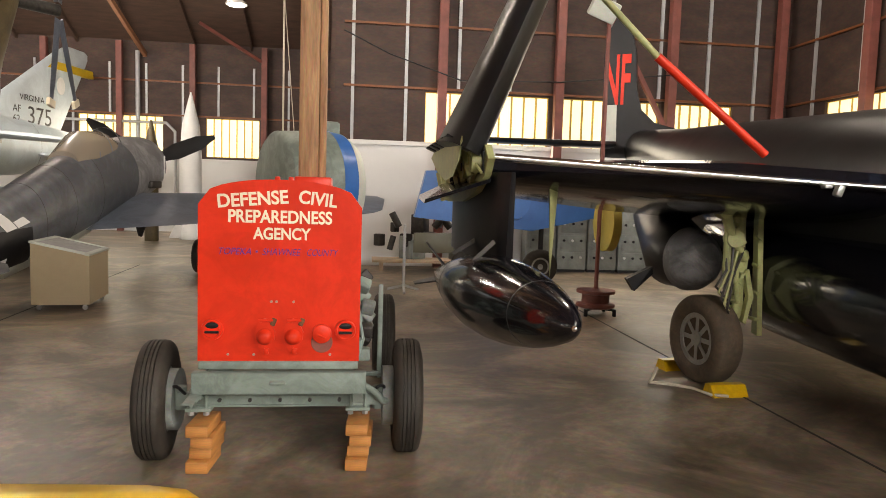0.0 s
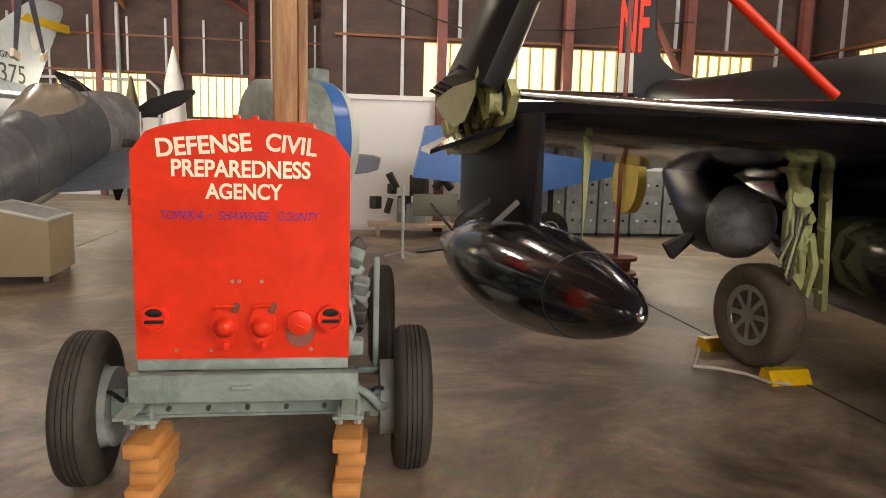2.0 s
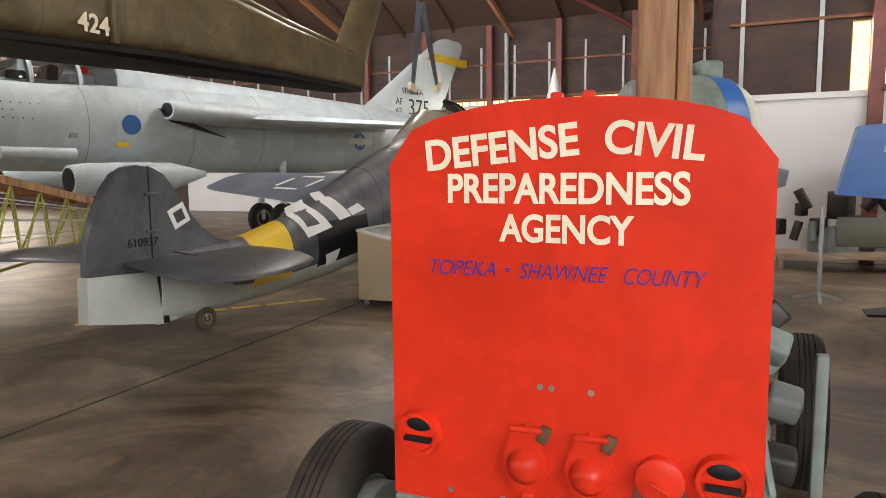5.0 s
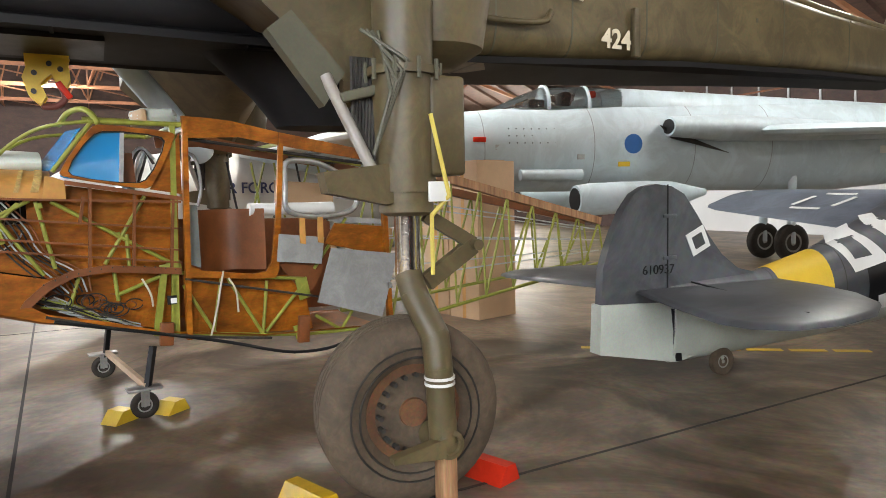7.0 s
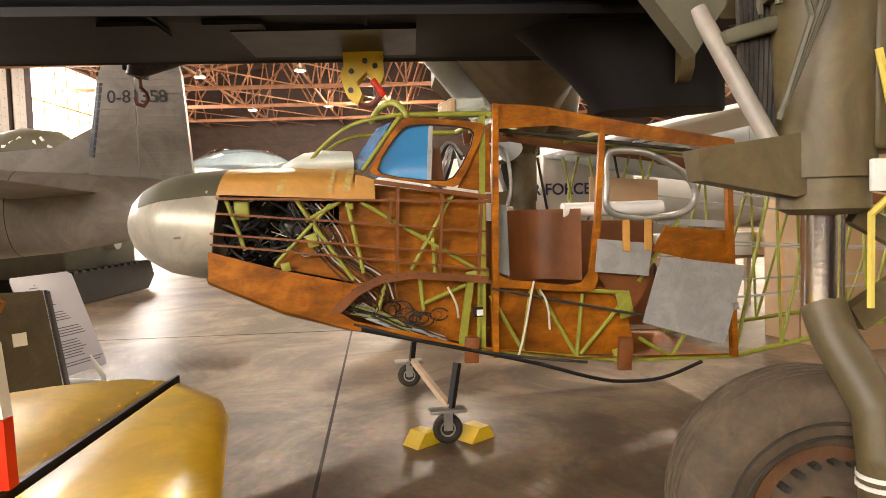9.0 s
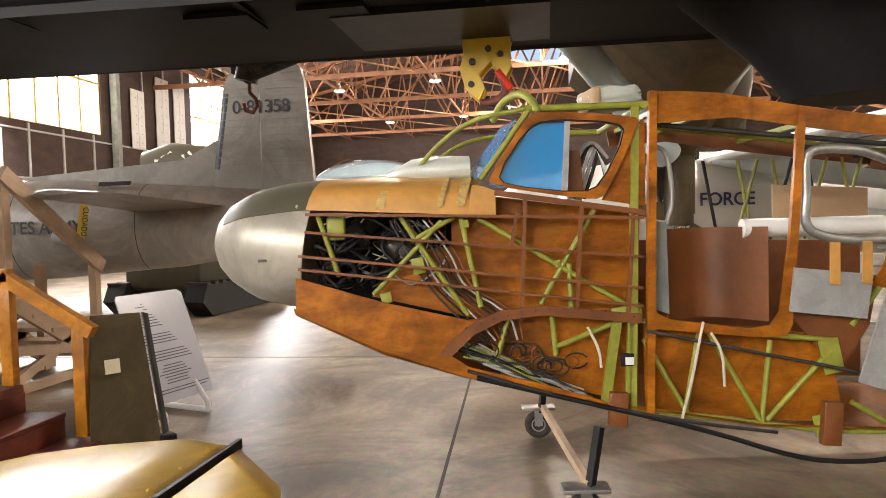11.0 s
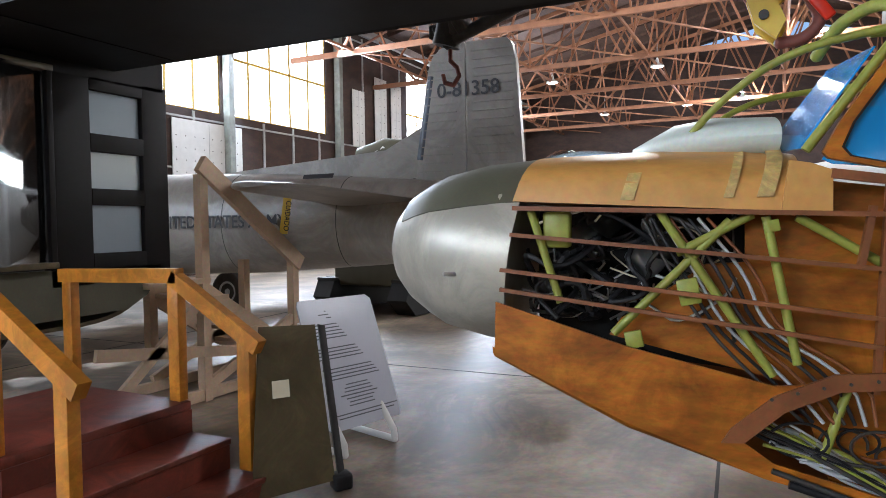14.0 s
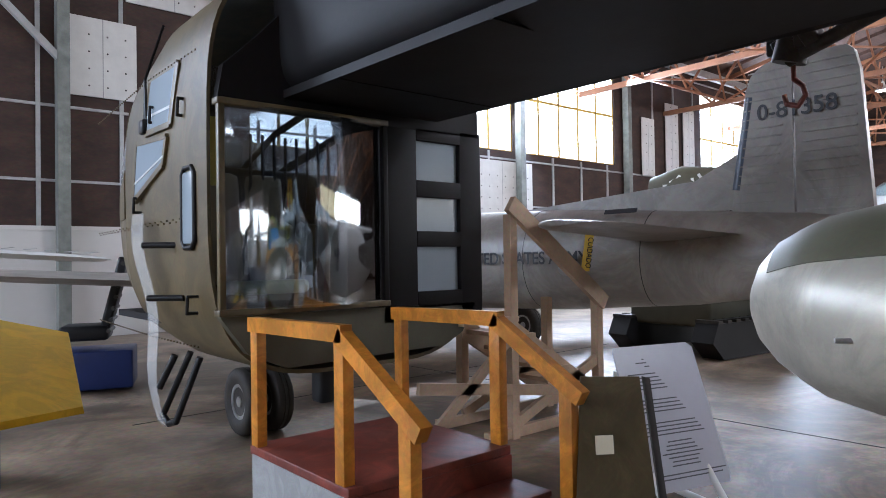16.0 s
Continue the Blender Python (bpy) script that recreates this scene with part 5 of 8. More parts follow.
lettering("lettering", "VIRGINIA", 0.26, BLACKPAINT, pose(0.2, -2.5, 4.1, 90, 0, 90), JT, "small black tail lettering")
part("badge", bmplate([(0.15, -0.55 + 0.2 * math.cos(t), 4.78 + 0.28 * math.sin(t)) for t in [math.pi * i / 8 for i in range(16)]], 0.02, (1, 0, 0)), WHITE, JT)
for s in (-1, 1):
    bm = bmesh.new()
    wing(bm, (0.6 * s, -9.9, 2.88), (5.3 * s, -5.2, 2.62), 5.6, 1.6, 0.3, 0.12)
    part("wing", bm, LIGHTGREY, JT)
    bm = bmesh.new()
    loft(bm, [oval(-11.0, 0.86 * s, 2.95, 0.24, 0.2), oval(-9.8, 0.95 * s, 2.92, 0.42, 0.27), oval(-6.5, 0.85 * s, 2.88, 0.4, 0.2), oval(-4, 0.65 * s, 2.88, 0.2, 0.1)])
    i = part("intake", bm, LIGHTGREY, JT)
    bm = bmesh.new()
    loft(bm, [oval(-11.02, 0.86 * s, 2.95, 0.2, 0.15), oval(-11.0, 0.86 * s, 2.95, 0.2, 0.15)])
    # black disc gives the dark of the intake's inside
    part("intake_mouth", bm, BLACKPAINT, i)
    part("intake_ramp", bmplate([(0.79 * s, -11.15, 2.98), (0.79 * s, -10.9, 2.72), (0.76 * s, -9.5, 2.42), (0.77 * s, -10.1, 2.62)], 0.03, (1, 0, 0.1)), DARKSTEEL, i, "dark swept intake ramp")
    # black strip paints the shadow below the wing root
    part("wing_shadow_gap", bmplate([(0.8 * s, -8.6, 2.74), (0.8 * s, -5.2, 2.8), (0.8 * s, -5.2, 2.74), (0.8 * s, -8.2, 2.68)], 0.03, (1, 0, 0)), BLACKPAINT, i)
    bm = bmesh.new()
    wing(bm, (0.4 * s, -2.6, 2.5), (2.6 * s, -0.4, 2.42), 1.9, 0.9, 0.14, 0.08)
    part("tailplane", bm, LIGHTGREY, JT)
    wheel_parts(JT, 0.42, 0.2, STEEL, RUBBER, 0.5, (0.45 * s, -7.6, 0.42))
    part("gear_leg", bmrod((0.45 * s, -7.6, 0.4), (0.45 * s, -7.6, 2.0), 0.09), JETWHITE, JT)
    bm = bmesh.new()
    loft(bm, [oval(-13.4, 1.5 * s, 1.5, 0.27, 0.27), oval(-13.1, 1.5 * s, 1.5, 0.31, 0.31), oval(-11.4, 1.5 * s, 1.55, 0.28, 0.28), oval(-10.6, 1.5 * s, 1.6, 0.06, 0.06)])
    d = part("engine_pod", bm, LIGHTGREY, JT, "open-mouthed grey pod beside the fuselage")
    bm = bmesh.new()
    loft(bm, [oval(-13.42, 1.5 * s, 1.5, 0.22, 0.22), oval(-13.39, 1.5 * s, 1.5, 0.22, 0.22)])
    # black disc gives the dark of the pod's inside
    part("pod_mouth", bm, BLACKPAINT, d)
    part("pylon", bmbox((1.0 * s, -12.0, 1.8), (0.9, 0.5, 0.08), (0, 0, 0), 0.02), LIGHTGREY, JT)
wheel_parts(JT, 0.3, 0.18, STEEL, RUBBER, 0.5, (0, -15.4, 0.3))
part("gear_leg", bmrod((0, -15.4, 0.3), (0, -15.2, 2.2), 0.08), JETWHITE, JT)
bm = bmesh.new()
for i in range(9):
    for j in range(5):
        rod(bm, (0.69 - 0.03 * abs(j - 2), -14.4 + 0.16 * i, 2.35 + 0.14 * j), (0.705 - 0.03 * abs(j - 2), -14.4 + 0.16 * i, 2.35 + 0.14 * j), 0.014, seg=6)
part("vent_grille", bm, ARMYTEXT, JT)
bm = bmesh.new()
lathe(bm, [(0, 0.2), (0.02, 0.2)], "X", 20, (0.735, -11.74, 2.61))
part("squadron_badge", bm, BLUE, JT)
bm = bmesh.new()
lathe(bm, [(0, 0.24), (0.02, 0.24)], "X", 20, (0.735, -5.04, 2.48))
r = part("roundel", bm, BLUE, JT, "blue roundel with white star bars")
part("roundel_bar", bmbox((0.76, -5.04, 2.48), (0.01, 0.95, 0.17)), WHITE, r)
bm = bmesh.new()
for k in range(5):
    a, b = math.pi * (0.5 + 0.4 * k), math.pi * (0.7 + 0.4 * k)
    plate(bm, [(0.766, -5.04, 2.48), (0.766, -5.04 + 0.09 * math.cos(a - 0.63), 2.48 + 0.09 * math.sin(a - 0.63)), (0.766, -5.04 + 0.2 * math.cos(a), 2.48 + 0.2 * math.sin(a)), (0.766, -5.04 + 0.09 * math.cos(a + 0.63), 2.48 + 0.09 * math.sin(a + 0.63))], 0.004, (1, 0, 0))
part("roundel_star", bm, WHITE, r)
part("orange_patch", bmbox((0.735, -11.95, 2.2), (0.012, 0.26, 0.1), (0, 6, 0)), YELLOWBAND, JT)
part("vent_pipe", bmrod((0.72, -14.2, 2.0), (0.74, -12.9, 2.0), 0.11), LIGHTGREY, JT)
for y in (-16.2, -14.9, -12.6, -10.3, -8.4, -4.4, -2.2):
    seam([(*j, 2.0) for j in J], y, JETSEAM, JT, 0.016, 36, 1.002)
part("red_cover", bmbox((0.66, -15.0, 2.7), (0.06, 0.26, 0.1), (0, 10, 0), 0.02), RED, JT)
for y in (-14.6, -12.9, -11.9, -10.9, -7, -4):
    rr = 0.66 if y < -13 else 0.725
    part("access_panel", bmbox((rr, y, 2.55 + 0.2 * ((int(y * 10)) % 3 - 1)), (0.012, 0.16, 0.1)), GALV, JT)

# ---- heavy-lift helicopter ----
HX = -7.1
HE = thing("cargo_helicopter", "olive drab heavy-lift crane helicopter with tall landing gear", "helicopter", (HX, 0, 0))
# centre beam and belly coloured near-black for the shade beneath the helicopter
part("centre_fuselage", hull([(-3.2, 0, 3.85, 0.74, 0.93, 8), (4.2, 0, 3.75, 0.74, 0.9, 8)], 32), BELLY, HE, "centre fuselage beam in shade-dark colour")
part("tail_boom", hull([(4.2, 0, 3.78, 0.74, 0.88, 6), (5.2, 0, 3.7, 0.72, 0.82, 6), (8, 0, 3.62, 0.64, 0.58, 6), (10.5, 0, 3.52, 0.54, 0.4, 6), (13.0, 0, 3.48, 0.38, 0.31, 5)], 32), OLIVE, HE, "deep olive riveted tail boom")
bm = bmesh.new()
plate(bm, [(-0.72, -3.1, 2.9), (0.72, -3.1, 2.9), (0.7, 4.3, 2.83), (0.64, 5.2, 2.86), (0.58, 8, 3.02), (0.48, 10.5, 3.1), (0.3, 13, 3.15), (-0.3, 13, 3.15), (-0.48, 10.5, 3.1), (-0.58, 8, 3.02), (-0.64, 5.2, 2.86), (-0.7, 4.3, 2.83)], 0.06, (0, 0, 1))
part("belly", bm, BELLY, HE, "flat belly in shade-dark colour")
BOOM = [(4.2, 0, 3.78, 0.74, 0.88, 6), (5.2, 0, 3.7, 0.72, 0.82, 6), (8, 0, 3.62, 0.64, 0.58, 6), (10.5, 0, 3.52, 0.54, 0.4, 6), (13.0, 0, 3.48, 0.38, 0.31, 5)]
for y in (4.6, 5.4, 6.3, 7.3, 8.4, 9.6, 11.0, 12.2):
    seam(BOOM, y, OLIVEDARK, HE, 0.02, 32)
    for k in range(7):
        bm = bmesh.new()
        box(bm, (0.735 - 0.038 * (y - 4.6), y + 0.06, 3.3 + 0.1 * k), (0.012, 0.014, 0.014))
        part("rivet", bm, OLIVE, HE)
part("boom_pipe", bmtube([(0.55, 4.4, 4.55), (0.55, 6.0, 4.4), (0.5, 8.2, 4.17), (0.42, 10.5, 3.92), (0.3, 12.6, 3.8)], 0.06, 10), OLIVE, HE)
for y, z, w in ((5.8, 3.75, 0.3), (7.7, 3.7, 0.24), (9.0, 3.6, 0.3)):
    part("access_hatch", bmbox((0.722 - 0.036 * (y - 5), y, z), (0.02, w, 0.24), (0, 0, 2), 0.006), OLIVE, HE)
    part("hatch_latch", bmbox((0.735 - 0.036 * (y - 5), y + 0.1, z), (0.02, 0.03, 0.05)), OLIVEDARK, HE)
lettering("lettering", "424", 0.4, CREAM, pose(0.715, 6.65, 3.07, 90, 0, 91.6), HE, "cream fuselage number 424", bold=0.01, fit=(0.4, 0.2))
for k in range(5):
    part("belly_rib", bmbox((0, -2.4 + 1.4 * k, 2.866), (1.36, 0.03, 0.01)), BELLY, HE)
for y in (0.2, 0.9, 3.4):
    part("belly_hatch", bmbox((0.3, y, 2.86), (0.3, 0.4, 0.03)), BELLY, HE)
# flat black plate draws the shade inside the open hook well
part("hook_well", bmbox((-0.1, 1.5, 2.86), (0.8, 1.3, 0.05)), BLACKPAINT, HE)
part("handrail", bmtube(eased([(0.74, 5.0, 3.35), (0.8, 5.0, 3.2), (0.8, 5.9, 3.2), (0.76, 6.0, 3.35)]), 0.03), OLIVE, HE)
part("boom_line", bmtube(eased([(0.76, 5.3, 3.8), (0.8, 5.5, 3.7), (0.8, 6.0, 3.55), (0.74, 6.4, 3.5)]), 0.015), CREAM, HE)
part("boom_strap", bmbox((0.72, 7.1, 3.25), (0.06, 0.08, 0.5), bevel=0.01), OLIVE, HE)
# tail pylon and rotor
HUB = Vector((0.6, 15.0, 5.35))
bm = bmesh.new()
loft(bm, [[(x + a * math.cos(t), y + c * math.sin(t), z) for t in [math.pi * i / 8 for i in range(16)]] for x, y, z, a, c in ((0, 12.7, 3.2, 0.3, 0.7), (0, 13.2, 4.0, 0.24, 0.5), (0, 14.3, HUB.z + 0.5, 0.18, 0.42))])
part("tail_pylon", bm, OLIVE, HE)
for k in range(4):
    bm = bmesh.new()
    wing(bm, (0.0, -0.12, 0.2), (0.0, -0.12, 2.1), 0.26, 0.24, 0.06, 0.05, chord=(0, 1, 0), up=(1, 0, 0), round_tip=False)
    o = part("tail_rotor_blade", bm, FWBLUE, HE, "blue-grey tail rotor blade with worn reddish root")
    o.matrix_basis = Matrix.Translation(HUB) @ pose(0, 0, 0, 168 + 36 * (k % 2) + 180 * (k // 2), 0, 0)
    part("blade_tip", bmbox((0, 0, 2.05), (0.07, 0.27, 0.16)), CREAM, o)
part("rotor_hub", bmrod((0, 14.3, HUB.z), HUB, 0.13), DARKSTEEL, HE)
# main gear, both sides
for s in (1, -1):
    bm = bmesh.new()
    prof2 = [[(s * x, y, z) for y, z in ((2.35 + k * 0.2, 3.5), (3.75, 3.5), (3.75, 2.55 + k * 0.5), (3.55, 2.2 + k), (3.2, 2.2 + k), (2.35 + k * 0.2, 2.95 + k * 0.5))] for x, k in ((0.6, 0.75), (1.8, 0.4), (2.78, 0.0))]
    loft(bm, prof2)
    part("gear_sponson", bm, OLIVE, HE, "olive gear outrigger fairing")
    wheel_parts(HE, 0.485, 0.34, RUST, RUBBERDUST, 0.5, (2.93 * s, 3.44, 0.485), 0, 4, rz=-6)
    bm = bmesh.new()
    lathe(bm, [(1.5, 0.1), (1.52, 0.14), (1.62, 0.14), (1.62, 0.155), (2.2, 0.16), (2.2, 0.185), (2.24, 0.185), (2.24, 0.15), (2.75, 0.155), (2.75, 0.2), (2.8, 0.2), (2.8, 0.16), (3.5, 0.16)], "Z", 28, (2.99 * s, 3.44, 0))
    o = part("oleo_cylinder", bm, OLIVE, HE, "olive oleo cylinder with collars")
    if s > 0:
        part("link_box", bmbox((3.0 * s, 3.62, 1.95), (0.26, 0.2, 0.5), bevel=0.02), OLIVE, o)
    part("arm", bmplate([(3.02 * s, 2.98, 1.72), (3.02 * s, 3.0, 1.62), (3.02 * s, 3.3, 1.56), (3.02 * s, 3.5, 1.62), (3.02 * s, 3.5, 1.78), (3.02 * s, 3.3, 1.76)], 0.12, (1, 0, 0)), OLIVE, o)
    part("piston", bmrod((2.99 * s, 3.44, 1.18), (2.99 * s, 3.44, 1.52), 0.066, seg=24), CHROME, HE, "polished chrome oleo piston")
    part("fork", bmtube([(2.99 * s, 3.44, 1.2), (3.04 * s, 3.45, 1.1), (3.17 * s, 3.5, 0.9), (3.2 * s, 3.5, 0.75), (3.2 * s, 3.52, 0.36)], 0.072, 16), OLIVE, HE, "bent olive axle leg")
    bm = bmesh.new()
    for z in (0.66, 0.69):
        lathe(bm, [(z, 0.06), (z, 0.078), (z + 0.014, 0.078), (z + 0.014, 0.06)], "Z", 16, (3.2 * s, 3.505, 0))
    part("cable_tie", bm, WHITE, HE)
    bm = bmesh.new()
    lathe(bm, [(3.0, 0.04), (3.0, 0.075), (3.26, 0.075), (3.27, 0.05), (3.25, 0.045)], "X", 20, (0, 3.53, 0.36)) if s > 0 else rod(bm, (-3.0, 3.53, 0.36), (-3.26, 3.53, 0.36), 0.075)
    part("axle_boss", bm, OLIVE, HE)
    for k in range(20):
        t = 2 * math.pi * k / 20
        part("rim_bolt", bmrod((3.02 * s, 3.44 + 0.2 * math.cos(t), 0.485 + 0.2 * math.sin(t)), (3.07 * s, 3.44 + 0.2 * math.cos(t), 0.485 + 0.2 * math.sin(t)), 0.014, seg=6), DARKSTEEL, HE)
    part("axle_lug", bmplate([(3.24 * s, 3.5, 0.4), (3.24 * s, 3.22, 0.35), (3.24 * s, 3.22, 0.32), (3.24 * s, 3.5, 0.3)], 0.06, (1, 0, 0)), OLIVE, HE)
    part("jack_pad", bmbox((3.2 * s, 3.53, 0.15), (0.1, 0.08, 0.29), bevel=0.004), POSTWOOD, HE)
    bm = bmesh.new()
    beam(bm, (2.98 * s, 3.55, 1.5), (3.0 * s, 3.82, 1.34), 0.05, 0.07)
    beam(bm, (3.0 * s, 3.82, 1.33), (3.0 * s, 3.54, 1.15), 0.05, 0.09)
    rod(bm, (2.93 * s, 3.82, 1.335), (3.07 * s, 3.82, 1.335), 0.03)
    part("torque_link", bm, OLIVE, HE)
    part("side_brace", bmtube([(2.9 * s, 3.06, 2.2), (3.05 * s, 3.24, 1.72)], 0.03, 14), ARMYGREY, HE, "grey actuator rod")
    part("brace_fairing", bmplate([(2.86 * s, 2.78, 2.4), (2.86 * s, 2.9, 2.5), (2.86 * s, 3.16, 2.22), (2.86 * s, 3.05, 2.05)], 0.1, (1, 0, 0)), OLIVEDARK, HE)
    for k in range(8):
        part("hose", bmtube([(2.9 * s, 3.2 + 0.02 * k, 2.3), (2.98 * s, 3.17 + 0.015 * k, 2.0 - 0.03 * k), (2.96 * s, 3.25, 1.75)], 0.012, 6), DARKSTEEL, HE)
    for k in range(4):
        part("hose", bmtube([(3.06 * s, 3.28 - 0.03 * k, 2.4), (3.16 * s, 3.3 + 0.03 * k, 2.1 + 0.05 * k), (3.12 * s, 3.22, 1.8)], 0.01, 6), OLIVEDARK, HE)
    part("hose_bracket", bmbox((2.95 * s, 3.25, 2.12), (0.1, 0.28, 0.05), (15, 0, 0), 0.01), OLIVEDARK, HE)
    for k in range(10):
        t = 2 * math.pi * k / 10
        part("collar_bolt", bmrod((2.99 * s + 0.19 * math.cos(t), 3.44 + 0.19 * math.sin(t), 2.17), (2.99 * s + 0.19 * math.cos(t), 3.44 + 0.19 * math.sin(t), 2.27), 0.012, seg=6), OLIVEDARK, o)
    bm = bmesh.new()
    lathe(bm, [(2.3, 0.1), (2.4, 0.26), (2.9, 0.34), (3.4, 0.34)], "Z", 24, (2.75 * s, 3.75, 0))
    part("fuel_bulge", bm, OLIVE, HE)
    part("strap", bmtube([(3.17 * s, 3.5, 2.0), (3.16 * s, 3.6, 1.6), (3.1 * s, 3.53, 1.5), (3.1 * s, 3.53, 1.2)], 0.012, 6), REEL, HE, "yellow tie-down strap") if s > 0 else None
    part("placard", bmbox((3.15 * s, 3.55, 1.62), (0.02, 0.12, 0.1), (0, 0, 4), 0.004), WHITE, HE)
# worn sidewall rings, brake drum and tread ribs on the near wheel
for r in (0.3, 0.345, 0.4, 0.44):
    w = 0.172 - 0.075 * max(0, (r - 0.34) / 0.12) ** 2
    o = part("sidewall_ring", bmtube([(w, r * math.cos(t), r * math.sin(t)) for t in [math.pi * i / 20 for i in range(41)]], 0.006, 6), RUBBER, HE)
    o.matrix_basis = pose(2.93, 3.44, 0.485, 0, 0, -6)
# cockpit pod
pod = [(-6.95, 0, 2.1, 0.25, 0.35, 2.2), (-6.7, 0, 2.15, 0.7, 0.85, 2.4), (-6.2, 0, 2.25, 1.0, 1.25, 2.8), (-5.4, 0, 2.32, 1.17, 1.42, 3.4), (-4.4, 0, 2.36, 1.24, 1.52, 4.0), (-3.2, 0, 2.36, 1.25, 1.52, 4.0)]


def pod_arc(bm, rows, t0, t1, n=26, thick=0.02):
    """A strip of the pod's skin between two angles (turns), with thickness."""
    rings = []
    for y, x, z, a, b, p in rows:
        ring = []
        for k, order in ((1.0, range(n + 1)), (1 - thick, range(n, -1, -1))):
            for i in order:
                t = 2 * math.pi * (t0 + (t1 - t0) * i / n)
                c, q = math.cos(t), math.sin(t)
                ring.append((x + k * a * math.copysign(abs(c) ** (2 / p), c), y, z + k * b * math.copysign(abs(q) ** (2 / p), q)))
        rings.append(ring)
    loft(bm, rings)


bm = bmesh.new()
pod_arc(bm, [r for r in pod if r[0] > -5.5], 0.5, 1.37, 52)
part("cockpit_shell", bm, OLIVE, HE, "olive riveted cockpit pod")
bm = bmesh.new()
pod_arc(bm, [r for r in pod if r[0] > -5.5], 0.37, 0.5, 12, 0.006)
part("side_glazing", bm, CLEAR, HE, "clear side glazing of the cockpit pod")
bm = bmesh.new()
pod_arc(bm, [r for r in pod if r[0] < -5.3], 0.5, 1.0)
part("nose_shell", bm, OLIVE, HE, "olive lower nose skin")
bm = bmesh.new()
pod_arc(bm, [r for r in pod if r[0] < -5.3], 0.0, 0.5, thick=0.006)
part("nose_glazing", bm, CLEAR, HE, "pale wraparound nose glazing")
for t0 in (0.0, 0.06, 0.13, 0.25, 0.37, 0.44, 0.497):
    bm = bmesh.new()
    pod_arc(bm, [(y, x, z, a * 1.008, b * 1.008, p) for y, x, z, a, b, p in pod if y < -5.3], t0 - 0.006, t0 + 0.008, 3, 0.03)
    part("glazing_bar", bm, OLIVE, HE)
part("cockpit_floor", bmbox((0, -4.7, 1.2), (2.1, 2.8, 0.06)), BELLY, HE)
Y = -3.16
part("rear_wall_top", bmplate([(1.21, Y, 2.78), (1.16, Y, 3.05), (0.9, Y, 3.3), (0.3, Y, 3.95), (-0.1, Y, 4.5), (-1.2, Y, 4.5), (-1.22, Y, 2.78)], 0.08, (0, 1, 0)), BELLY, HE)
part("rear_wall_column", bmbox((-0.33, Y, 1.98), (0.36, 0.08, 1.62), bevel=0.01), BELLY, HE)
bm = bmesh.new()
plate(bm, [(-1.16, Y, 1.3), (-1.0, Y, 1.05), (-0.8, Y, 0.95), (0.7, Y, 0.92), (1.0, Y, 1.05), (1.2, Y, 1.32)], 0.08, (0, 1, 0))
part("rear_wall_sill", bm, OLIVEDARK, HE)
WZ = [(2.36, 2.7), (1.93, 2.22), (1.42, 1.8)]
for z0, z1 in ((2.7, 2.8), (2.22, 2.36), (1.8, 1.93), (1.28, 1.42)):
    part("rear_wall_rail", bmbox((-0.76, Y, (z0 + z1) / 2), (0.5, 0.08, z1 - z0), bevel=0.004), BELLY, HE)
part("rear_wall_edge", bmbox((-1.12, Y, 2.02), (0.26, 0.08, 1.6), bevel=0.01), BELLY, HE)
for z0, z1 in WZ:
    # pale panes carry the sky light that clear glass would show
    part("rear_pane", bmbox((-0.76, Y - 0.01, (z0 + z1) / 2), (0.5, 0.01, z1 - z0)), FROST, HE)
bm = bmesh.new()
n = 10
loft(bm, [[(1.22 - 1.36 * i / n, Y + d + 0.12 * math.sin(math.pi * i / n), z) for d, z in ((0.05, 1.36), (0.06, 1.36), (0.06, 2.77), (0.05, 2.77))] for i in range(n + 1)])
part("rear_window", bm, COCKPITGLASS, HE, "bowed aft-facing perspex window")
for x in (1.21, 0.2, -0.13):
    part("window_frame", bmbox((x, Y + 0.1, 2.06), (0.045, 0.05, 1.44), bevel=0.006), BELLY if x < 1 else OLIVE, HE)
for z in (1.35, 2.78):
    part("window_frame", bmbox((0.54, Y + 0.08, z), (1.4, 0.1, 0.045), bevel=0.006), OLIVE, HE)
for x in (0.98, 0.62):
    part("aft_seat", bmbox((x, -3.62, 1.95), (0.3, 0.14, 0.85), (6, 0, 0), 0.06), TAN, HE, "tan padded aft seat back")
part("instrument_shroud", bmbox((0.1, -4.6, 2.3), (1.5, 0.2, 0.5), bevel=0.05), DARKSTEEL, HE)
part("yellow_placard", bmbox((1.1, -3.45, 2.5), (0.06, 0.02, 0.5)), REEL, HE)
part("aft_seat_cushion", bmbox((0.7, -3.45, 1.5), (0.6, 0.3, 0.1), bevel=0.04), GREENPRIMER, HE)
bm = bmesh.new()
for k in range(14):
    box(bm, (-0.1 + 0.13 * (k % 5), -4.3 - 0.06 * (k % 3), 1.5 + 0.16 * (k // 3)), (0.1, 0.12, 0.12), (6 * k, 4 * k, 9 * k), 0.015)
for k in range(10):
    tube(bm, [(-0.2 + 0.1 * k, -3.7, 2.7), (-0.15 + 0.1 * k, -3.6, 2.3), (-0.25 + 0.11 * k, -3.8, 1.6)], 0.014, 6)
part("controls", bm, DARKSTEEL, HE)
part("control_column", bmtube([(0.1, -3.6, 1.3), (0.1, -3.55, 1.8), (0.16, -3.6, 2.3)], 0.025), PLYDARK, HE)
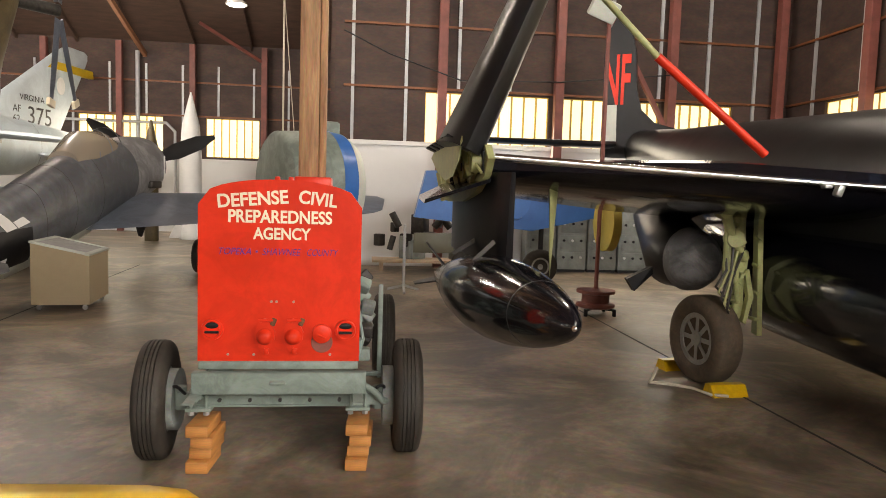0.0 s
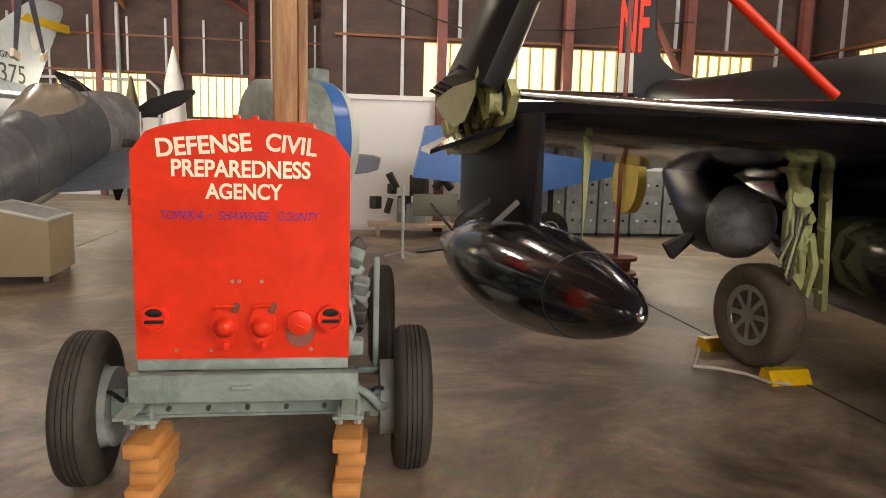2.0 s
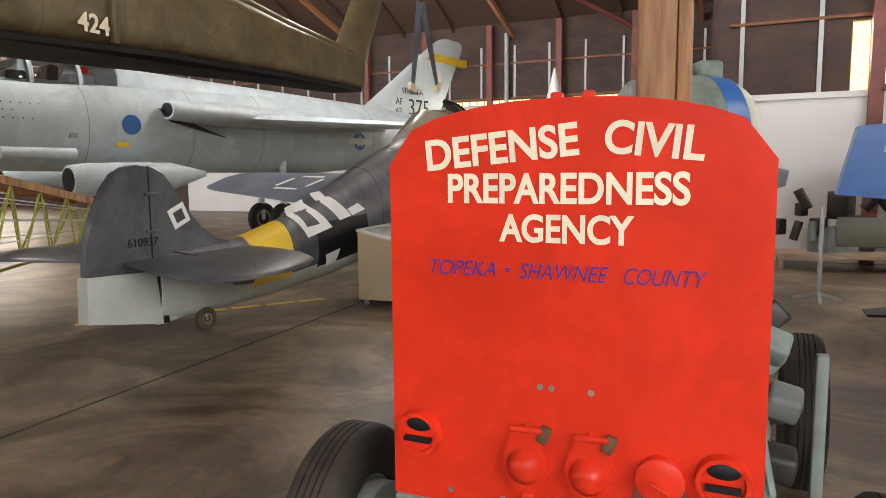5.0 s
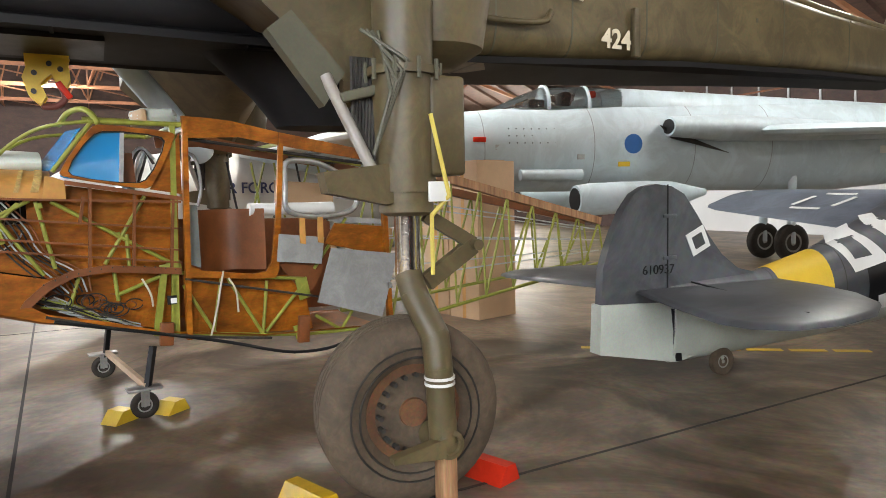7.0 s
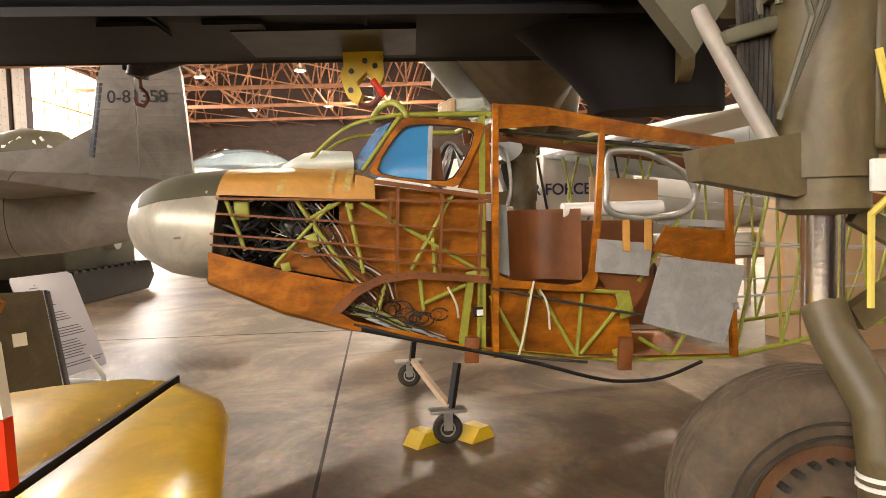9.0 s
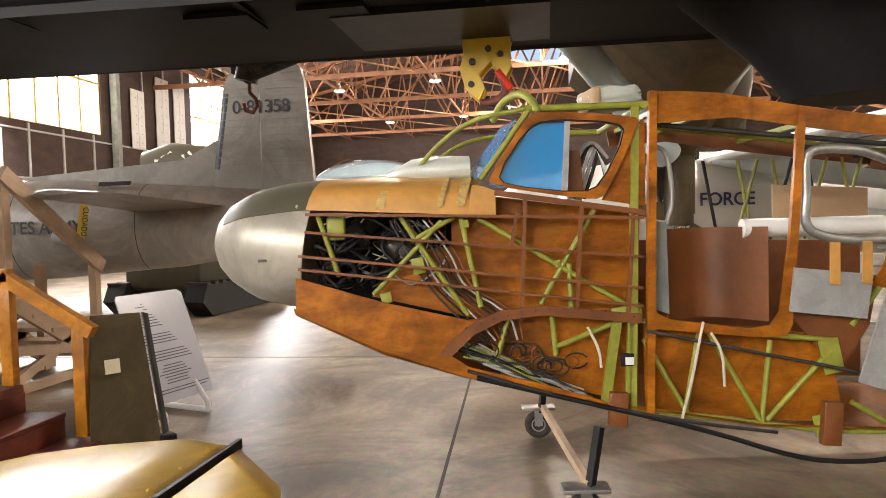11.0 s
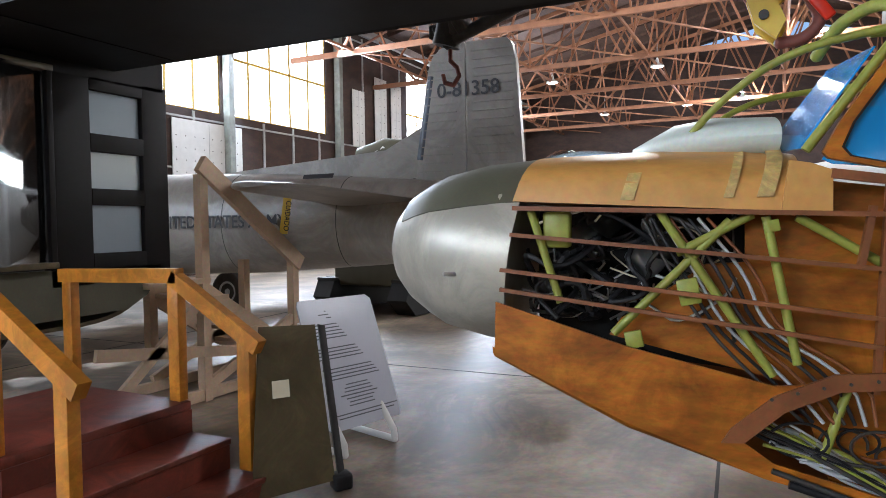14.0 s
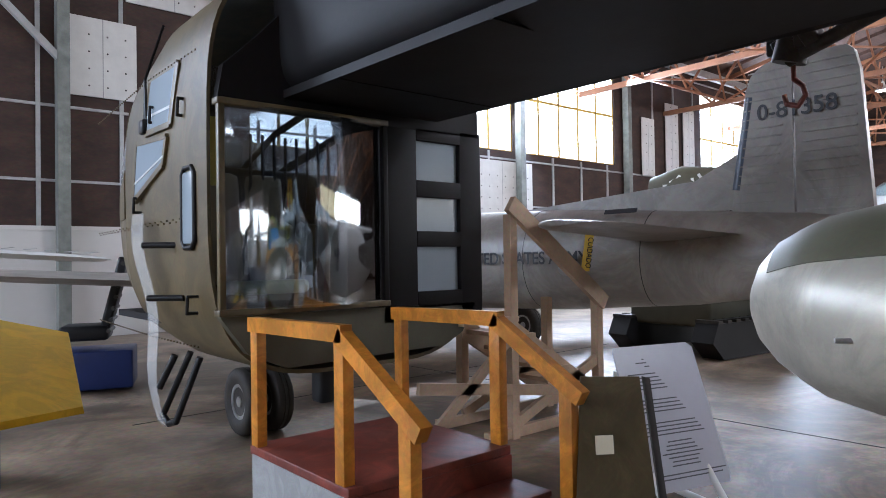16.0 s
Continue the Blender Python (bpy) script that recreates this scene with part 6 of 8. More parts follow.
part("windscreen", bmplate([(0.5, -6.72, 1.9), (-0.5, -6.72, 1.9), (-0.45, -6.45, 3.1), (0.45, -6.45, 3.1)], 0.02, (0, 1, 0.2)), CLEAR, HE)
for pts, nm in (([(1.25, -4.5, 2.76), (1.25, -3.9, 2.75), (1.225, -3.79, 3.2), (1.225, -4.4, 3.2)], "upper_window"), ([(1.24, -4.86, 2.23), (1.25, -4.07, 2.46), (1.25, -3.98, 2.67), (1.25, -4.72, 2.71)], "lower_window")):
    w = part(nm, bmplate(pts, 0.03, (1, 0, 0)), FROST, HE, "hazy pale side window")
    for a, b in zip(pts, pts[1:] + pts[:1]):
        part("frame_edge", bmbeam(a, b, 0.035, 0.045), OLIVE, w)
    a, b = [(Vector(pts[i]) * 0.7 + Vector(pts[j]) * 0.3) for i, j in ((0, 3), (1, 2))]
    part("slide_bar", bmbeam(a, b, 0.036, 0.02), GALV, w)
dw = part("door_window", bmbox((1.252, -3.54, 2.09), (0.02, 0.22, 0.52), (0, 0, 0), 0.008), FROST, HE)
part("frame_edge", bmtube([(1.256, -3.54 + a, 2.09 + b) for a, b in ((-0.07, -0.29), (0.07, -0.29), (0.12, -0.24), (0.12, 0.24), (0.07, 0.29), (-0.07, 0.29), (-0.12, 0.24), (-0.12, -0.24), (-0.07, -0.29))], 0.018, 8), BLACKPAINT, dw)
bm = bmesh.new()
for k, (y, z) in enumerate(((-3.66, 2.9), (-4.75, 2.25), (-4.3, 2.95), (-3.5, 1.45))):
    tube(bm, [(1.2, y, z), (1.28, y, z), (1.28, y - 0.02, z - 0.12), (1.2, y - 0.02, z - 0.12)], 0.012, 6)
rod(bm, (1.2, -3.85, 1.83), (1.42, -4.05, 1.83), 0.024)
rod(bm, (1.2, -3.8, 1.43), (1.4, -4.0, 1.43), 0.024)
part("step_fitting", bm, BLACKPAINT, HE)
bm = bmesh.new()
n = 12
loft(bm, [[(1.3 + 0.03 * math.sin(i * 0.8) + d, -4.72 + 0.05 * i + a, 2.1 - 0.135 * i) for a, d in ((0, 0), (0.42 - 0.012 * i, 0.03), (0.42 - 0.012 * i, 0.036), (0, 0.006))] for i in range(n + 1)])
part("plastic_sheet", bm, SHEET, HE, "hanging clear plastic sheet")
part("step_loop", bmtube([(1.1, -3.75, 0.98), (1.25, -3.85, 0.5), (1.25, -4.0, 0.46), (1.25, -4.15, 0.5), (1.1, -3.95, 1.0)], 0.025), BLACKPAINT, HE)
bm = bmesh.new()
for k in range(2):
    tube(bm, [(1.1, -4.5, 3.7), (1.27, -4.45, 3.2), (1.26, -4.5 + 0.04 * k, 2.85)], 0.012, 6)
part("cable", bm, BLACKPAINT, HE)
part("antenna_box", bmbox((1.26, -4.5, 2.82), (0.08, 0.12, 0.12), bevel=0.02), BLACKPAINT, HE)
for s in (-0.14, 0.14):
    wheel_parts(HE, 0.33, 0.2, STEEL, RUBBER, 0.5, (s + 0.05, -5.0, 0.33))
part("nose_gear_leg", bmrod((0.05, -5.0, 0.35), (0.05, -5.0, 1.0), 0.08), BLACKPAINT, HE)
bm = bmesh.new()
rod(bm, (1.0, -4.6, 0.9), (1.1, -4.7, 0.62), 0.03)
box(bm, (0.25, -3.4, 0.72), (0.14, 0.16, 0.3), bevel=0.03)
part("belly_fitting", bm, BLACKPAINT, HE)
bm = bmesh.new()
for k in range(46):
    y = -3.4 - 0.07 * k
    for z in (1.1, 2.0 + 0.02 * (k % 2), 3.2):
        box(bm, (1.246 - max(0, (-4.4 - y)) * 0.06, y, z), (0.01, 0.012, 0.012))
part("rivets", bm, OLIVE, HE)
# winch arm with small hook under the belly
part("winch", bmrod((-1.3, -0.3, 3.3), (-1.3, -0.42, 2.86), 0.1), DARKSTEEL, HE, "oily winch drum housing")
part("winch_arm", bmtube([(-1.3, -0.42, 2.88), (-1.1, 0.2, 3.0), (-0.7, 0.8, 3.1)], 0.045), DARKSTEEL, HE)
for k in range(6):
    part("winch_fitting", bmbox((-1.35 + 0.03 * k, -0.5 + 0.05 * k, 2.98), (0.1, 0.12, 0.1), (20 * k, 10 * k, 0), 0.015), DARKSTEEL, HE)


def hook(bm, c, s):
    pts = [(0, 0, 0.28), (0, 0, 0.1), (0, 0.07, 0.03), (0, 0.09, -0.05), (0, 0.03, -0.13), (0, -0.06, -0.1), (0, -0.08, -0.02)]
    tube(bm, [Vector(c) + Vector(p) * s for p in pts], 0.022 * s, 8)


bm = bmesh.new()
hook(bm, (-1.37, -0.42, 2.7), 0.75)
part("winch_hook", bm, REDSTEEL, HE, "dark red cargo hook")
# yellow cargo hook block: two cheek plates with a curved hook between
outline = [(-0.1, 0.3), (-0.16, 0.2), (-0.15, 0.02), (-0.18, -0.06), (-0.14, -0.2), (-0.05, -0.28), (-0.01, -0.2), (-0.05, -0.1), (0.03, -0.02), (0.12, -0.16), (0.17, -0.06), (0.16, 0.1), (0.19, 0.2), (0.12, 0.3)]
hk = part("hook_block", bmplate([(-0.38, 1.72 + a, 2.7 + b) for a, b in outline], 0.035, (1, 0, 0)), YELLOWBAND, HE, "chipped yellow cargo hook block")
part("cheek_plate", bmplate([(-0.54, 1.72 + a, 2.7 + b) for a, b in outline], 0.035, (1, 0, 0)), YELLOWBAND, hk)
part("hook_core", bmbox((-0.46, 1.72, 2.86), (0.13, 0.2, 0.22), bevel=0.02), YELLOWBAND, hk)
part("hook_shackle", bmtube([(-0.46, 1.66, 3.1), (-0.46, 1.66, 2.95), (-0.46, 1.78, 2.95), (-0.46, 1.78, 3.1)], 0.03), DARKSTEEL, hk)
for a, b in ((-0.06, 0.22), (0.09, 0.2), (0.02, 0.06), (-0.09, -0.02), (-0.1, -0.17), (0.1, 0.02)):
    part("bolt", bmrod((-0.365, 1.72 + a, 2.7 + b), (-0.345, 1.72 + a, 2.7 + b), 0.022, seg=10), DARKSTEEL, hk)
part("load_beam", bmtube(eased([(-0.46, 1.8, 2.62), (-0.46, 1.86, 2.5), (-0.46, 1.78, 2.42), (-0.46, 1.68, 2.42)]), 0.028), REDSTEEL, hk)
part("red_flag", bmbox((-0.37, 1.84, 2.55), (0.03, 0.05, 0.16), (35, 0, 0), 0.01), RED, hk)
part("suspension_arm", hull([(4.0, 0.3, 2.6, 0.15, 0.2), (4.1, 0.3, 2.6, 0.15, 0.2)], 12), OLIVE, HE)
bm = bmesh.new()
loft(bm, [[(0.0 + a * math.cos(t), y + c * math.sin(t), z) for t in [math.pi * i / 8 for i in range(16)]] for y, z, a, c in ((3.6, 2.9, 0.4, 0.75), (3.9, 2.5, 0.34, 0.6), (4.0, 2.25, 0.3, 0.5))])
part("tail_guard", bm, BELLY, HE)
part("guide_pole", bmrod((-0.9, 2.3, 2.95), (-1.6, 3.1, 2.1), 0.12), LIGHTGREY, HE)

# ---- plywood trainer fuselage under restoration ----
WF = thing("wooden_fuselage", "stripped varnished plywood trainer fuselage with exposed chromate tube frame", "aircraft", (-6.35, 0.72, 0), 8.26)
W = -1.1   # far side


def side(pts, x=0.0, t=0.014):
    return bmplate([(x, u, z) for u, z in pts], t, (1, 0, 0))


def ring_plate(outer, inner, x, t):
    """A flat frame between two outlines of equally many (u, z) points."""
    bm = bmesh.new()
    a, b = x + t / 2, x - t / 2
    loft(bm, [[(d, u, z) for u, z in pts] for pts, d in ((outer, a), (inner, a), (inner, b), (outer, b), (outer, a))], cap=False)
    bmesh.ops.remove_doubles(bm, verts=bm.verts, dist=0.0005)
    return bm


def rounded(pts, cut=0.18):
    """A closed outline with its corners cut twice."""
    pts = [Vector((*p, 0)) for p in pts]
    for k in (cut, 0.25):
        pts = [q for a, b in zip(pts, pts[1:] + pts[:1]) for q in (a.lerp(b, k), a.lerp(b, 1 - k))]
    return [(p.x, p.y) for p in pts]


NOSE = [(-0.57, 0.02, 0.02, 1.5), (-0.555, 0.1, 0.09, 1.5), (-0.52, 0.18, 0.165, 1.5), (-0.45, 0.28, 0.24, 1.5), (-0.36, 0.37, 0.295, 1.495), (-0.28, 0.43, 0.335, 1.49), (-0.1, 0.51, 0.375, 1.487), (0.03, 0.545, 0.388, 1.485)]
bm = hull([(u, W / 2, z, a, b) for u, a, b, z in NOSE] + [(0.09, W / 2, 1.49, 0.549, 0.388)], 48)
for v in bm.verts:
    if v.co.y > 0.05:
        v.co.y += 0.16 * (v.co.z - 1.55)
part("nose_cone", bm, SILVER, WF, "silver doped rounded nose cone")
bm = bmesh.new()
arc = [math.pi * (0.17 + 0.66 * i / 16) for i in range(17)]
loft(bm, [[(W / 2 + k * a * math.cos(t), u + 0.05 * (u > 0), z + 0.006 * (u > 0) + k * b * math.sin(t)) for k, ts in ((1.014, arc), (0.98, arc[::-1])) for t in ts] for u, a, b, z in NOSE[3:]])
for v in bm.verts:
    if v.co.y > 0.05:
        v.co.y += 0.16 * (v.co.z - 1.55)
part("anti_glare_panel", bm, OLIVEDARK, WF, "dark matt panel on the nose top")
part("nose_latch", bmbox((-0.075, -0.13, 1.42), (0.012, 0.12, 0.018), (0, 0, 25), 0.004), STEEL, WF)
# cowl top
bm = bmesh.new()
loft(bm, [[(W / 2 + 0.55 * math.cos(t), u + 0.3 * (zt - 1.66) * math.sin(t) ** 0.6, zb + (zt - zb) * math.sin(t) ** 0.6) for t in [math.pi * i / 18 for i in range(19)]] + [(W / 2 - 0.53, u, zb), (W / 2 + 0.53, u, zb)] for u, zb, zt in ((0.1, 1.69, 1.88), (0.45, 1.67, 1.89), (0.8, 1.65, 1.89), (1.0, 1.64, 1.86))])
part("cowl_top", bm, PLYLIGHT, WF, "pale taped plywood cowl top")
part("cowl_side", side([(0.98, 1.64), (1.125, 1.632), (1.125, 1.765), (1.06, 1.79), (1.0, 1.8)], 0.0, 0.016), PLYLIGHT, WF)
for u, w in ((0.47, 0.045), (0.8, 0.03), (0.9, 0.05)):
    bm = bmesh.new()
    loft(bm, [[(W / 2 + k * 0.55 * math.cos(t), q + 0.3 * 0.22 * math.sin(t) ** 0.6, 1.664 + k * 0.226 * math.sin(t) ** 0.6) for k, ts in ((1.006, (0.02, 0.12, 0.3, 0.6, 1.0, 1.4)), (0.995, (1.4, 1.0, 0.6, 0.3, 0.12, 0.02))) for t in ts] for q in (u, u + w)])
    part("tape", bm, TAPE, WF, "yellowed masking tape")
# skins
part("lower_skin", side([(0.035, 1.325), (0.03, 1.13), (0.5, 0.914), (0.93, 0.763), (1.35, 0.677), (1.69, 0.58), (1.69, 0.61), (1.35, 0.715), (0.96, 0.815), (0.83, 0.905), (0.96, 1.02), (1.1, 1.085), (0.96, 1.07), (0.5, 1.18)]), PLY, WF, "varnished plywood lower nose skin")
bm = bmesh.new()
half = [math.pi * i / 16 for i in range(17)]
loft(bm, [[(W / 2 + 0.55 * math.copysign(abs(math.cos(t)) ** 0.62, math.cos(t)), u, zs - k * (zs - zb) * math.sin(t) ** 0.75) for k, ts in ((1, half), (0.9, half[::-1])) for t in ts] for u, zs, zb in ((0.02, 1.16, 1.08), (0.5, 0.93, 0.85), (0.93, 0.785, 0.72), (1.35, 0.695, 0.64), (1.69, 0.6, 0.545), (2.14, 0.53, 0.49), (2.56, 0.46, 0.42), (3.8, 0.4, 0.36))])
part("bottom_skin", bm, PLY, WF, "rounded plywood belly skin")
part("inner_side", side([(0.43, 1.2), (0.47, 1.26), (0.62, 1.36), (0.76, 1.46), (0.885, 1.467), (0.885, 1.66), (1.12, 1.74), (1.93, 1.62), (1.9, 0.56), (1.35, 0.69), (1.15, 0.72), (1.05, 1.05)], -0.13), PLY, WF, "inner plywood side panel")
part("inner_side", side([(1.94, 0.54), (1.94, 1.04), (2.95, 0.92), (3.05, 0.43), (2.56, 0.46)], -0.11), PLY, WF, "inner plywood side panel")
# far side in the darker plywood, its shade put into the colour
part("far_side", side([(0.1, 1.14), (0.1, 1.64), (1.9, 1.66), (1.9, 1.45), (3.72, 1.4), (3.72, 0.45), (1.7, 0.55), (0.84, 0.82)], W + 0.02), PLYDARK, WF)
part("wheel_arch", side([(0.8, 0.875), (0.83, 0.925), (0.96, 1.04), (1.134, 1.118), (1.361, 1.14), (1.895, 1.08), (1.895, 1.03), (1.361, 1.088), (1.15, 1.065), (0.99, 0.99), (0.87, 0.88)], 0.012, 0.02), PLYDARK, WF, "curved plywood arch over the wheel bay")
for k in range(13):
    f = k / 12
    part("arch_screw", bmrod((0.02, 0.95 + 0.9 * f, 1.03 + 0.32 * f - 0.28 * f * f), (0.026, 0.95 + 0.9 * f, 1.03 + 0.32 * f - 0.28 * f * f), 0.006, seg=6), DARKSTEEL, WF)
for u0, z0, u1, z1, h in ((0.1, 1.665, 1.92, 1.6, 0.016), (0.09, 1.57, 1.91, 1.389, 0.014), (0.052, 1.442, 1.91, 1.22, 0.014), (0.05, 1.37, 1.91, 1.121, 0.014), (1.12, 1.755, 1.93, 1.625, 0.03)):
    part("stringer", bmbeam((0.0, u0, z0), (0.0, u1, z1), 0.02, h), PLYDARK, WF, "thin brown wooden stringer")
for u, z0, z1 in ((1.286, 1.735, 1.06), (1.588, 1.664, 1.098), (1.24, 1.65, 1.45), (1.865, 1.62, 1.08)):
    part("rib", bmbeam((-0.012, u, z0), (-0.012, u - 0.035, z1), 0.03, 0.02), PLYDARK, WF, "upright brown wooden rib")
tubes = [((1.03, 1.62), (1.88, 1.093)), ((1.663, 1.648), (1.361, 1.144)), ((0.939, 1.622), (1.035, 1.136)), ((0.831, 1.611), (0.45, 1.218)), ((0.604, 1.644), (0.963, 1.094)), ((0.159, 1.655), (0.265, 1.322)), ((0.66, 1.5), (0.9, 1.63)),
         ((1.753, 1.024), (1.428, 0.9)), ((1.52, 1.36), (1.53, 1.08)), ((1.42, 1.08), (1.44, 0.86)), ((1.18, 1.06), (1.1, 0.8)), ((1.92, 0.936), (2.154, 0.518)), ((2.227, 1.002), (2.14, 0.518)), ((2.268, 0.973), (2.557, 0.457)), ((2.608, 0.911), (2.557, 0.457)), ((2.937, 0.849), (2.585, 0.471)),
         ((1.9, 1.035), (2.27, 0.98)), ((2.27, 0.975), (2.96, 0.9)), ((3.05, 0.98), (3.38, 1.42)), ((3.05, 0.56), (3.3, 0.4)), ((3.3, 0.4), (3.42, 0.56)), ((1.69, 0.575), (2.15, 0.51)), ((2.15, 0.51), (2.56, 0.45)), ((2.56, 0.45), (2.96, 0.4)), ((2.96, 0.4), (3.82, 0.37))]
for a, b in tubes:
    part("frame_tube", bmrod((-0.04, *a), (-0.04, *b), 0.015, seg=10), ZINC, WF)
for a, b, w in (((1.775, 1.07), (1.695, 0.56), 0.05), ((1.885, 2.2), (1.846, 0.53), 0.042), ((1.845, 1.06), (1.82, 0.55), 0.03)):
    part("frame_post", bmbeam((-0.02, *a), (-0.02, *b), 0.03, w), ZINC, WF)
for u, z, w, h in ((0.955, 1.59, 0.05, 0.04), (0.7, 1.37, 0.07, 0.09), (1.46, 1.36, 0.035, 0.04), (1.83, 1.08, 0.16, 0.09), (2.935, 0.815, 0.11, 0.19), (2.9, 0.44, 0.12, 0.12), (0.52, 1.2, 0.06, 0.06)):
    part("gusset", bmbox((-0.032, u, z), (0.012, w, h), (12, 0, 0), 0.004), ZINC, WF)
part("valve_box", bmbox((-0.08, 0.25, 1.585), (0.06, 0.1, 0.13), bevel=0.01), ZINC, WF, "yellow-green equipment box")
rng = random.Random(4)
for mat, n, r in ((DARKSTEEL, 20, 0.01), (STEEL, 12, 0.007), (BLACKPAINT, 16, 0.016), (CREAM, 5, 0.005)):
    for k in range(n):
        u, z, x = rng.uniform(0.1, 0.75), rng.uniform(1.25, 1.64), rng.uniform(-0.5, -0.1)
        pts = [(x, u, z)]
        for j in range(4):
            u, z, x = min(0.85, max(0.12, u + rng.uniform(-0.14, 0.2))), min(1.66, max(1.26 - 0.1 * u, z + rng.uniform(-0.14, 0.14))), min(-0.06, x + rng.uniform(-0.08, 0.08))
            pts.append((x, u, z))
        part("cable", bmtube(eased(pts), r * rng.uniform(0.5, 1.0), 6), mat, WF)
# harness spilling out of the wheel bay
for k in range(34):
    f0 = rng.uniform(0.0, 0.35)
    d, e = rng.uniform(-0.01, 0.09), rng.uniform(0.4, 1.0)
    pts = [(-0.02 - 0.002 * k, 0.86 + 0.8 * f, 0.9 - 0.3 * f + d * (1 - f) + rng.uniform(-0.025, 0.03)) for f in [f0 + e * (1 - f0) * i / 5 for i in range(6)]]
    part("cable", bmtube(eased(pts), rng.uniform(0.004, 0.009), 6), (DARKSTEEL, GALV, BLACKPAINT, ZINC, STEEL)[k % 5], WF)
for k in range(14):
    u, c = rng.uniform(0.95, 1.6), rng.uniform(0.03, 0.075)
    z = 0.95 - 0.25 * (u - 0.9) + rng.uniform(-0.03, 0.05)
    s = rng.uniform(0, 6)
    pts = [(-0.015 - 0.006 * k, u + c * math.cos(0.7 * i + s) * 1.2, z + c * math.sin(0.7 * i + s) * 0.8) for i in range(9)]
    part("cable", bmtube(eased(pts, 1), 0.005, 6), (DARKSTEEL, RUBBER, BLACKPAINT, PLYDARK)[k % 4], WF)
for k in range(8):
    u0 = 0.55 + 0.03 * k
    part("cable", bmtube(eased([(-0.06, u0, 1.62), (-0.05, u0 + 0.1 + 0.01 * k, 1.42), (-0.05, u0 + 0.2, 1.25), (-0.04, u0 + 0.34 + 0.02 * k, 1.1), (-0.03, u0 + 0.5, 0.95)]), 0.006, 6), (DARKSTEEL, BLACKPAINT, GALV, PLYDARK)[k % 4], WF)
for k in range(9):
    part("accessory", bmbox((-0.34 - 0.08 * (k % 3), 0.17 + 0.075 * k, 1.36 + 0.09 * (k % 4)), (0.14, 0.1, 0.12), (15 * k, 10 * k, 20 * k), 0.025), (DARKSTEEL, BLACKPAINT, STEEL)[k % 3], WF)
# black sheet added inside the bay to give its depth shade
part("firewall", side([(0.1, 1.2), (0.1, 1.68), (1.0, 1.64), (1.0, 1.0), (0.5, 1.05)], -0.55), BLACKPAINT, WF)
# cockpit window
OUT = rounded([(1.065, 1.8), (1.325, 2.185), (1.92, 2.14), (1.7, 1.69)], 0.08)
INN = rounded([(1.1, 1.8), (1.335, 2.145), (1.86, 2.11), (1.67, 1.725)], 0.14)
part("window_frame", ring_plate(OUT, INN, 0.004, 0.03), PLY, WF, "rounded plywood cockpit window frame")
part("window_rubber", ring_plate(INN, rounded([(1.11, 1.803), (1.34, 2.136), (1.85, 2.102), (1.665, 1.733)], 0.14), 0.004, 0.02), BLACKPAINT, WF)
part("blue_window", side([(1.095, 1.8), (1.125, 1.785), (1.482, 1.745), (1.508, 2.135), (1.35, 2.145), (1.32, 2.12)], -0.012, 0.006), BLUEGLASS, WF, "blue protective-film cockpit side window")
part("window_divider", side([(1.482, 1.74), (1.51, 1.735), (1.535, 2.13), (1.508, 2.14)], -0.004, 0.02), GREYBOARD, WF)
part("blue_window", bmplate([(-0.05, 1.04, 1.84), (-0.05, 1.25, 2.15), (-0.45, 1.2, 2.16), (-0.5, 0.98, 1.86)], 0.006, (0, 1, -0.5)), BLUEGLASS, WF)
part("corner_panel", side([(1.7, 1.7), (1.935, 2.14), (1.935, 1.66)], -0.02), PLY, WF)
part("seat", bmbox((-0.55, 1.62, 1.72), (0.4, 0.1, 0.4), (-10, 0, 0), 0.05), STEEL, WF)
part("bulkhead", side([(1.53, 1.75), (1.545, 1.98), (1.6, 1.98), (1.62, 1.75)], -0.1), PLYDARK, WF)
for k in range(5):
    part("control_rod", bmtube(eased([(-0.2 - 0.05 * k, 1.56 + 0.03 * k, 1.72), (-0.2 - 0.05 * k, 1.6 + 0.04 * k, 1.95), (-0.25 - 0.05 * k, 1.7 + 0.02 * k, 2.06), (-0.3, 1.8, 1.95 - 0.04 * k)]), 0.012, 6), (GALV, DARKSTEEL, WHITE)[k % 3], WF)
for pts, r in (([(-0.02, 1.3, 2.2), (-0.06, 1.012, 2.16), (-0.16, 0.82, 2.04), (-0.24, 0.68, 1.885)], 0.014), ([(W, 1.3, 2.2), (W + 0.06, 1.012, 2.16), (W + 0.16, 0.82, 2.04), (W + 0.24, 0.68, 1.885)], 0.014),
               ([(-0.02, 1.05, 1.83), (-0.02, 1.33, 2.21)], 0.016), ([(-0.02, 1.3, 2.2), (-0.02, 1.97, 2.205)], 0.02), ([(-0.3, 1.3, 2.25), (-0.3, 1.95, 2.24)], 0.016), ([(W, 1.3, 2.2), (W, 1.95, 2.2)], 0.02),
               ([(0, 1.36, 2.19), (-0.04, 1.33, 2.26), (-0.14, 1.28, 2.31), (-0.3, 1.2, 2.29), (-0.4, 1.15, 2.2)], 0.022), ([(0, 1.93, 2.2), (W, 1.93, 2.2)], 0.02)):
    part("windscreen_tube", bmtube(eased(pts) if len(pts) > 2 else pts, r, 8), ZINC, WF, "chromate windscreen and roof tube")
bm = bmesh.new()
box(bm, (0, 0, 0), (0.3, 0.3, 0.13), (4, 3, 0), 0.05)
bmesh.ops.subdivide_edges(bm, edges=bm.edges, cuts=2, use_grid_fill=True)
rw = random.Random(2)
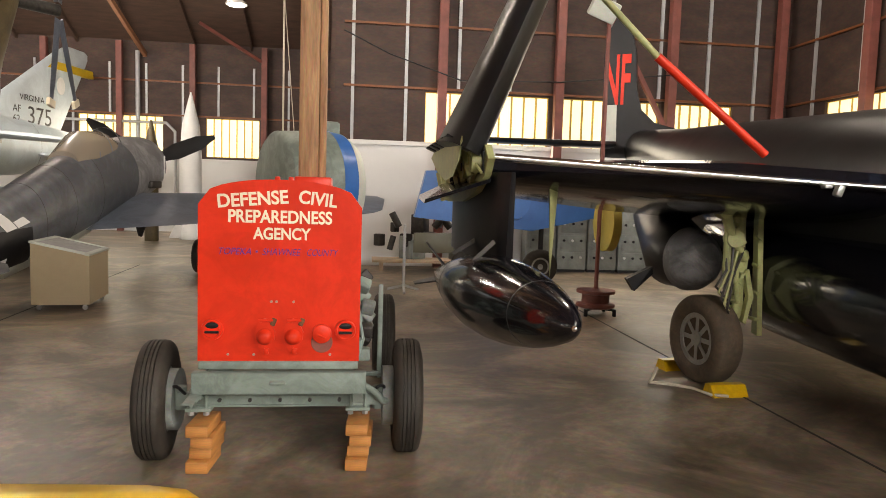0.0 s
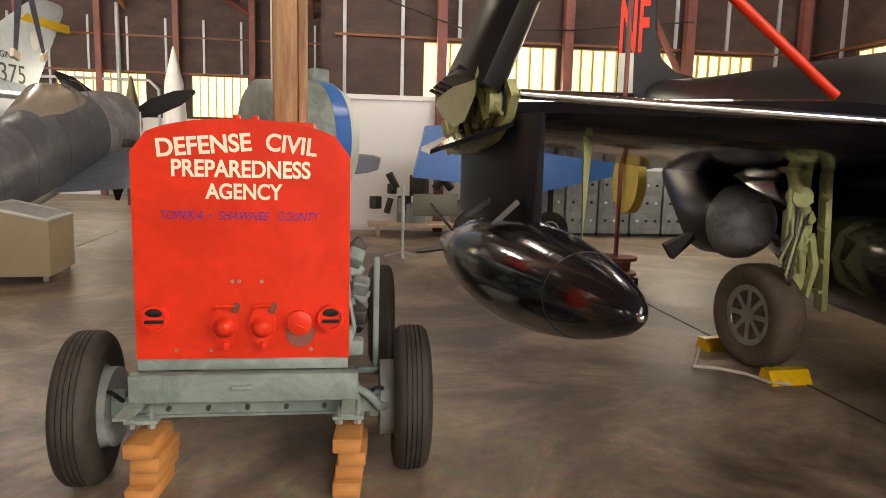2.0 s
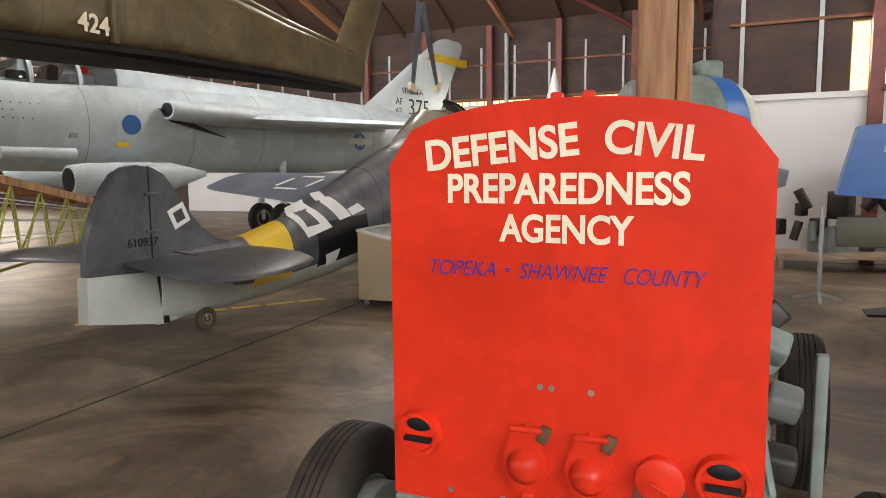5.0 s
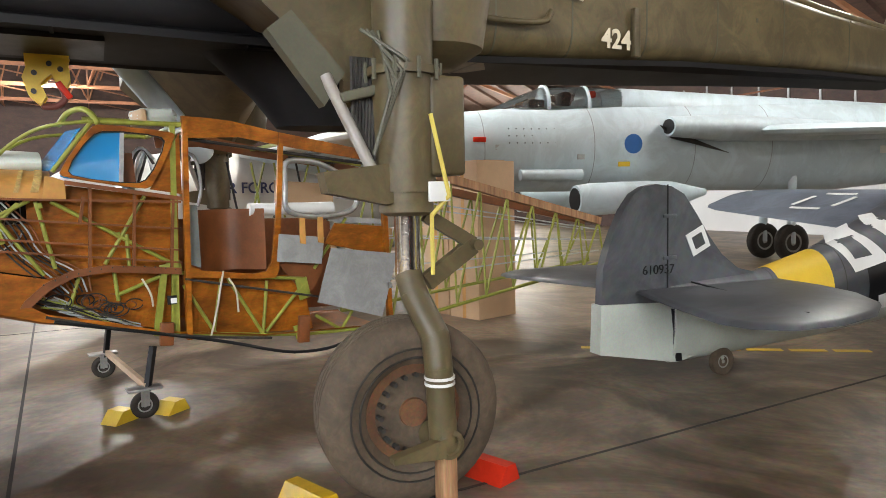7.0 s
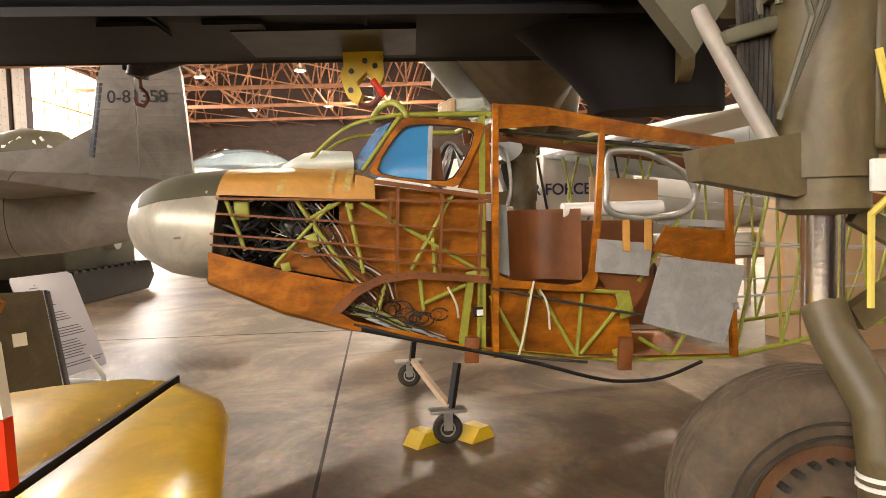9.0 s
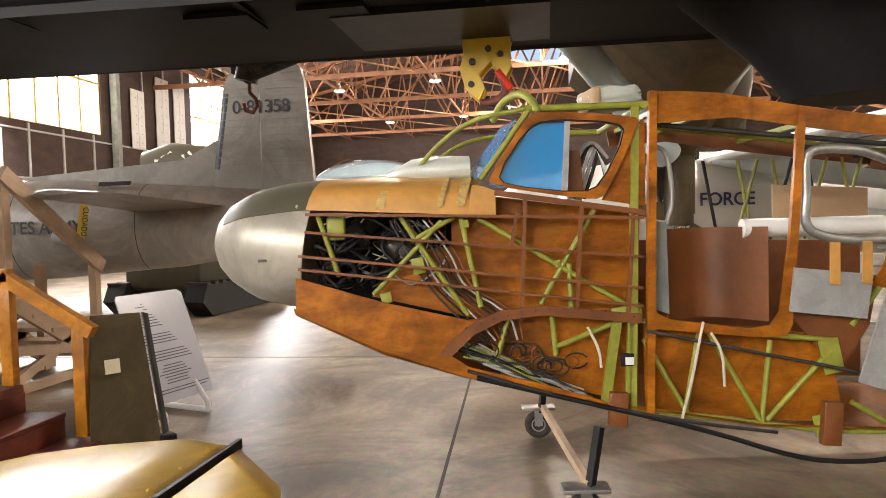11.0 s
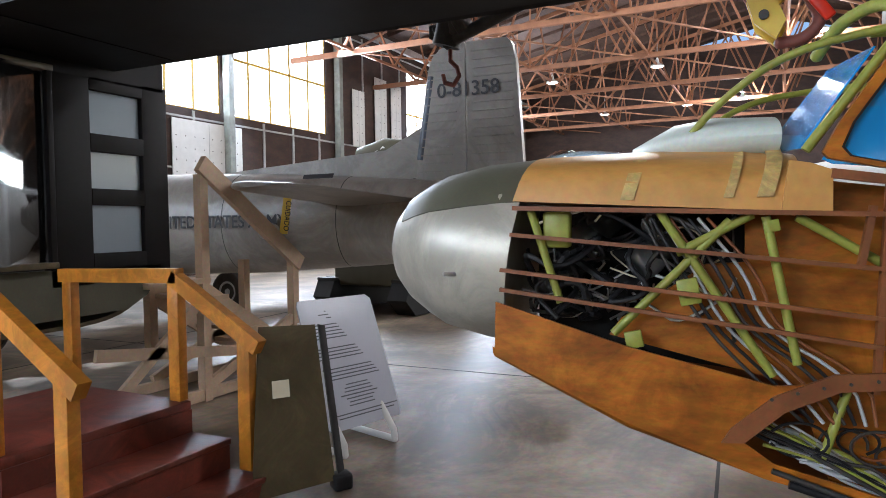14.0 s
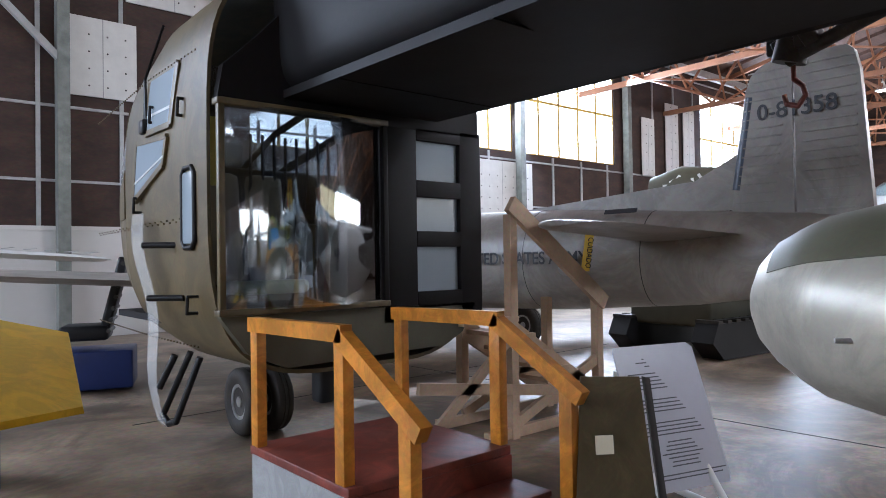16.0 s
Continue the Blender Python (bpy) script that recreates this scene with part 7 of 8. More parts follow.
for v in bm.verts:
    v.co += Vector((rw.uniform(-1, 1), rw.uniform(-1, 1), rw.uniform(-1, 1))) * 0.008
o = part("wrapped_parcel", bm, FWLIGHT, WF, "wrapped white bundle on the roof tubes")
o.matrix_basis = pose(-0.25, 1.8, 2.275, 0, 0, 8)
part("parcel_strap", bmbox((-0.2, 1.68, 2.26), (0.26, 0.05, 0.12), (0, 0, 8), 0.015), CARD, o.parent)
part("glare_fairing", hull([(0.5, W / 2, 1.88, 0.1, 0.03), (0.66, W / 2, 1.9, 0.34, 0.09), (0.8, W / 2, 1.9, 0.4, 0.11), (1.0, W / 2, 1.9, 0.42, 0.1)], 28), FWLIGHT, WF, "pale domed fairing under the windscreen")
# door, post, rear cabin
part("door_post", bmbeam((0.0, 1.935, 0.5), (0.0, 1.975, 2.27), 0.05, 0.04), PLY, WF)
part("door_frame", side([(2.745, 2.17), (2.785, 2.165), (2.74, 1.5), (2.7, 1.0), (2.67, 0.94), (2.5, 0.94), (1.95, 1.0), (1.95, 1.14), (1.98, 1.08), (2.06, 1.045), (2.476, 0.985), (2.59, 1.0), (2.64, 1.07), (2.69, 1.45)], 0.006, 0.03), PLY, WF, "plywood door surround with rounded sill")
ROOF = [(1.975, 2.27), (2.15, 2.265), (2.34, 2.25), (2.74, 2.175), (3.81, 2.01), (3.81, 1.92), (2.9, 2.04), (2.4, 2.12), (2.0, 2.1)]
part("roof_panel", side(ROOF, 0.0), PLY, WF, "varnished plywood roof side panel")
# far copy of the roof panel in the shaded plywood colour
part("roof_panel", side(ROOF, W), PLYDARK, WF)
for u in (2.05, 2.35, 2.9, 3.3, 3.7):
    z = 2.25 - 0.155 * max(0, u - 2.3)
    part("roof_bow", bmbeam((-0.02, u, z - 0.05), (W, u, z - 0.05), 0.03, 0.03), ZINC if u < 3 else DARKSTEEL, WF)
part("roof_tube", bmrod((-0.06, 2.0, 2.1), (-0.06, 3.8, 1.9), 0.014, seg=8), DARKSTEEL, WF)
part("roof_tube", bmrod((-0.5, 2.0, 2.16), (-0.5, 3.8, 1.93), 0.014, seg=8), ZINC, WF)
part("grey_panel", side([(1.97, 1.1), (1.96, 1.58), (2.07, 1.57), (2.08, 1.06)], -0.1), PRIMERGREY, WF)
bm = bmesh.new()
loft(bm, [[(-0.12 - 0.25 * math.sin(math.pi * i / 8) - d, 2.08 + 0.07 * i, z) for d, z in ((0, 1.0), (0, 1.53), (0.012, 1.53), (0.012, 1.0))] for i in range(9)])
part("cabin_panel", bm, PLYDARK, WF, "bowed brown plywood cabin panel")
part("seat_tube", bmtube(eased([(-0.15, 2.02, 2.0), (-0.15, 2.1, 1.96), (-0.15, 2.13, 1.7), (-0.15, 2.09, 1.56)]), 0.014), STEEL, WF)
part("rear_window_frame", bmtube(eased([(0, 2.79, 1.7), (0, 2.775, 1.52), (0, 2.9, 1.46), (0, 3.126, 1.44), (0, 3.42, 1.47), (0, 3.51, 1.6), (0, 3.43, 1.76), (0, 3.132, 1.92), (0, 2.9, 1.945), (0, 2.78, 1.92), (0, 2.79, 1.7)]), 0.026, 10), STEEL, WF, "aluminium oval window frame")
part("white_roll", bmrod((-0.25, 2.55, 1.52), (-0.25, 3.35, 1.52), 0.055), WHITE, WF, "white padded roll behind the window")
for k in range(9):
    u = 2.75 + 0.12 * k
    part("far_tube", bmrod((W, u, 1.42), (W, u + (0.16 if k % 2 else -0.1), 1.98), 0.012, seg=8), ZINC if k % 3 else BLACKPAINT, WF)
part("far_panel", side([(3.1, 1.5), (3.1, 1.8), (3.75, 1.76), (3.75, 1.45)], W + 0.06), CARD, WF)
part("rear_side", side([(3.15, 1.2), (3.26, 1.381), (3.79, 1.33), (3.79, 1.05)], -0.03), PLY, WF)
part("rear_shelf", side([(3.2, 1.45), (3.78, 1.4), (3.78, 1.35), (3.2, 1.4)], -0.05), GREYBOARD, WF)
part("lower_panel", side([(2.68, 1.1), (2.7, 1.3), (3.2, 1.25), (3.15, 0.98), (2.98, 0.72)], -0.05), PLYDARK, WF)
part("white_board", side([(2.706, 1.31), (3.124, 1.262), (3.09, 1.026), (2.68, 1.075)], 0.03), GREYBOARD, WF, "pale grey sheet hung on the side")
for u in (2.89, 3.06):
    part("cleat", side([(u, 1.22), (u, 1.44), (u + 0.05, 1.44), (u + 0.05, 1.21)], 0.045), PLYLIGHT, WF)
gs = part("grey_sheet", side([(3.177, 1.164), (3.859, 1.071), (3.677, 0.485), (3.027, 0.692)], 0.06, 0.014), GREYBOARD, WF, "loose grey sheet panel leaning on the side")
part("latch", bmbox((0.08, 3.76, 0.78), (0.03, 0.04, 0.06), bevel=0.008), STEEL, gs)
part("latch_bolt", bmrod((0.07, 3.765, 0.76), (0.12, 3.765, 0.76), 0.008, seg=8), CHROME, gs)
part("bulkhead_post", bmbeam((0, 3.8, 0.38), (0, 3.75, 1.95), 0.05, 0.045), PLY, WF)
for u, z0, z1 in ((1.76, 0.66, 0.48), (2.905, 0.58, 0.345)):
    part("skid_block", bmbox((0.02, u, (z0 + z1) / 2), (0.05, 0.1, z0 - z1), (-4, 0, 0), 0.005), PLYDARK, WF)
part("placard", bmbox((-0.01, 1.82, 0.83), (0.02, 0.07, 0.07), bevel=0.003), BLACKPAINT, WF)
part("placard_label", bmbox((0.004, 1.83, 0.825), (0.01, 0.045, 0.04)), WHITE, WF)
part("cable", bmtube(eased([(0.03, 1.0, 0.76), (0.04, 1.4, 0.66), (0.05, 2.2, 0.46), (0.06, 2.7, 0.29), (0.06, 2.95, 0.262), (0.06, 3.2, 0.27), (0.05, 3.5, 0.37)]), 0.014), BLACKPAINT, WF, "sagging black cable along the keel")
part("cable", bmtube(eased([(0.03, 0.95, 0.8), (0.045, 1.5, 0.63), (0.05, 2.1, 0.5), (0.05, 2.6, 0.43)]), 0.01), DARKSTEEL, WF)
part("cable", bmtube(eased([(0.02, 1.92, 0.99), (0.02, 2.4, 0.88), (0.02, 2.95, 0.76), (0.02, 3.2, 0.7)]), 0.01), DARKSTEEL, WF)
for pts in ([(0.03, 2.22, 1.03), (0.035, 2.2, 0.95), (0.035, 2.15, 0.7), (0.03, 2.09, 0.48)], [(0.03, 2.26, 0.97), (0.035, 2.32, 0.87), (0.03, 2.33, 0.68)], [(0.03, 1.6, 1.02), (0.035, 1.66, 0.9), (0.03, 1.67, 0.8)]):
    part("string", bmtube(eased(pts), 0.008, 6), ROPE, WF)
# tail truss
top0, top1, bot0, bot1 = (3.78, 1.95), (7.2, 1.25), (3.82, 0.38), (7.3, 0.72)
for x in (-0.02, W + 0.02):
    x1 = W / 2 + (x - W / 2) * 0.25
    # far longeron takes the darker, shaded colour
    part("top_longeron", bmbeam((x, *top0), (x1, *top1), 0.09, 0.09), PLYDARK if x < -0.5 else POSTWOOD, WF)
    part("bottom_longeron", bmrod((x, *bot0), (x1, *bot1), 0.02, seg=8), ZINC, WF)
    m = 8
    for i in range(m):
        a, b = i / m, (i + 1) / m
        P = lambda s, t0, t1: (x + (x1 - x) * s, t0[0] + (t1[0] - t0[0]) * s, t0[1] + (t1[1] - t0[1]) * s)
        part("truss_tube", bmrod(P(a, bot0, bot1), P(b, top0, top1) if i % 2 else P(b, top0, top1), 0.014, seg=8), ZINC, WF)
        part("truss_tube", bmrod(P(b, bot0, bot1), P(b, top0, top1), 0.012, seg=8), ZINC, WF)
    for k in range(3):
        f = 0.25 + 0.25 * k
        part("stringer", bmbeam((x, 3.76, 0.42 + 1.6 * f), (x1, 7.2, 0.74 + 0.53 * f), 0.012, 0.014), GALV, WF)
# wheeled stand
ST = thing("fuselage_dolly", "small wheeled steel stand carrying the plywood fuselage", "stand", (-6.345, 2.27, 0), 8)
part("leg", bmbeam((0.0, 0.02, 0.2), (-0.06, 0.09, 0.52), 0.04, 0.04), BLACKPAINT, ST)
part("leg", bmbeam((-1.5, -0.03, 0.2), (-1.35, 0.0, 0.6), 0.04, 0.04), BLACKPAINT, ST)
part("crossbar", bmbeam((-1.5, -0.02, 0.235), (0, 0.02, 0.235), 0.035, 0.05), RAWWOOD, ST)
for x, y in ((0, 0), (-1.52, -0.05)):
    wheel_parts(ST, 0.1, 0.05, STEEL, RUBBER, 0.5, (x, y, 0.1))
    part("castor_plate", bmbox((x, y, 0.225), (0.12, 0.24, 0.02), bevel=0.003), STEEL, ST)
    for d in (-0.035, 0.035):
        part("castor_fork", bmbox((x + d, y, 0.16), (0.008, 0.06, 0.13)), STEEL, ST)
chock(pose(-6.36, 2.1, 0, 0, 0, 40), YELLOWBAND, "bright yellow wedge chock by a castor").scale = (0.45, 1.2, 0.9)
chock(pose(-6.42, 2.46, 0, 0, 0, 40), YELLOWBAND, "bright yellow wedge chock by a castor").scale = (0.45, 1.2, 0.9)

# ---- yellow tailplane beside the walk ----
YT = thing("yellow_tailplane", "glossy yellow aircraft tailplane with dark elevator gap", "aircraft part", (0, 0, 0))
bm = bmesh.new()


slab(bm, [(-0.45, -0.6), (-4.6, -0.6), (-5.1, -0.12), (-5.32, 0.06), (-5.45, 0.27), (-5.55, 0.58), (-5.47, 0.82), (-0.45, 0.75)], 0.68, 0.05, 0.012)
part("stabilizer", bm, YELLOW, YT)
bm = bmesh.new()
slab(bm, [(-5.45, 0.85), (-5.1, 1.16), (-4.82, 1.27), (-3.84, 1.5), (-2.2, 1.55), (-1.2, 1.42), (-0.5, 1.37), (-0.44, 1.3), (-0.45, 0.78)], 0.68, 0.05, 0.008)
part("elevator", bm, YELLOW, YT)
part("gap_seal", bmbeam((-5.46, 0.835, 0.715), (-0.45, 0.765, 0.725), 0.018, 0.04), BLACKPAINT, YT)
for k in range(24):
    part("rivet", bmrod((-5.3 + 0.2 * k, 0.775 - 0.0005 * k, 0.735), (-5.3 + 0.2 * k, 0.775 - 0.0005 * k, 0.744), 0.006, seg=6), YELLOW, YT)
part("rudder", bmplate([(-4.0, 0.84, 0.745), (-4.0, 0.835, 0.96), (-4.0, 0.42, 0.96), (-4.0, 0.4, 0.745)], 0.05, (1, 0, 0)), RED, YT, "red band of the striped rudder")
part("rudder_top", bmplate([(-4.0, 0.835, 0.964), (-4.0, 0.815, 1.19), (-4.0, 0.5, 1.19), (-4.0, 0.42, 0.964)], 0.05, (1, 0, 0)), WHITE, YT, "white band of the striped rudder")
part("trestle", bmbox((-3.0, 0.1, 0.34), (0.5, 0.7, 0.68), bevel=0.01), RAWWOOD, YT)
part("fin_post", bmbox((-3.0, -0.8, 0.36), (0.3, 0.5, 0.72), bevel=0.02), YELLOW, YT)

# ---- grey army twin ----
AT = thing("army_airplane", "grey army twin-engine airplane with ribbed rudder", "aircraft", (-11.55, -0.35, 0), 2)
part("fuselage", hull([(0.2, 0, 1.8, 0.06, 0.12), (-1.2, 0, 1.7, 0.26, 0.42), (-2.4, 0, 1.66, 0.4, 0.55), (-4.2, 0, 1.66, 0.55, 0.68), (-6.0, 0, 1.66, 0.66, 0.74), (-8.0, 0, 1.66, 0.72, 0.8), (-10.0, 0, 1.6, 0.7, 0.8), (-12, 0, 1.5, 0.5, 0.55), (-13, 0, 1.45, 0.08, 0.1)], 36), ARMYGREY, AT)
for y in (-2.9, -4.6, -6.6):
    seam([(-1.2, 0, 1.7, 0.26, 0.42), (-2.4, 0, 1.66, 0.4, 0.55), (-4.2, 0, 1.66, 0.55, 0.68), (-6.0, 0, 1.66, 0.66, 0.74), (-8.0, 0, 1.66, 0.72, 0.8)], y, SEAM, AT, 0.01)
part("dorsal", bmplate([(0, -6.0, 2.3), (0, -2.4, 2.55), (0, -1.9, 2.8), (0, -1.6, 2.2), (0, -5.5, 2.1)], 0.06, (1, 0, 0)), ARMYGREY, AT)
part("fin", bmplate([(0, -2.0, 1.9), (0, -1.78, 3.46), (0, -1.72, 3.62), (0, -1.62, 3.71), (0, -1.5, 3.75), (0, -1.3, 3.76), (0, -1.3, 1.9)], 0.12, (1, 0, 0)), ARMYGREY, AT)
part("fin_lip", bmrod((0, -1.9, 2.4), (0, -1.74, 3.4), 0.07), FWBLUE, AT)
rd = part("rudder", bmplate([(0, -1.28, 1.75), (0, -1.28, 3.76), (0, -0.78, 3.76), (0, -0.72, 3.7), (0, -0.67, 3.5), (0, -0.55, 1.75)], 0.1, (1, 0, 0)), ARMYGREY, AT, "grey ribbed rudder")
for k in range(19):
    part("rib", bmbox((0.055, -0.95, 1.85 + 0.1 * k), (0.012, 0.5, 0.016)), ARMYGREY, rd)
for k in range(17):
    part("fin_rib", bmbox((0.062, -1.56 - 0.012 * (14 - k), 2.05 + 0.1 * k), (0.012, 0.42, 0.014)), ARMYGREY, AT)
part("tailplane_edge", bmbeam((0.42, -3.08, 1.93), (2.5, -2.84, 2.02), 0.05, 0.05), CREAM, AT, "pale tailplane leading edge")
lettering("lettering", "0-81358", 0.24, ARMYTEXT, pose(0.07, -1.66, 3.13, 90, 0, 90), AT, "dark serial number", bold=0.002)
lettering("lettering", "UNITED STATES ARMY", 0.21, ARMYTEXT, pose(0.675, -5.75, 1.6, 90, 0, 93.4), AT, "dark fuselage lettering", bold=0.003, fit=(2.2, 0.17))
part("placard", bmbox((0.35, -3.2, 2.24), (0.01, 0.45, 0.06), (0, -30, 0)), ARMYTEXT, AT)
bm = bmesh.new()
wing(bm, (0.2, -3.0, 1.9), (2.6, -2.75, 2.0), 1.25, 0.85, 0.14, 0.1, up=(0, 0.08, 1))
part("tailplane", bm, ARMYGREY, AT)
bm = bmesh.new()
wing(bm, (-0.2, -3.0, 1.9), (-2.6, -2.75, 2.0), 1.25, 0.85, 0.14, 0.1)
part("tailplane", bm, ARMYGREY, AT)
part("lamp_fairing", bmrod((0.55, -3.9, 1.55), (0.64, -3.7, 1.55), 0.1), GALV, AT)
part("warning_tag", bmplate([(0.9, -3.32, 1.98), (0.9, -3.2, 1.98), (0.9, -3.28, 1.52), (0.9, -3.4, 1.52)], 0.012, (1, 0.5, 0)), YELLOWBAND, AT, "yellow warning streamer with black letters")
lettering("lettering", "CUIDADO", 0.1, BLACKPAINT, pose(0.915, -3.27, 1.92, 90, 0, 90) @ pose(0, 0, 0, 0, 0, -99), AT, "black streamer letters", fit=(0.36, 0.075))
for s in (-1, 1):
    bm = bmesh.new()
    wing(bm, (0.5 * s, -9.0, 1.2), (6.5 * s, -8.6, 1.6), 2.2, 1.3, 0.3, 0.16)
    part("wing", bm, ARMYGREY, AT)
    wheel_parts(AT, 0.38, 0.24, STEEL, RUBBER, 0.5, (-2.6 if s < 0 else 2.0, -7.3, 0.38))
    part("gear_leg", bmrod((-2.6 if s < 0 else 2.0, -7.3, 0.4), (-2.6 if s < 0 else 2.0, -7.4, 1.2), 0.06), GALV, AT)
    part("nacelle", hull([(-10.6, 2.0 * s, 1.4, 0.1, 0.1), (-10, 2.0 * s, 1.4, 0.4, 0.4), (-8, 2.0 * s, 1.35, 0.42, 0.42), (-6.6, 2.0 * s, 1.3, 0.05, 0.05)]), ARMYGREY, AT)

# olive plane with scrawled nose beyond the army plane
OP = thing("olive_airplane", "dark olive airplane nose with white chalk scrawl parked beyond", "aircraft", (-20.5, -7.7, 0), 20)
part("nose", hull([(-1.2, 0, 3.35, 0.4, 0.4), (-0.4, 0, 3.5, 0.55, 0.52), (0.5, 0, 3.5, 0.45, 0.42), (0.95, 0, 3.48, 0.1, 0.1)], 24), OLIVEDARK, OP)
for k in range(7):
    part("scrawl", bmbox((0.5 - 0.01 * abs(k - 3), -0.75 + 0.17 * k, 3.48 + 0.1 * (k % 3)), (0.03, 0.12, 0.07), (25 * k, 0, 0)), WHITE, OP)
part("strut", bmrod((0, -0.4, 0), (0, -0.4, 3.1), 0.1), OLIVEDARK, OP)
# tracked bomb loader beyond
TK = thing("tracked_vehicle", "dark tracked vehicle parked beyond the army airplane", "vehicle", (-15.8, -4.9, 0), 85)
part("hull", bmbox((0, 0, 0.85), (1.6, 2.6, 0.7), bevel=0.06), OLIVEDARK, TK)
for s in (-0.85, 0.85):
    bm = bmesh.new()
    loft(bm, [[(x, y, z) for y, z in ((-1.6, 0.3), (-1.3, 0.02), (1.3, 0.02), (1.6, 0.3), (1.45, 0.6), (-1.45, 0.6))] for x in (s - 0.2, s + 0.2)])
    o = part("track", bm, BLACKPAINT, TK)
    for k in range(12):
        part("track_link", bmbox((s, -1.4 + 0.25 * k, 0.62), (0.42, 0.12, 0.05)), DARKSTEEL, o)
part("rocket", bmrod((-1.2, 0.2, 1.0), (1.0, 0.2, 1.1), 0.16), FWLIGHT, TK)

# white air force plane and others beyond the plywood fuselage
AF = thing("white_airplane", "white air force airplane parked beyond, with blue lettering", "aircraft", (-15.5, 6.6, 0), 10)
part("fuselage", hull([(-6, 0, 1.6, 0.1, 0.1), (-5, 0, 1.7, 0.6, 0.6), (-2.5, 0, 1.75, 0.95, 0.95), (1, 0, 1.75, 0.95, 0.95), (4, 0, 1.85, 0.5, 0.5), (6, 0, 1.9, 0.15, 0.2)], 32), WHITE, AF)
lettering("lettering", "AIR FORCE", 0.29, VIOLETBLUE, pose(0.97, -2.83, 1.76, 90, 0, 90), AF, "dark blue fuselage lettering", bold=0.004)
for s in (-1, 1):
    bm = bmesh.new()
    wing(bm, (0.6 * s, -2.2, 2.5), (6 * s, -1.9, 2.6), 1.7, 1.2, 0.22, 0.14)
    part("wing", bm, WHITE, AF)
    wheel_parts(AF, 0.3, 0.18, STEEL, RUBBER, 0.5, (1.3 * s, -0.6, 0.3))
    part("gear_leg", bmrod((1.3 * s, -0.6, 0.3), (0.8 * s, -0.6, 1.4), 0.06), WHITE, AF)
GL = thing("grey_transport", "pale grey airplane with twin tails parked far beyond", "aircraft", (-19, -1.2, 0), 70)
part("fuselage", hull([(-5, 0, 1.6, 0.1, 0.1), (-4, 0, 1.75, 0.7, 0.75), (0, 0, 1.85, 0.95, 1.0), (4, 0, 2.0, 0.5, 0.6), (6, 0, 2.1, 0.1, 0.2)], 28), JETWHITE, GL)
part("canopy", hull([(-3.4, 0, 2.5, 0.1, 0.1), (-2.4, 0, 2.6, 0.5, 0.4), (-0.5, 0, 2.75, 0.5, 0.35), (0.6, 0, 2.75, 0.1, 0.1)], 20), CANOPY, GL)
bm = bmesh.new()
wing(bm, (-0.3, -1.5, 2.4), (-7, -1.2, 2.6), 2.0, 1.3, 0.3, 0.16)
part("wing", bm, JETWHITE, GL)
for k in range(2):
    o = part("propeller_blade", bmplate([(0, 0, 0), (0.08, 0, 0.1), (0.08, 0, 0.55), (0.03, 0, 0.62), (-0.06, 0, 0.55), (-0.07, 0, 0.1)], 0.03, (0, 1, 0)), BLACKPAINT, GL)
    o.matrix_basis = pose(-2.0 - 1.8 * k, -2.0, 2.6)
    part("blade_tip", bmbox((0.01, 0, 0.6), (0.1, 0.032, 0.12)), YELLOWBAND, o)
wheel_parts(GL, 0.3, 0.2, STEEL, RUBBER, 0.5, (0.6, -1, 0.3))
part("gear_leg", bmrod((0.6, -1, 0.3), (0.5, -1, 1.2), 0.06), WHITE, GL)
part("gear_leg", bmrod((-0.6, 1, 0.0), (-0.5, 1, 1.2), 0.06), WHITE, GL)

# ---- brown viewing stairs ----
SR = thing("viewing_stairs", "oxblood painted wooden steps with varnished handrails", "stairs", (-6.49, -2.1, 0))
part("platform", bmbox((0, -0.02, 0.52), (1.16, 1.14, 0.06), bevel=0.006), STAIRRED, SR)
part("riser_panel", bmbox((0, 0.55, 0.25), (1.14, 0.03, 0.5)), STAIRRED, SR)
part("side_panel", bmbox((0.57, 0, 0.25), (0.03, 1.1, 0.5)), GREYBOARD, SR, "grey painted side panel")
part("side_panel", bmbox((-0.57, 0, 0.25), (0.03, 1.1, 0.5)), GREYBOARD, SR)
for k, (y, z) in enumerate(((0.72, 0.36), (1.0, 0.18))):
    part("step", bmbox((0, y, z - 0.015), (1.14, 0.32, 0.035), bevel=0.006), STAIRRED, SR)
    part("riser_panel", bmbox((0, y + 0.14, z / 2 - 0.02), (1.12, 0.025, z - 0.03)), STAIRRED, SR)
for x in (0.55, -0.56):
    for y, z0, z1 in ((-0.52, 0.55, 1.27), (0.47, 0.55, 1.29), (1.02, 0.2, 0.98)):
        part("post", bmbox((x, y, (z0 + z1) / 2), (0.065, 0.09, z1 - z0), bevel=0.004), RAILWOOD, SR)
    part("rail", bmbeam((x, -0.6, 1.3), (x, 0.5, 1.32), 0.07, 0.09), RAILWOOD, SR)
    part("rail", bmbeam((x, 0.45, 1.31), (x, 1.12, 0.92), 0.07, 0.09), RAILWOOD, SR)

# ---- raw lumber stairs ----
LS = thing("lumber_stairs", "unpainted lumber access steps with plank handrail", "stairs", (-8.75, -3.45, 0), 0)
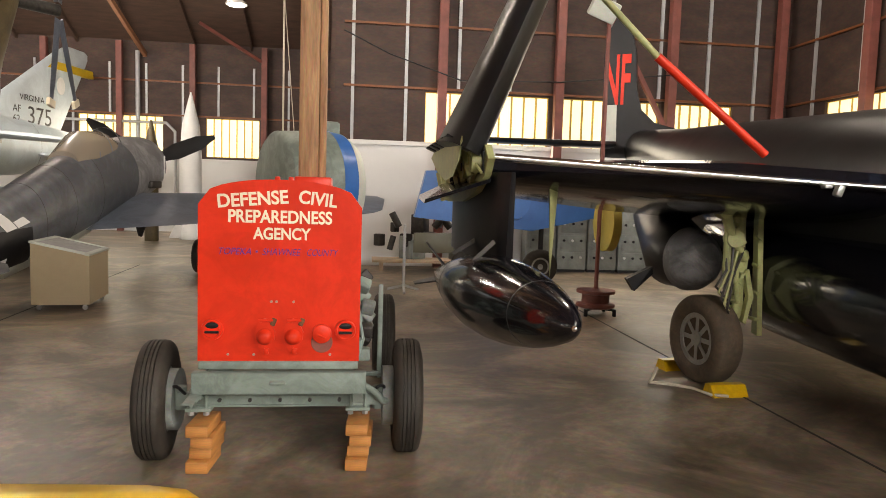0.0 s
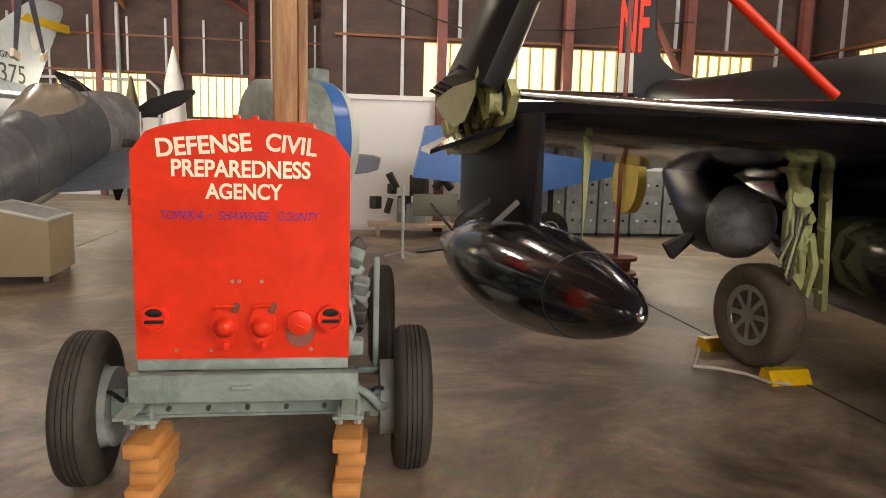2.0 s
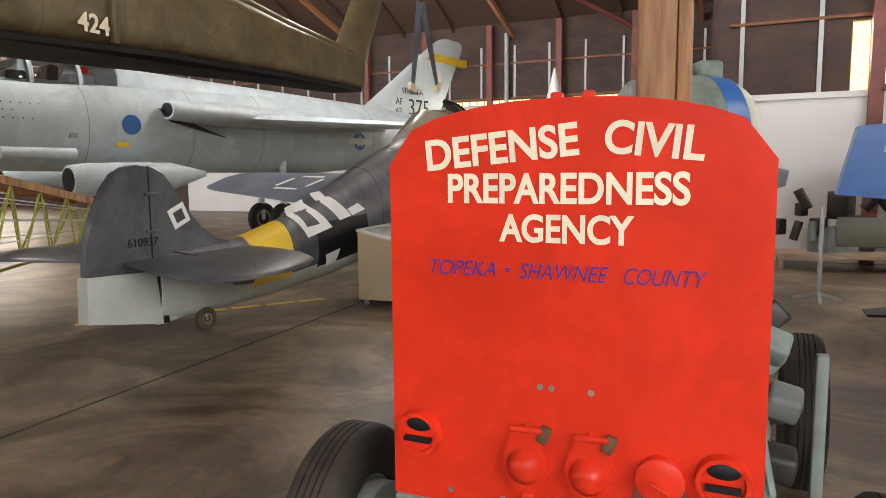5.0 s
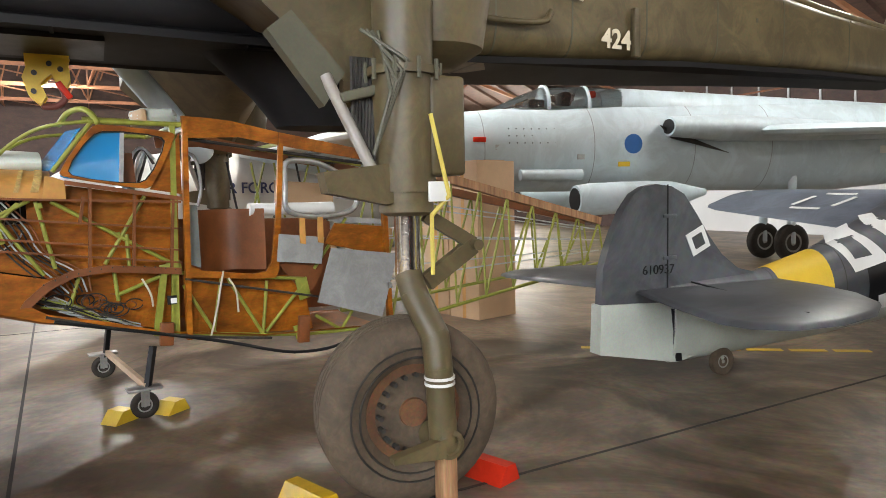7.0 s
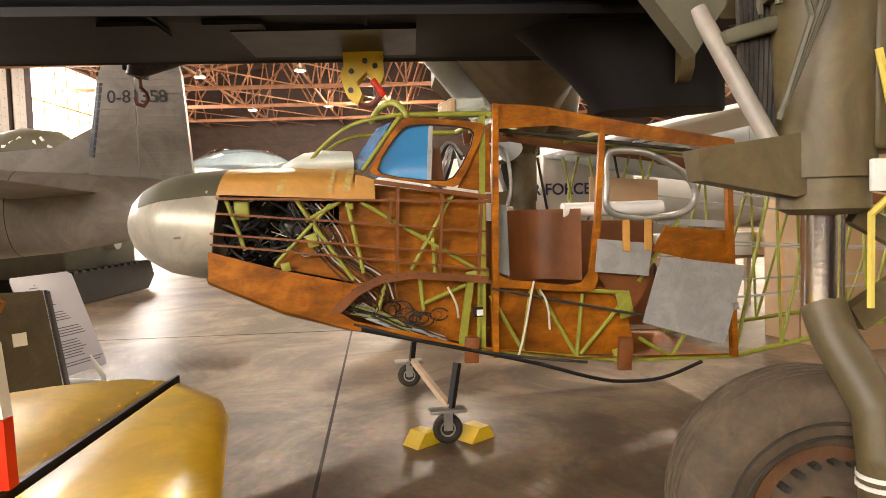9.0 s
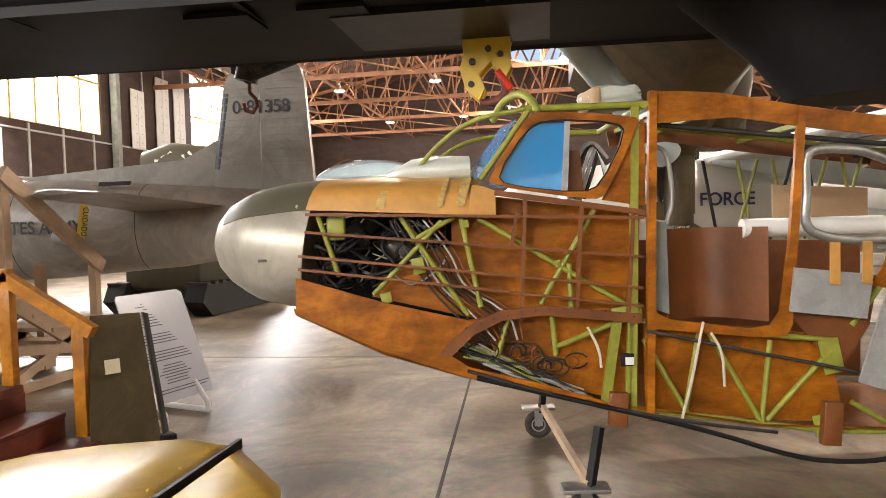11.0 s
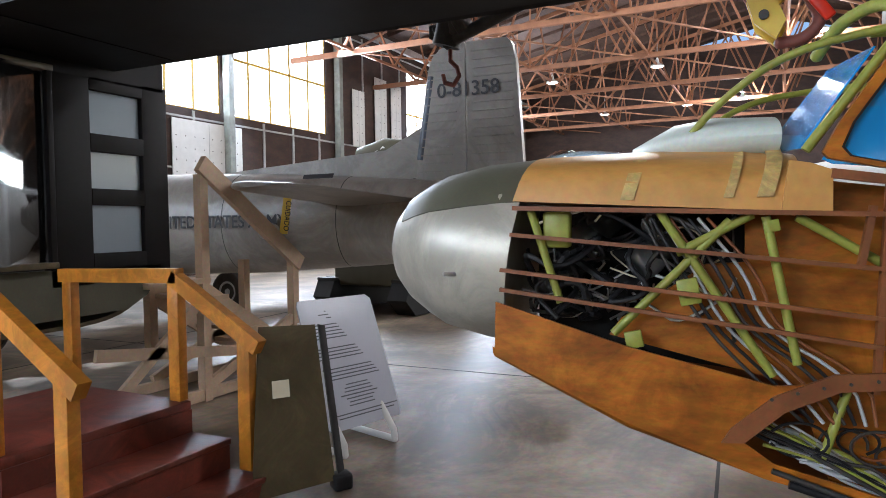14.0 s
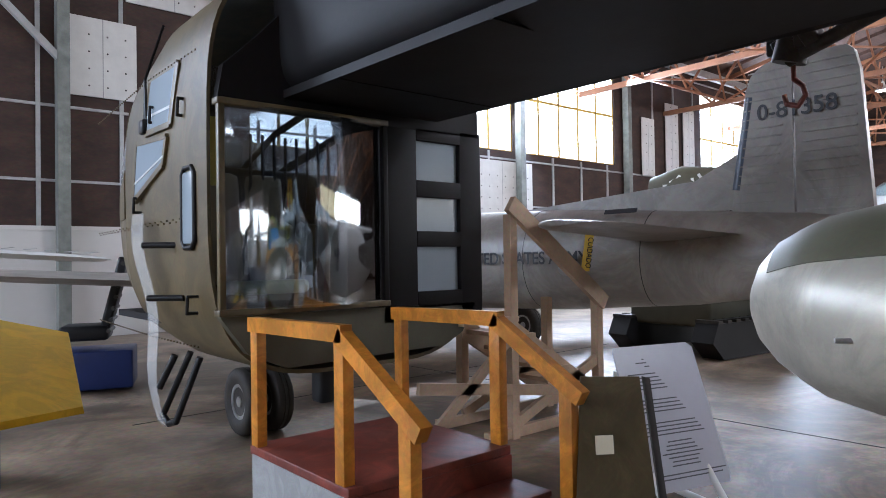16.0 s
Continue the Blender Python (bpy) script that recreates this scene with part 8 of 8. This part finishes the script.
for y in (-0.35, 0.35):
    part("post", bmbox((0.05, y, 1.05), (0.09, 0.09, 2.1 if y > 0 else 1.3)), RAWWOOD, LS)
    part("post", bmbox((-1.25, y, 0.62), (0.09, 0.09, 1.24)), RAWWOOD, LS)
    part("stringer", bmbeam((0.05, y, 1.0), (-1.4, y, 0.1), 0.05, 0.2), RAWWOOD, LS)
    part("brace", bmbeam((0.05, y, 0.12), (-1.25, y, 0.62), 0.05, 0.1), RAWWOOD, LS)
    part("base", bmbeam((0.4, y, 0.06), (-1.4, y, 0.06), 0.06, 0.1), RAWWOOD, LS)
part("handrail", bmbeam((0.1, 0.4, 2.2), (-1.32, 0.4, 1.2), 0.06, 0.16), RAWWOOD, LS)
part("brace", bmbeam((1.2, 0.38, 0.62), (-1.25, 0.38, 0.28), 0.04, 0.1), RAWWOOD, LS)
part("brace", bmbeam((1.0, 0.38, 0.25), (0.1, 0.38, 0.95), 0.04, 0.09), RAWWOOD, LS)
for k in range(5):
    part("tread", bmbox((-0.1 - 0.26 * k, 0, 0.95 - 0.18 * k), (0.26, 0.8, 0.04)), RAWWOOD, LS)
part("platform", bmbox((0.35, 0, 1.12), (0.7, 0.8, 0.05)), RAWWOOD, LS)

# ---- sign and leaning panel ----
SG = thing("information_sign", "white printed information sheet leaning on a white tube stand", "sign", (-8.3, -1.365, 0), -16.3)
part("sheet", bmplate([(-0.32, 0.0, 1.06), (0.32, 0.0, 1.06), (0.35, 0.03, 1.03), (0.35, 0.36, 0.2), (0.32, 0.39, 0.17), (-0.32, 0.39, 0.17), (-0.35, 0.36, 0.2), (-0.35, 0.03, 1.03)], 0.012, (0, 0.916, 0.4)), SIGNWHITE, SG, "glossy white laminated sheet with grey print")
rng = random.Random(8)
for k in range(32):
    f = 0.1 + 0.0265 * k
    if k in (3, 9, 10, 15, 16, 21, 29):
        continue
    w = rng.uniform(0.52, 0.6) if 2 < k < 21 or k > 29 else rng.uniform(0.2, 0.36)
    part("print_line", bmbox((-0.02 + (0 if w > 0.45 else 0.02) + (0.29 - w / 2 if 2 < k < 21 else 0), 0.39 * f + 0.0075, 1.06 - 0.89 * f + 0.0033), (w, 0.003, 0.008), (23.6, 0, 0)), INK, SG)
part("title", bmbox((0, 0.0335, 1.0), (0.26, 0.003, 0.022), (23.6, 0, 0)), INK, SG)
for x in (-0.18, 0.29):
    part("tube_stand", bmtube([(x, 0.32, 0.28), (x, 0.47, 0.1), (x, 0.48, 0.03), (x, 0.35, 0.03), (x, -0.1, 0.03), (x, 0.0, 0.9)], 0.025, 12), WHITE, SG)
LP = thing("leaning_panel", "olive metal panel with dark edge leaning by the stairs", "panel", (-7.3, -0.95, 0), -35)
part("sheet", bmplate([(0.3, 0.18, 0.06), (-0.22, 0.1, 0.06), (-0.16, -0.05, 1.0), (0.2, 0.0, 1.02)], 0.03, (0.2, 1, 0.15)), OLIVE, LP)
part("edge", bmplate([(-0.24, 0.1, 0.06), (-0.3, 0.05, 0.06), (-0.24, -0.1, 0.98), (-0.18, -0.05, 1.0)], 0.05, (0.2, 1, 0.15)), BLACKPAINT, LP)
part("label", bmbox((0.1, 0.1, 0.66), (0.1, 0.01, 0.1), (8, 0, 0)), CREAM, LP)
part("edge_foot", bmbox((-0.26, 0.1, 0.05), (0.12, 0.12, 0.1), bevel=0.02), BLACKPAINT, LP)

# ---- items along the north wall ----
for i in range(8):
    root = thing("locker", "grey-green steel electronics cabinet by the wall", "cabinet", (4.1 + 0.72 * i, 14.3, 0), group="cabinets by the wall")
    h = 1.25 if i % 3 else 1.35
    part("body", bmbox((0, 0, h / 2 + 0.06), (0.68, 0.5, h), bevel=0.01), PRIMERGREY, root)
    for k in range(3):
        part("panel", bmbox((0.02, -0.26, 0.3 + 0.38 * k), (0.58, 0.02, 0.32), bevel=0.005), PRIMERGREY, root)
        for j in range(3):
            part("knob", bmrod((-0.2 + 0.2 * j, -0.27, 0.34 + 0.38 * k), (-0.2 + 0.2 * j, -0.3, 0.34 + 0.38 * k), 0.03, seg=8), WHITE if (i + j + k) % 3 == 0 else BLACKPAINT, root)
    part("plinth", bmbox((0, 0, 0.03), (0.64, 0.46, 0.06)), BLACKPAINT, root)
EN = thing("engine_stand", "dark partly stripped engine on a low bench by the wall", "engine", (1.3, 13.9, 0))
part("bench", bmbox((0, 0, 0.22), (2.0, 0.7, 0.06)), RAWWOOD, EN)
part("bench_leg", bmbox((-0.8, 0, 0.1), (0.08, 0.6, 0.2)), RAWWOOD, EN)
part("bench_leg", bmbox((0.8, 0, 0.1), (0.08, 0.6, 0.2)), RAWWOOD, EN)
rng = random.Random(3)
for k in range(16):
    bm = bmesh.new()
    s = rng.uniform(0.12, 0.34)
    if k % 2:
        box(bm, (rng.uniform(-0.9, 0.9), rng.uniform(-0.2, 0.2), 0.25 + s / 2 + 0.3 * (k % 3)), (s, s, s * 1.4), (0, 0, rng.uniform(0, 90)), 0.02)
    else:
        c = (rng.uniform(-0.9, 0.9), -0.1, 0.45 + 0.25 * (k % 4))
        rod(bm, c, (c[0] + rng.uniform(-0.3, 0.3), c[1], c[2] + 0.3), s * 0.25)
    part("component", bm, DARKSTEEL if k % 3 else PRIMERGREY, EN)
part("clipboard", bmbox((0.45, -0.4, 1.25), (0.5, 0.3, 0.03), (25, 0, 15)), WHITE, EN)
BL = thing("blue_racer", "bright blue airplane with yellow trim beyond the black aircraft", "aircraft", (2.6, 11.8, 0), 0)
part("fuselage", hull([(-0.6, 0, 1.75, 0.5, 0.5, 3), (0.2, 0, 1.75, 0.65, 0.6, 3), (1.2, 0, 1.8, 0.4, 0.4)]), BLUE, BL)
part("wing", bmplate([(-1.6, -0.2, 1.25), (-1.4, -0.2, 2.1), (-0.6, -0.2, 2.15), (2.6, -0.2, 2.35), (2.6, -0.2, 1.5), (0.6, -0.2, 1.05)], 0.3, (0, 1, 0)), BLUE, BL)
part("trim_stripe", bmbox((1.7, -0.36, 2.3), (1.6, 0.02, 0.16), (0, -2, 0)), YELLOWBAND, BL)
for s in (-0.5, 0.9):
    wheel_parts(BL, 0.34, 0.16, STEEL, RUBBER, 0.5, (s, 0.1, 0.34), rz=90)
    part("strut", bmrod((s, 0.1, 0.35), (s, 0.1, 1.3), 0.05), BLACKPAINT, BL)
MS = thing("white_missile", "white upright missile with fins by the bay wall", "missile", (-5.3, 21.5, 0))
bm = bmesh.new()
lathe(bm, [(0, 0.35), (2.6, 0.33), (3.6, 0.26), (4.6, 0.02)], "Z", 24)
part("body", bm, WHITE, MS)
for k in range(4):
    o = part("tail_fin", bmplate([(0.3, 0, 0.05), (0.75, 0, 0.05), (0.3, 0, 0.9)], 0.03, (0, 1, 0)), WHITE, MS)
    o.matrix_basis = pose(0, 0, 0, 0, 0, 45 + 90 * k)
M2 = thing("olive_missile", "olive upright rocket with yellow lettering by the bay wall", "missile", (-6.2, 20.5, 0))
bm = bmesh.new()
lathe(bm, [(0, 0.2), (2.8, 0.2), (3.6, 0.03)], "Z", 20)
part("body", bm, OLIVE, M2)
lettering("lettering", "US ARMY", 0.3, YELLOWBAND, pose(0.09, -0.2, 0.9, 90, -90, 0), M2, "yellow upright lettering")
# extinguisher reel stand
RS = thing("stanchion", "rusty iron base stand with tall pole and yellow strap reel", "stand", (3.47, 8.65, 0))
bm = bmesh.new()
lathe(bm, [(0.1, 0.24), (0.12, 0.28), (0.16, 0.28), (0.18, 0.2), (0.3, 0.2), (0.32, 0.28), (0.36, 0.28), (0.38, 0.05)], "Z", 24)
part("base", bm, REDSTEEL, RS)
for k in range(4):
    t = math.pi / 4 + k * math.pi / 2
    part("castor", bmbox((0.3 * math.cos(t), 0.3 * math.sin(t), 0.05), (0.05, 0.05, 0.1), bevel=0.01), BLACKPAINT, RS)
    part("foot", bmbeam((0, 0, 0.1), (0.32 * math.cos(t), 0.32 * math.sin(t), 0.09), 0.04, 0.03), BLACKPAINT, RS)
part("pole", bmrod((0, 0, 0.3), (0, 0, 4.3), 0.03), REDSTEEL, RS)
bm = bmesh.new()
lathe(bm, [(-0.06, 0.1), (-0.06, 0.42), (0.06, 0.42), (0.06, 0.1)], "X", 28, (0.12, 0, 1.35))
part("strap_reel", bm, REEL, RS, "yellow webbing reel")
part("flood_lamp", bmbox((-0.1, -0.05, 4.35), (0.4, 0.14, 0.28), (25, 20, 0), 0.02), FWLIGHT, RS, "pale floodlight head")
BS = thing("barrier_stand", "dark steel sign stand with tripod foot", "stand", (0.78, 10.6, 0))
part("pole", bmrod((0, 0, 0.05), (0, 0, 1.15), 0.025), GALV, BS)
part("sign_plate", bmbox((0.5, 0, 0.85), (0.7, 0.03, 0.34), bevel=0.004), OLIVEDARK, BS)
for k in range(3):
    t = 0.5 + k * 2.1
    part("foot", bmbeam((0, 0, 0.12), (0.3 * math.cos(t), 0.3 * math.sin(t), 0.03), 0.04, 0.04), GALV, BS)
# cardboard cartons beyond the truss tail
for x, y, h, w in ((-8.78, 6.62, 2.06, 0.55), (-9.35, 6.5, 2.04, 0.5)):
    root = thing("carton", "tall plain cardboard carton standing on the floor", "box", (x, y, 0), 15, group="cartons")
    part("body", bmbox((0, 0, h / 2), (w, 0.7, h), bevel=0.006), CARD, root)
    part("flap", bmbox((0, 0, h + 0.004), (w * 0.98, 0.34, 0.006)), CARD, root)
    part("tape", bmbox((0, -0.352, h / 2), (0.06, 0.003, h)), PLYLIGHT, root)
# workbench with white boxes beyond
WB = thing("workbench", "cluttered timber workbench with white boxes", "bench", (-11.2, 6.0, 0), 10)
part("top", bmbox((0, 0, 0.8), (0.8, 2.4, 0.06)), RAWWOOD, WB)
for x in (-0.35, 0.35):
    for y in (-1.1, 1.1):
        part("leg", bmbox((x, y, 0.39), (0.07, 0.07, 0.78)), RAWWOOD, WB)
for k in range(5):
    one("storage_box", bmbox((0, 0, 0), (0.34, 0.36, 0.3), bevel=0.01), WHITE if k % 2 else CARD, "small storage box on the workbench", "box", "boxes on the bench", at=pose(-11.0 + 0.08 * k - 0.1, 5.1 + 0.43 * k, 0.982, 0, 0, 10))
# ---- south side: yellow stabilizer, ejection seat, white wing ----
YS = thing("yellow_wing", "yellow airplane wing panel on a navy box by the south side", "aircraft part", (-4.8, -5.0, 0))
bm = bmesh.new()
plate(bm, [(-0.75, -0.9, 1.02), (0.6, -1.2, 1.4), (1.2, 0.6, 1.25), (0.2, 1.2, 0.66), (-0.5, 0.8, 0.62)], 0.06, (0.25, 0.3, 1))
part("panel", bm, YELLOW, YS)
part("support", bmbox((0.2, 0.0, 0.42), (0.5, 0.5, 0.84), bevel=0.01), NAVYBLUE, YS)
SE = thing("ejection_seat", "black ejection seat frame on a blue painted box", "seat", (-6.35, -8.8, 0), -20)
part("box", bmbox((0, 0, 0.3), (1.2, 0.8, 0.5), bevel=0.02), NAVYBLUE, SE, "dark blue painted plinth box")
part("seat_pan", bmbox((0, 0, 0.78), (0.6, 0.6, 0.2), bevel=0.05), BLACKPAINT, SE)
part("seat_back", bmbox((-0.35, 0, 1.25), (0.12, 0.5, 1.1), (0, -14, 0), 0.03), BLACKPAINT, SE)
bm = bmesh.new()
for k in range(7):
    rod(bm, (-0.3 - 0.03 * k, -0.3, 0.8 + 0.15 * k), (-0.3 - 0.03 * k, 0.3, 0.8 + 0.15 * k), 0.03, seg=8)
part("rung", bm, DARKSTEEL, SE)
part("castor", bmrod((-0.4, 0, 0.0), (-0.4, 0, 0.06), 0.04), BLACKPAINT, SE)
part("castor", bmrod((0.4, 0, 0.0), (0.4, 0, 0.06), 0.04), BLACKPAINT, SE)
WW = thing("white_wing", "white ribbed airplane wing on a stand by the wall", "aircraft part", (-5.2, -12.5, 0), 5)
bm = bmesh.new()
wing(bm, (2.5, -0.4, 2.1), (-2.4, -0.5, 1.78), 1.2, 0.9, 0.2, 0.14)
wp = part("wing_panel", bm, WHITE, WW)
for k in range(14):
    part("rib", bmbox((2.3 - 0.34 * k, 0.0, 2.2 - 0.022 * k), (0.02, 0.8, 0.01)), GALV, wp)
part("stand", bmbox((0, 0, 0.9), (0.1, 0.5, 1.8)), GALV, WW)
part("stand_foot", bmbox((0, 0, 0.03), (0.8, 0.8, 0.06)), GALV, WW)
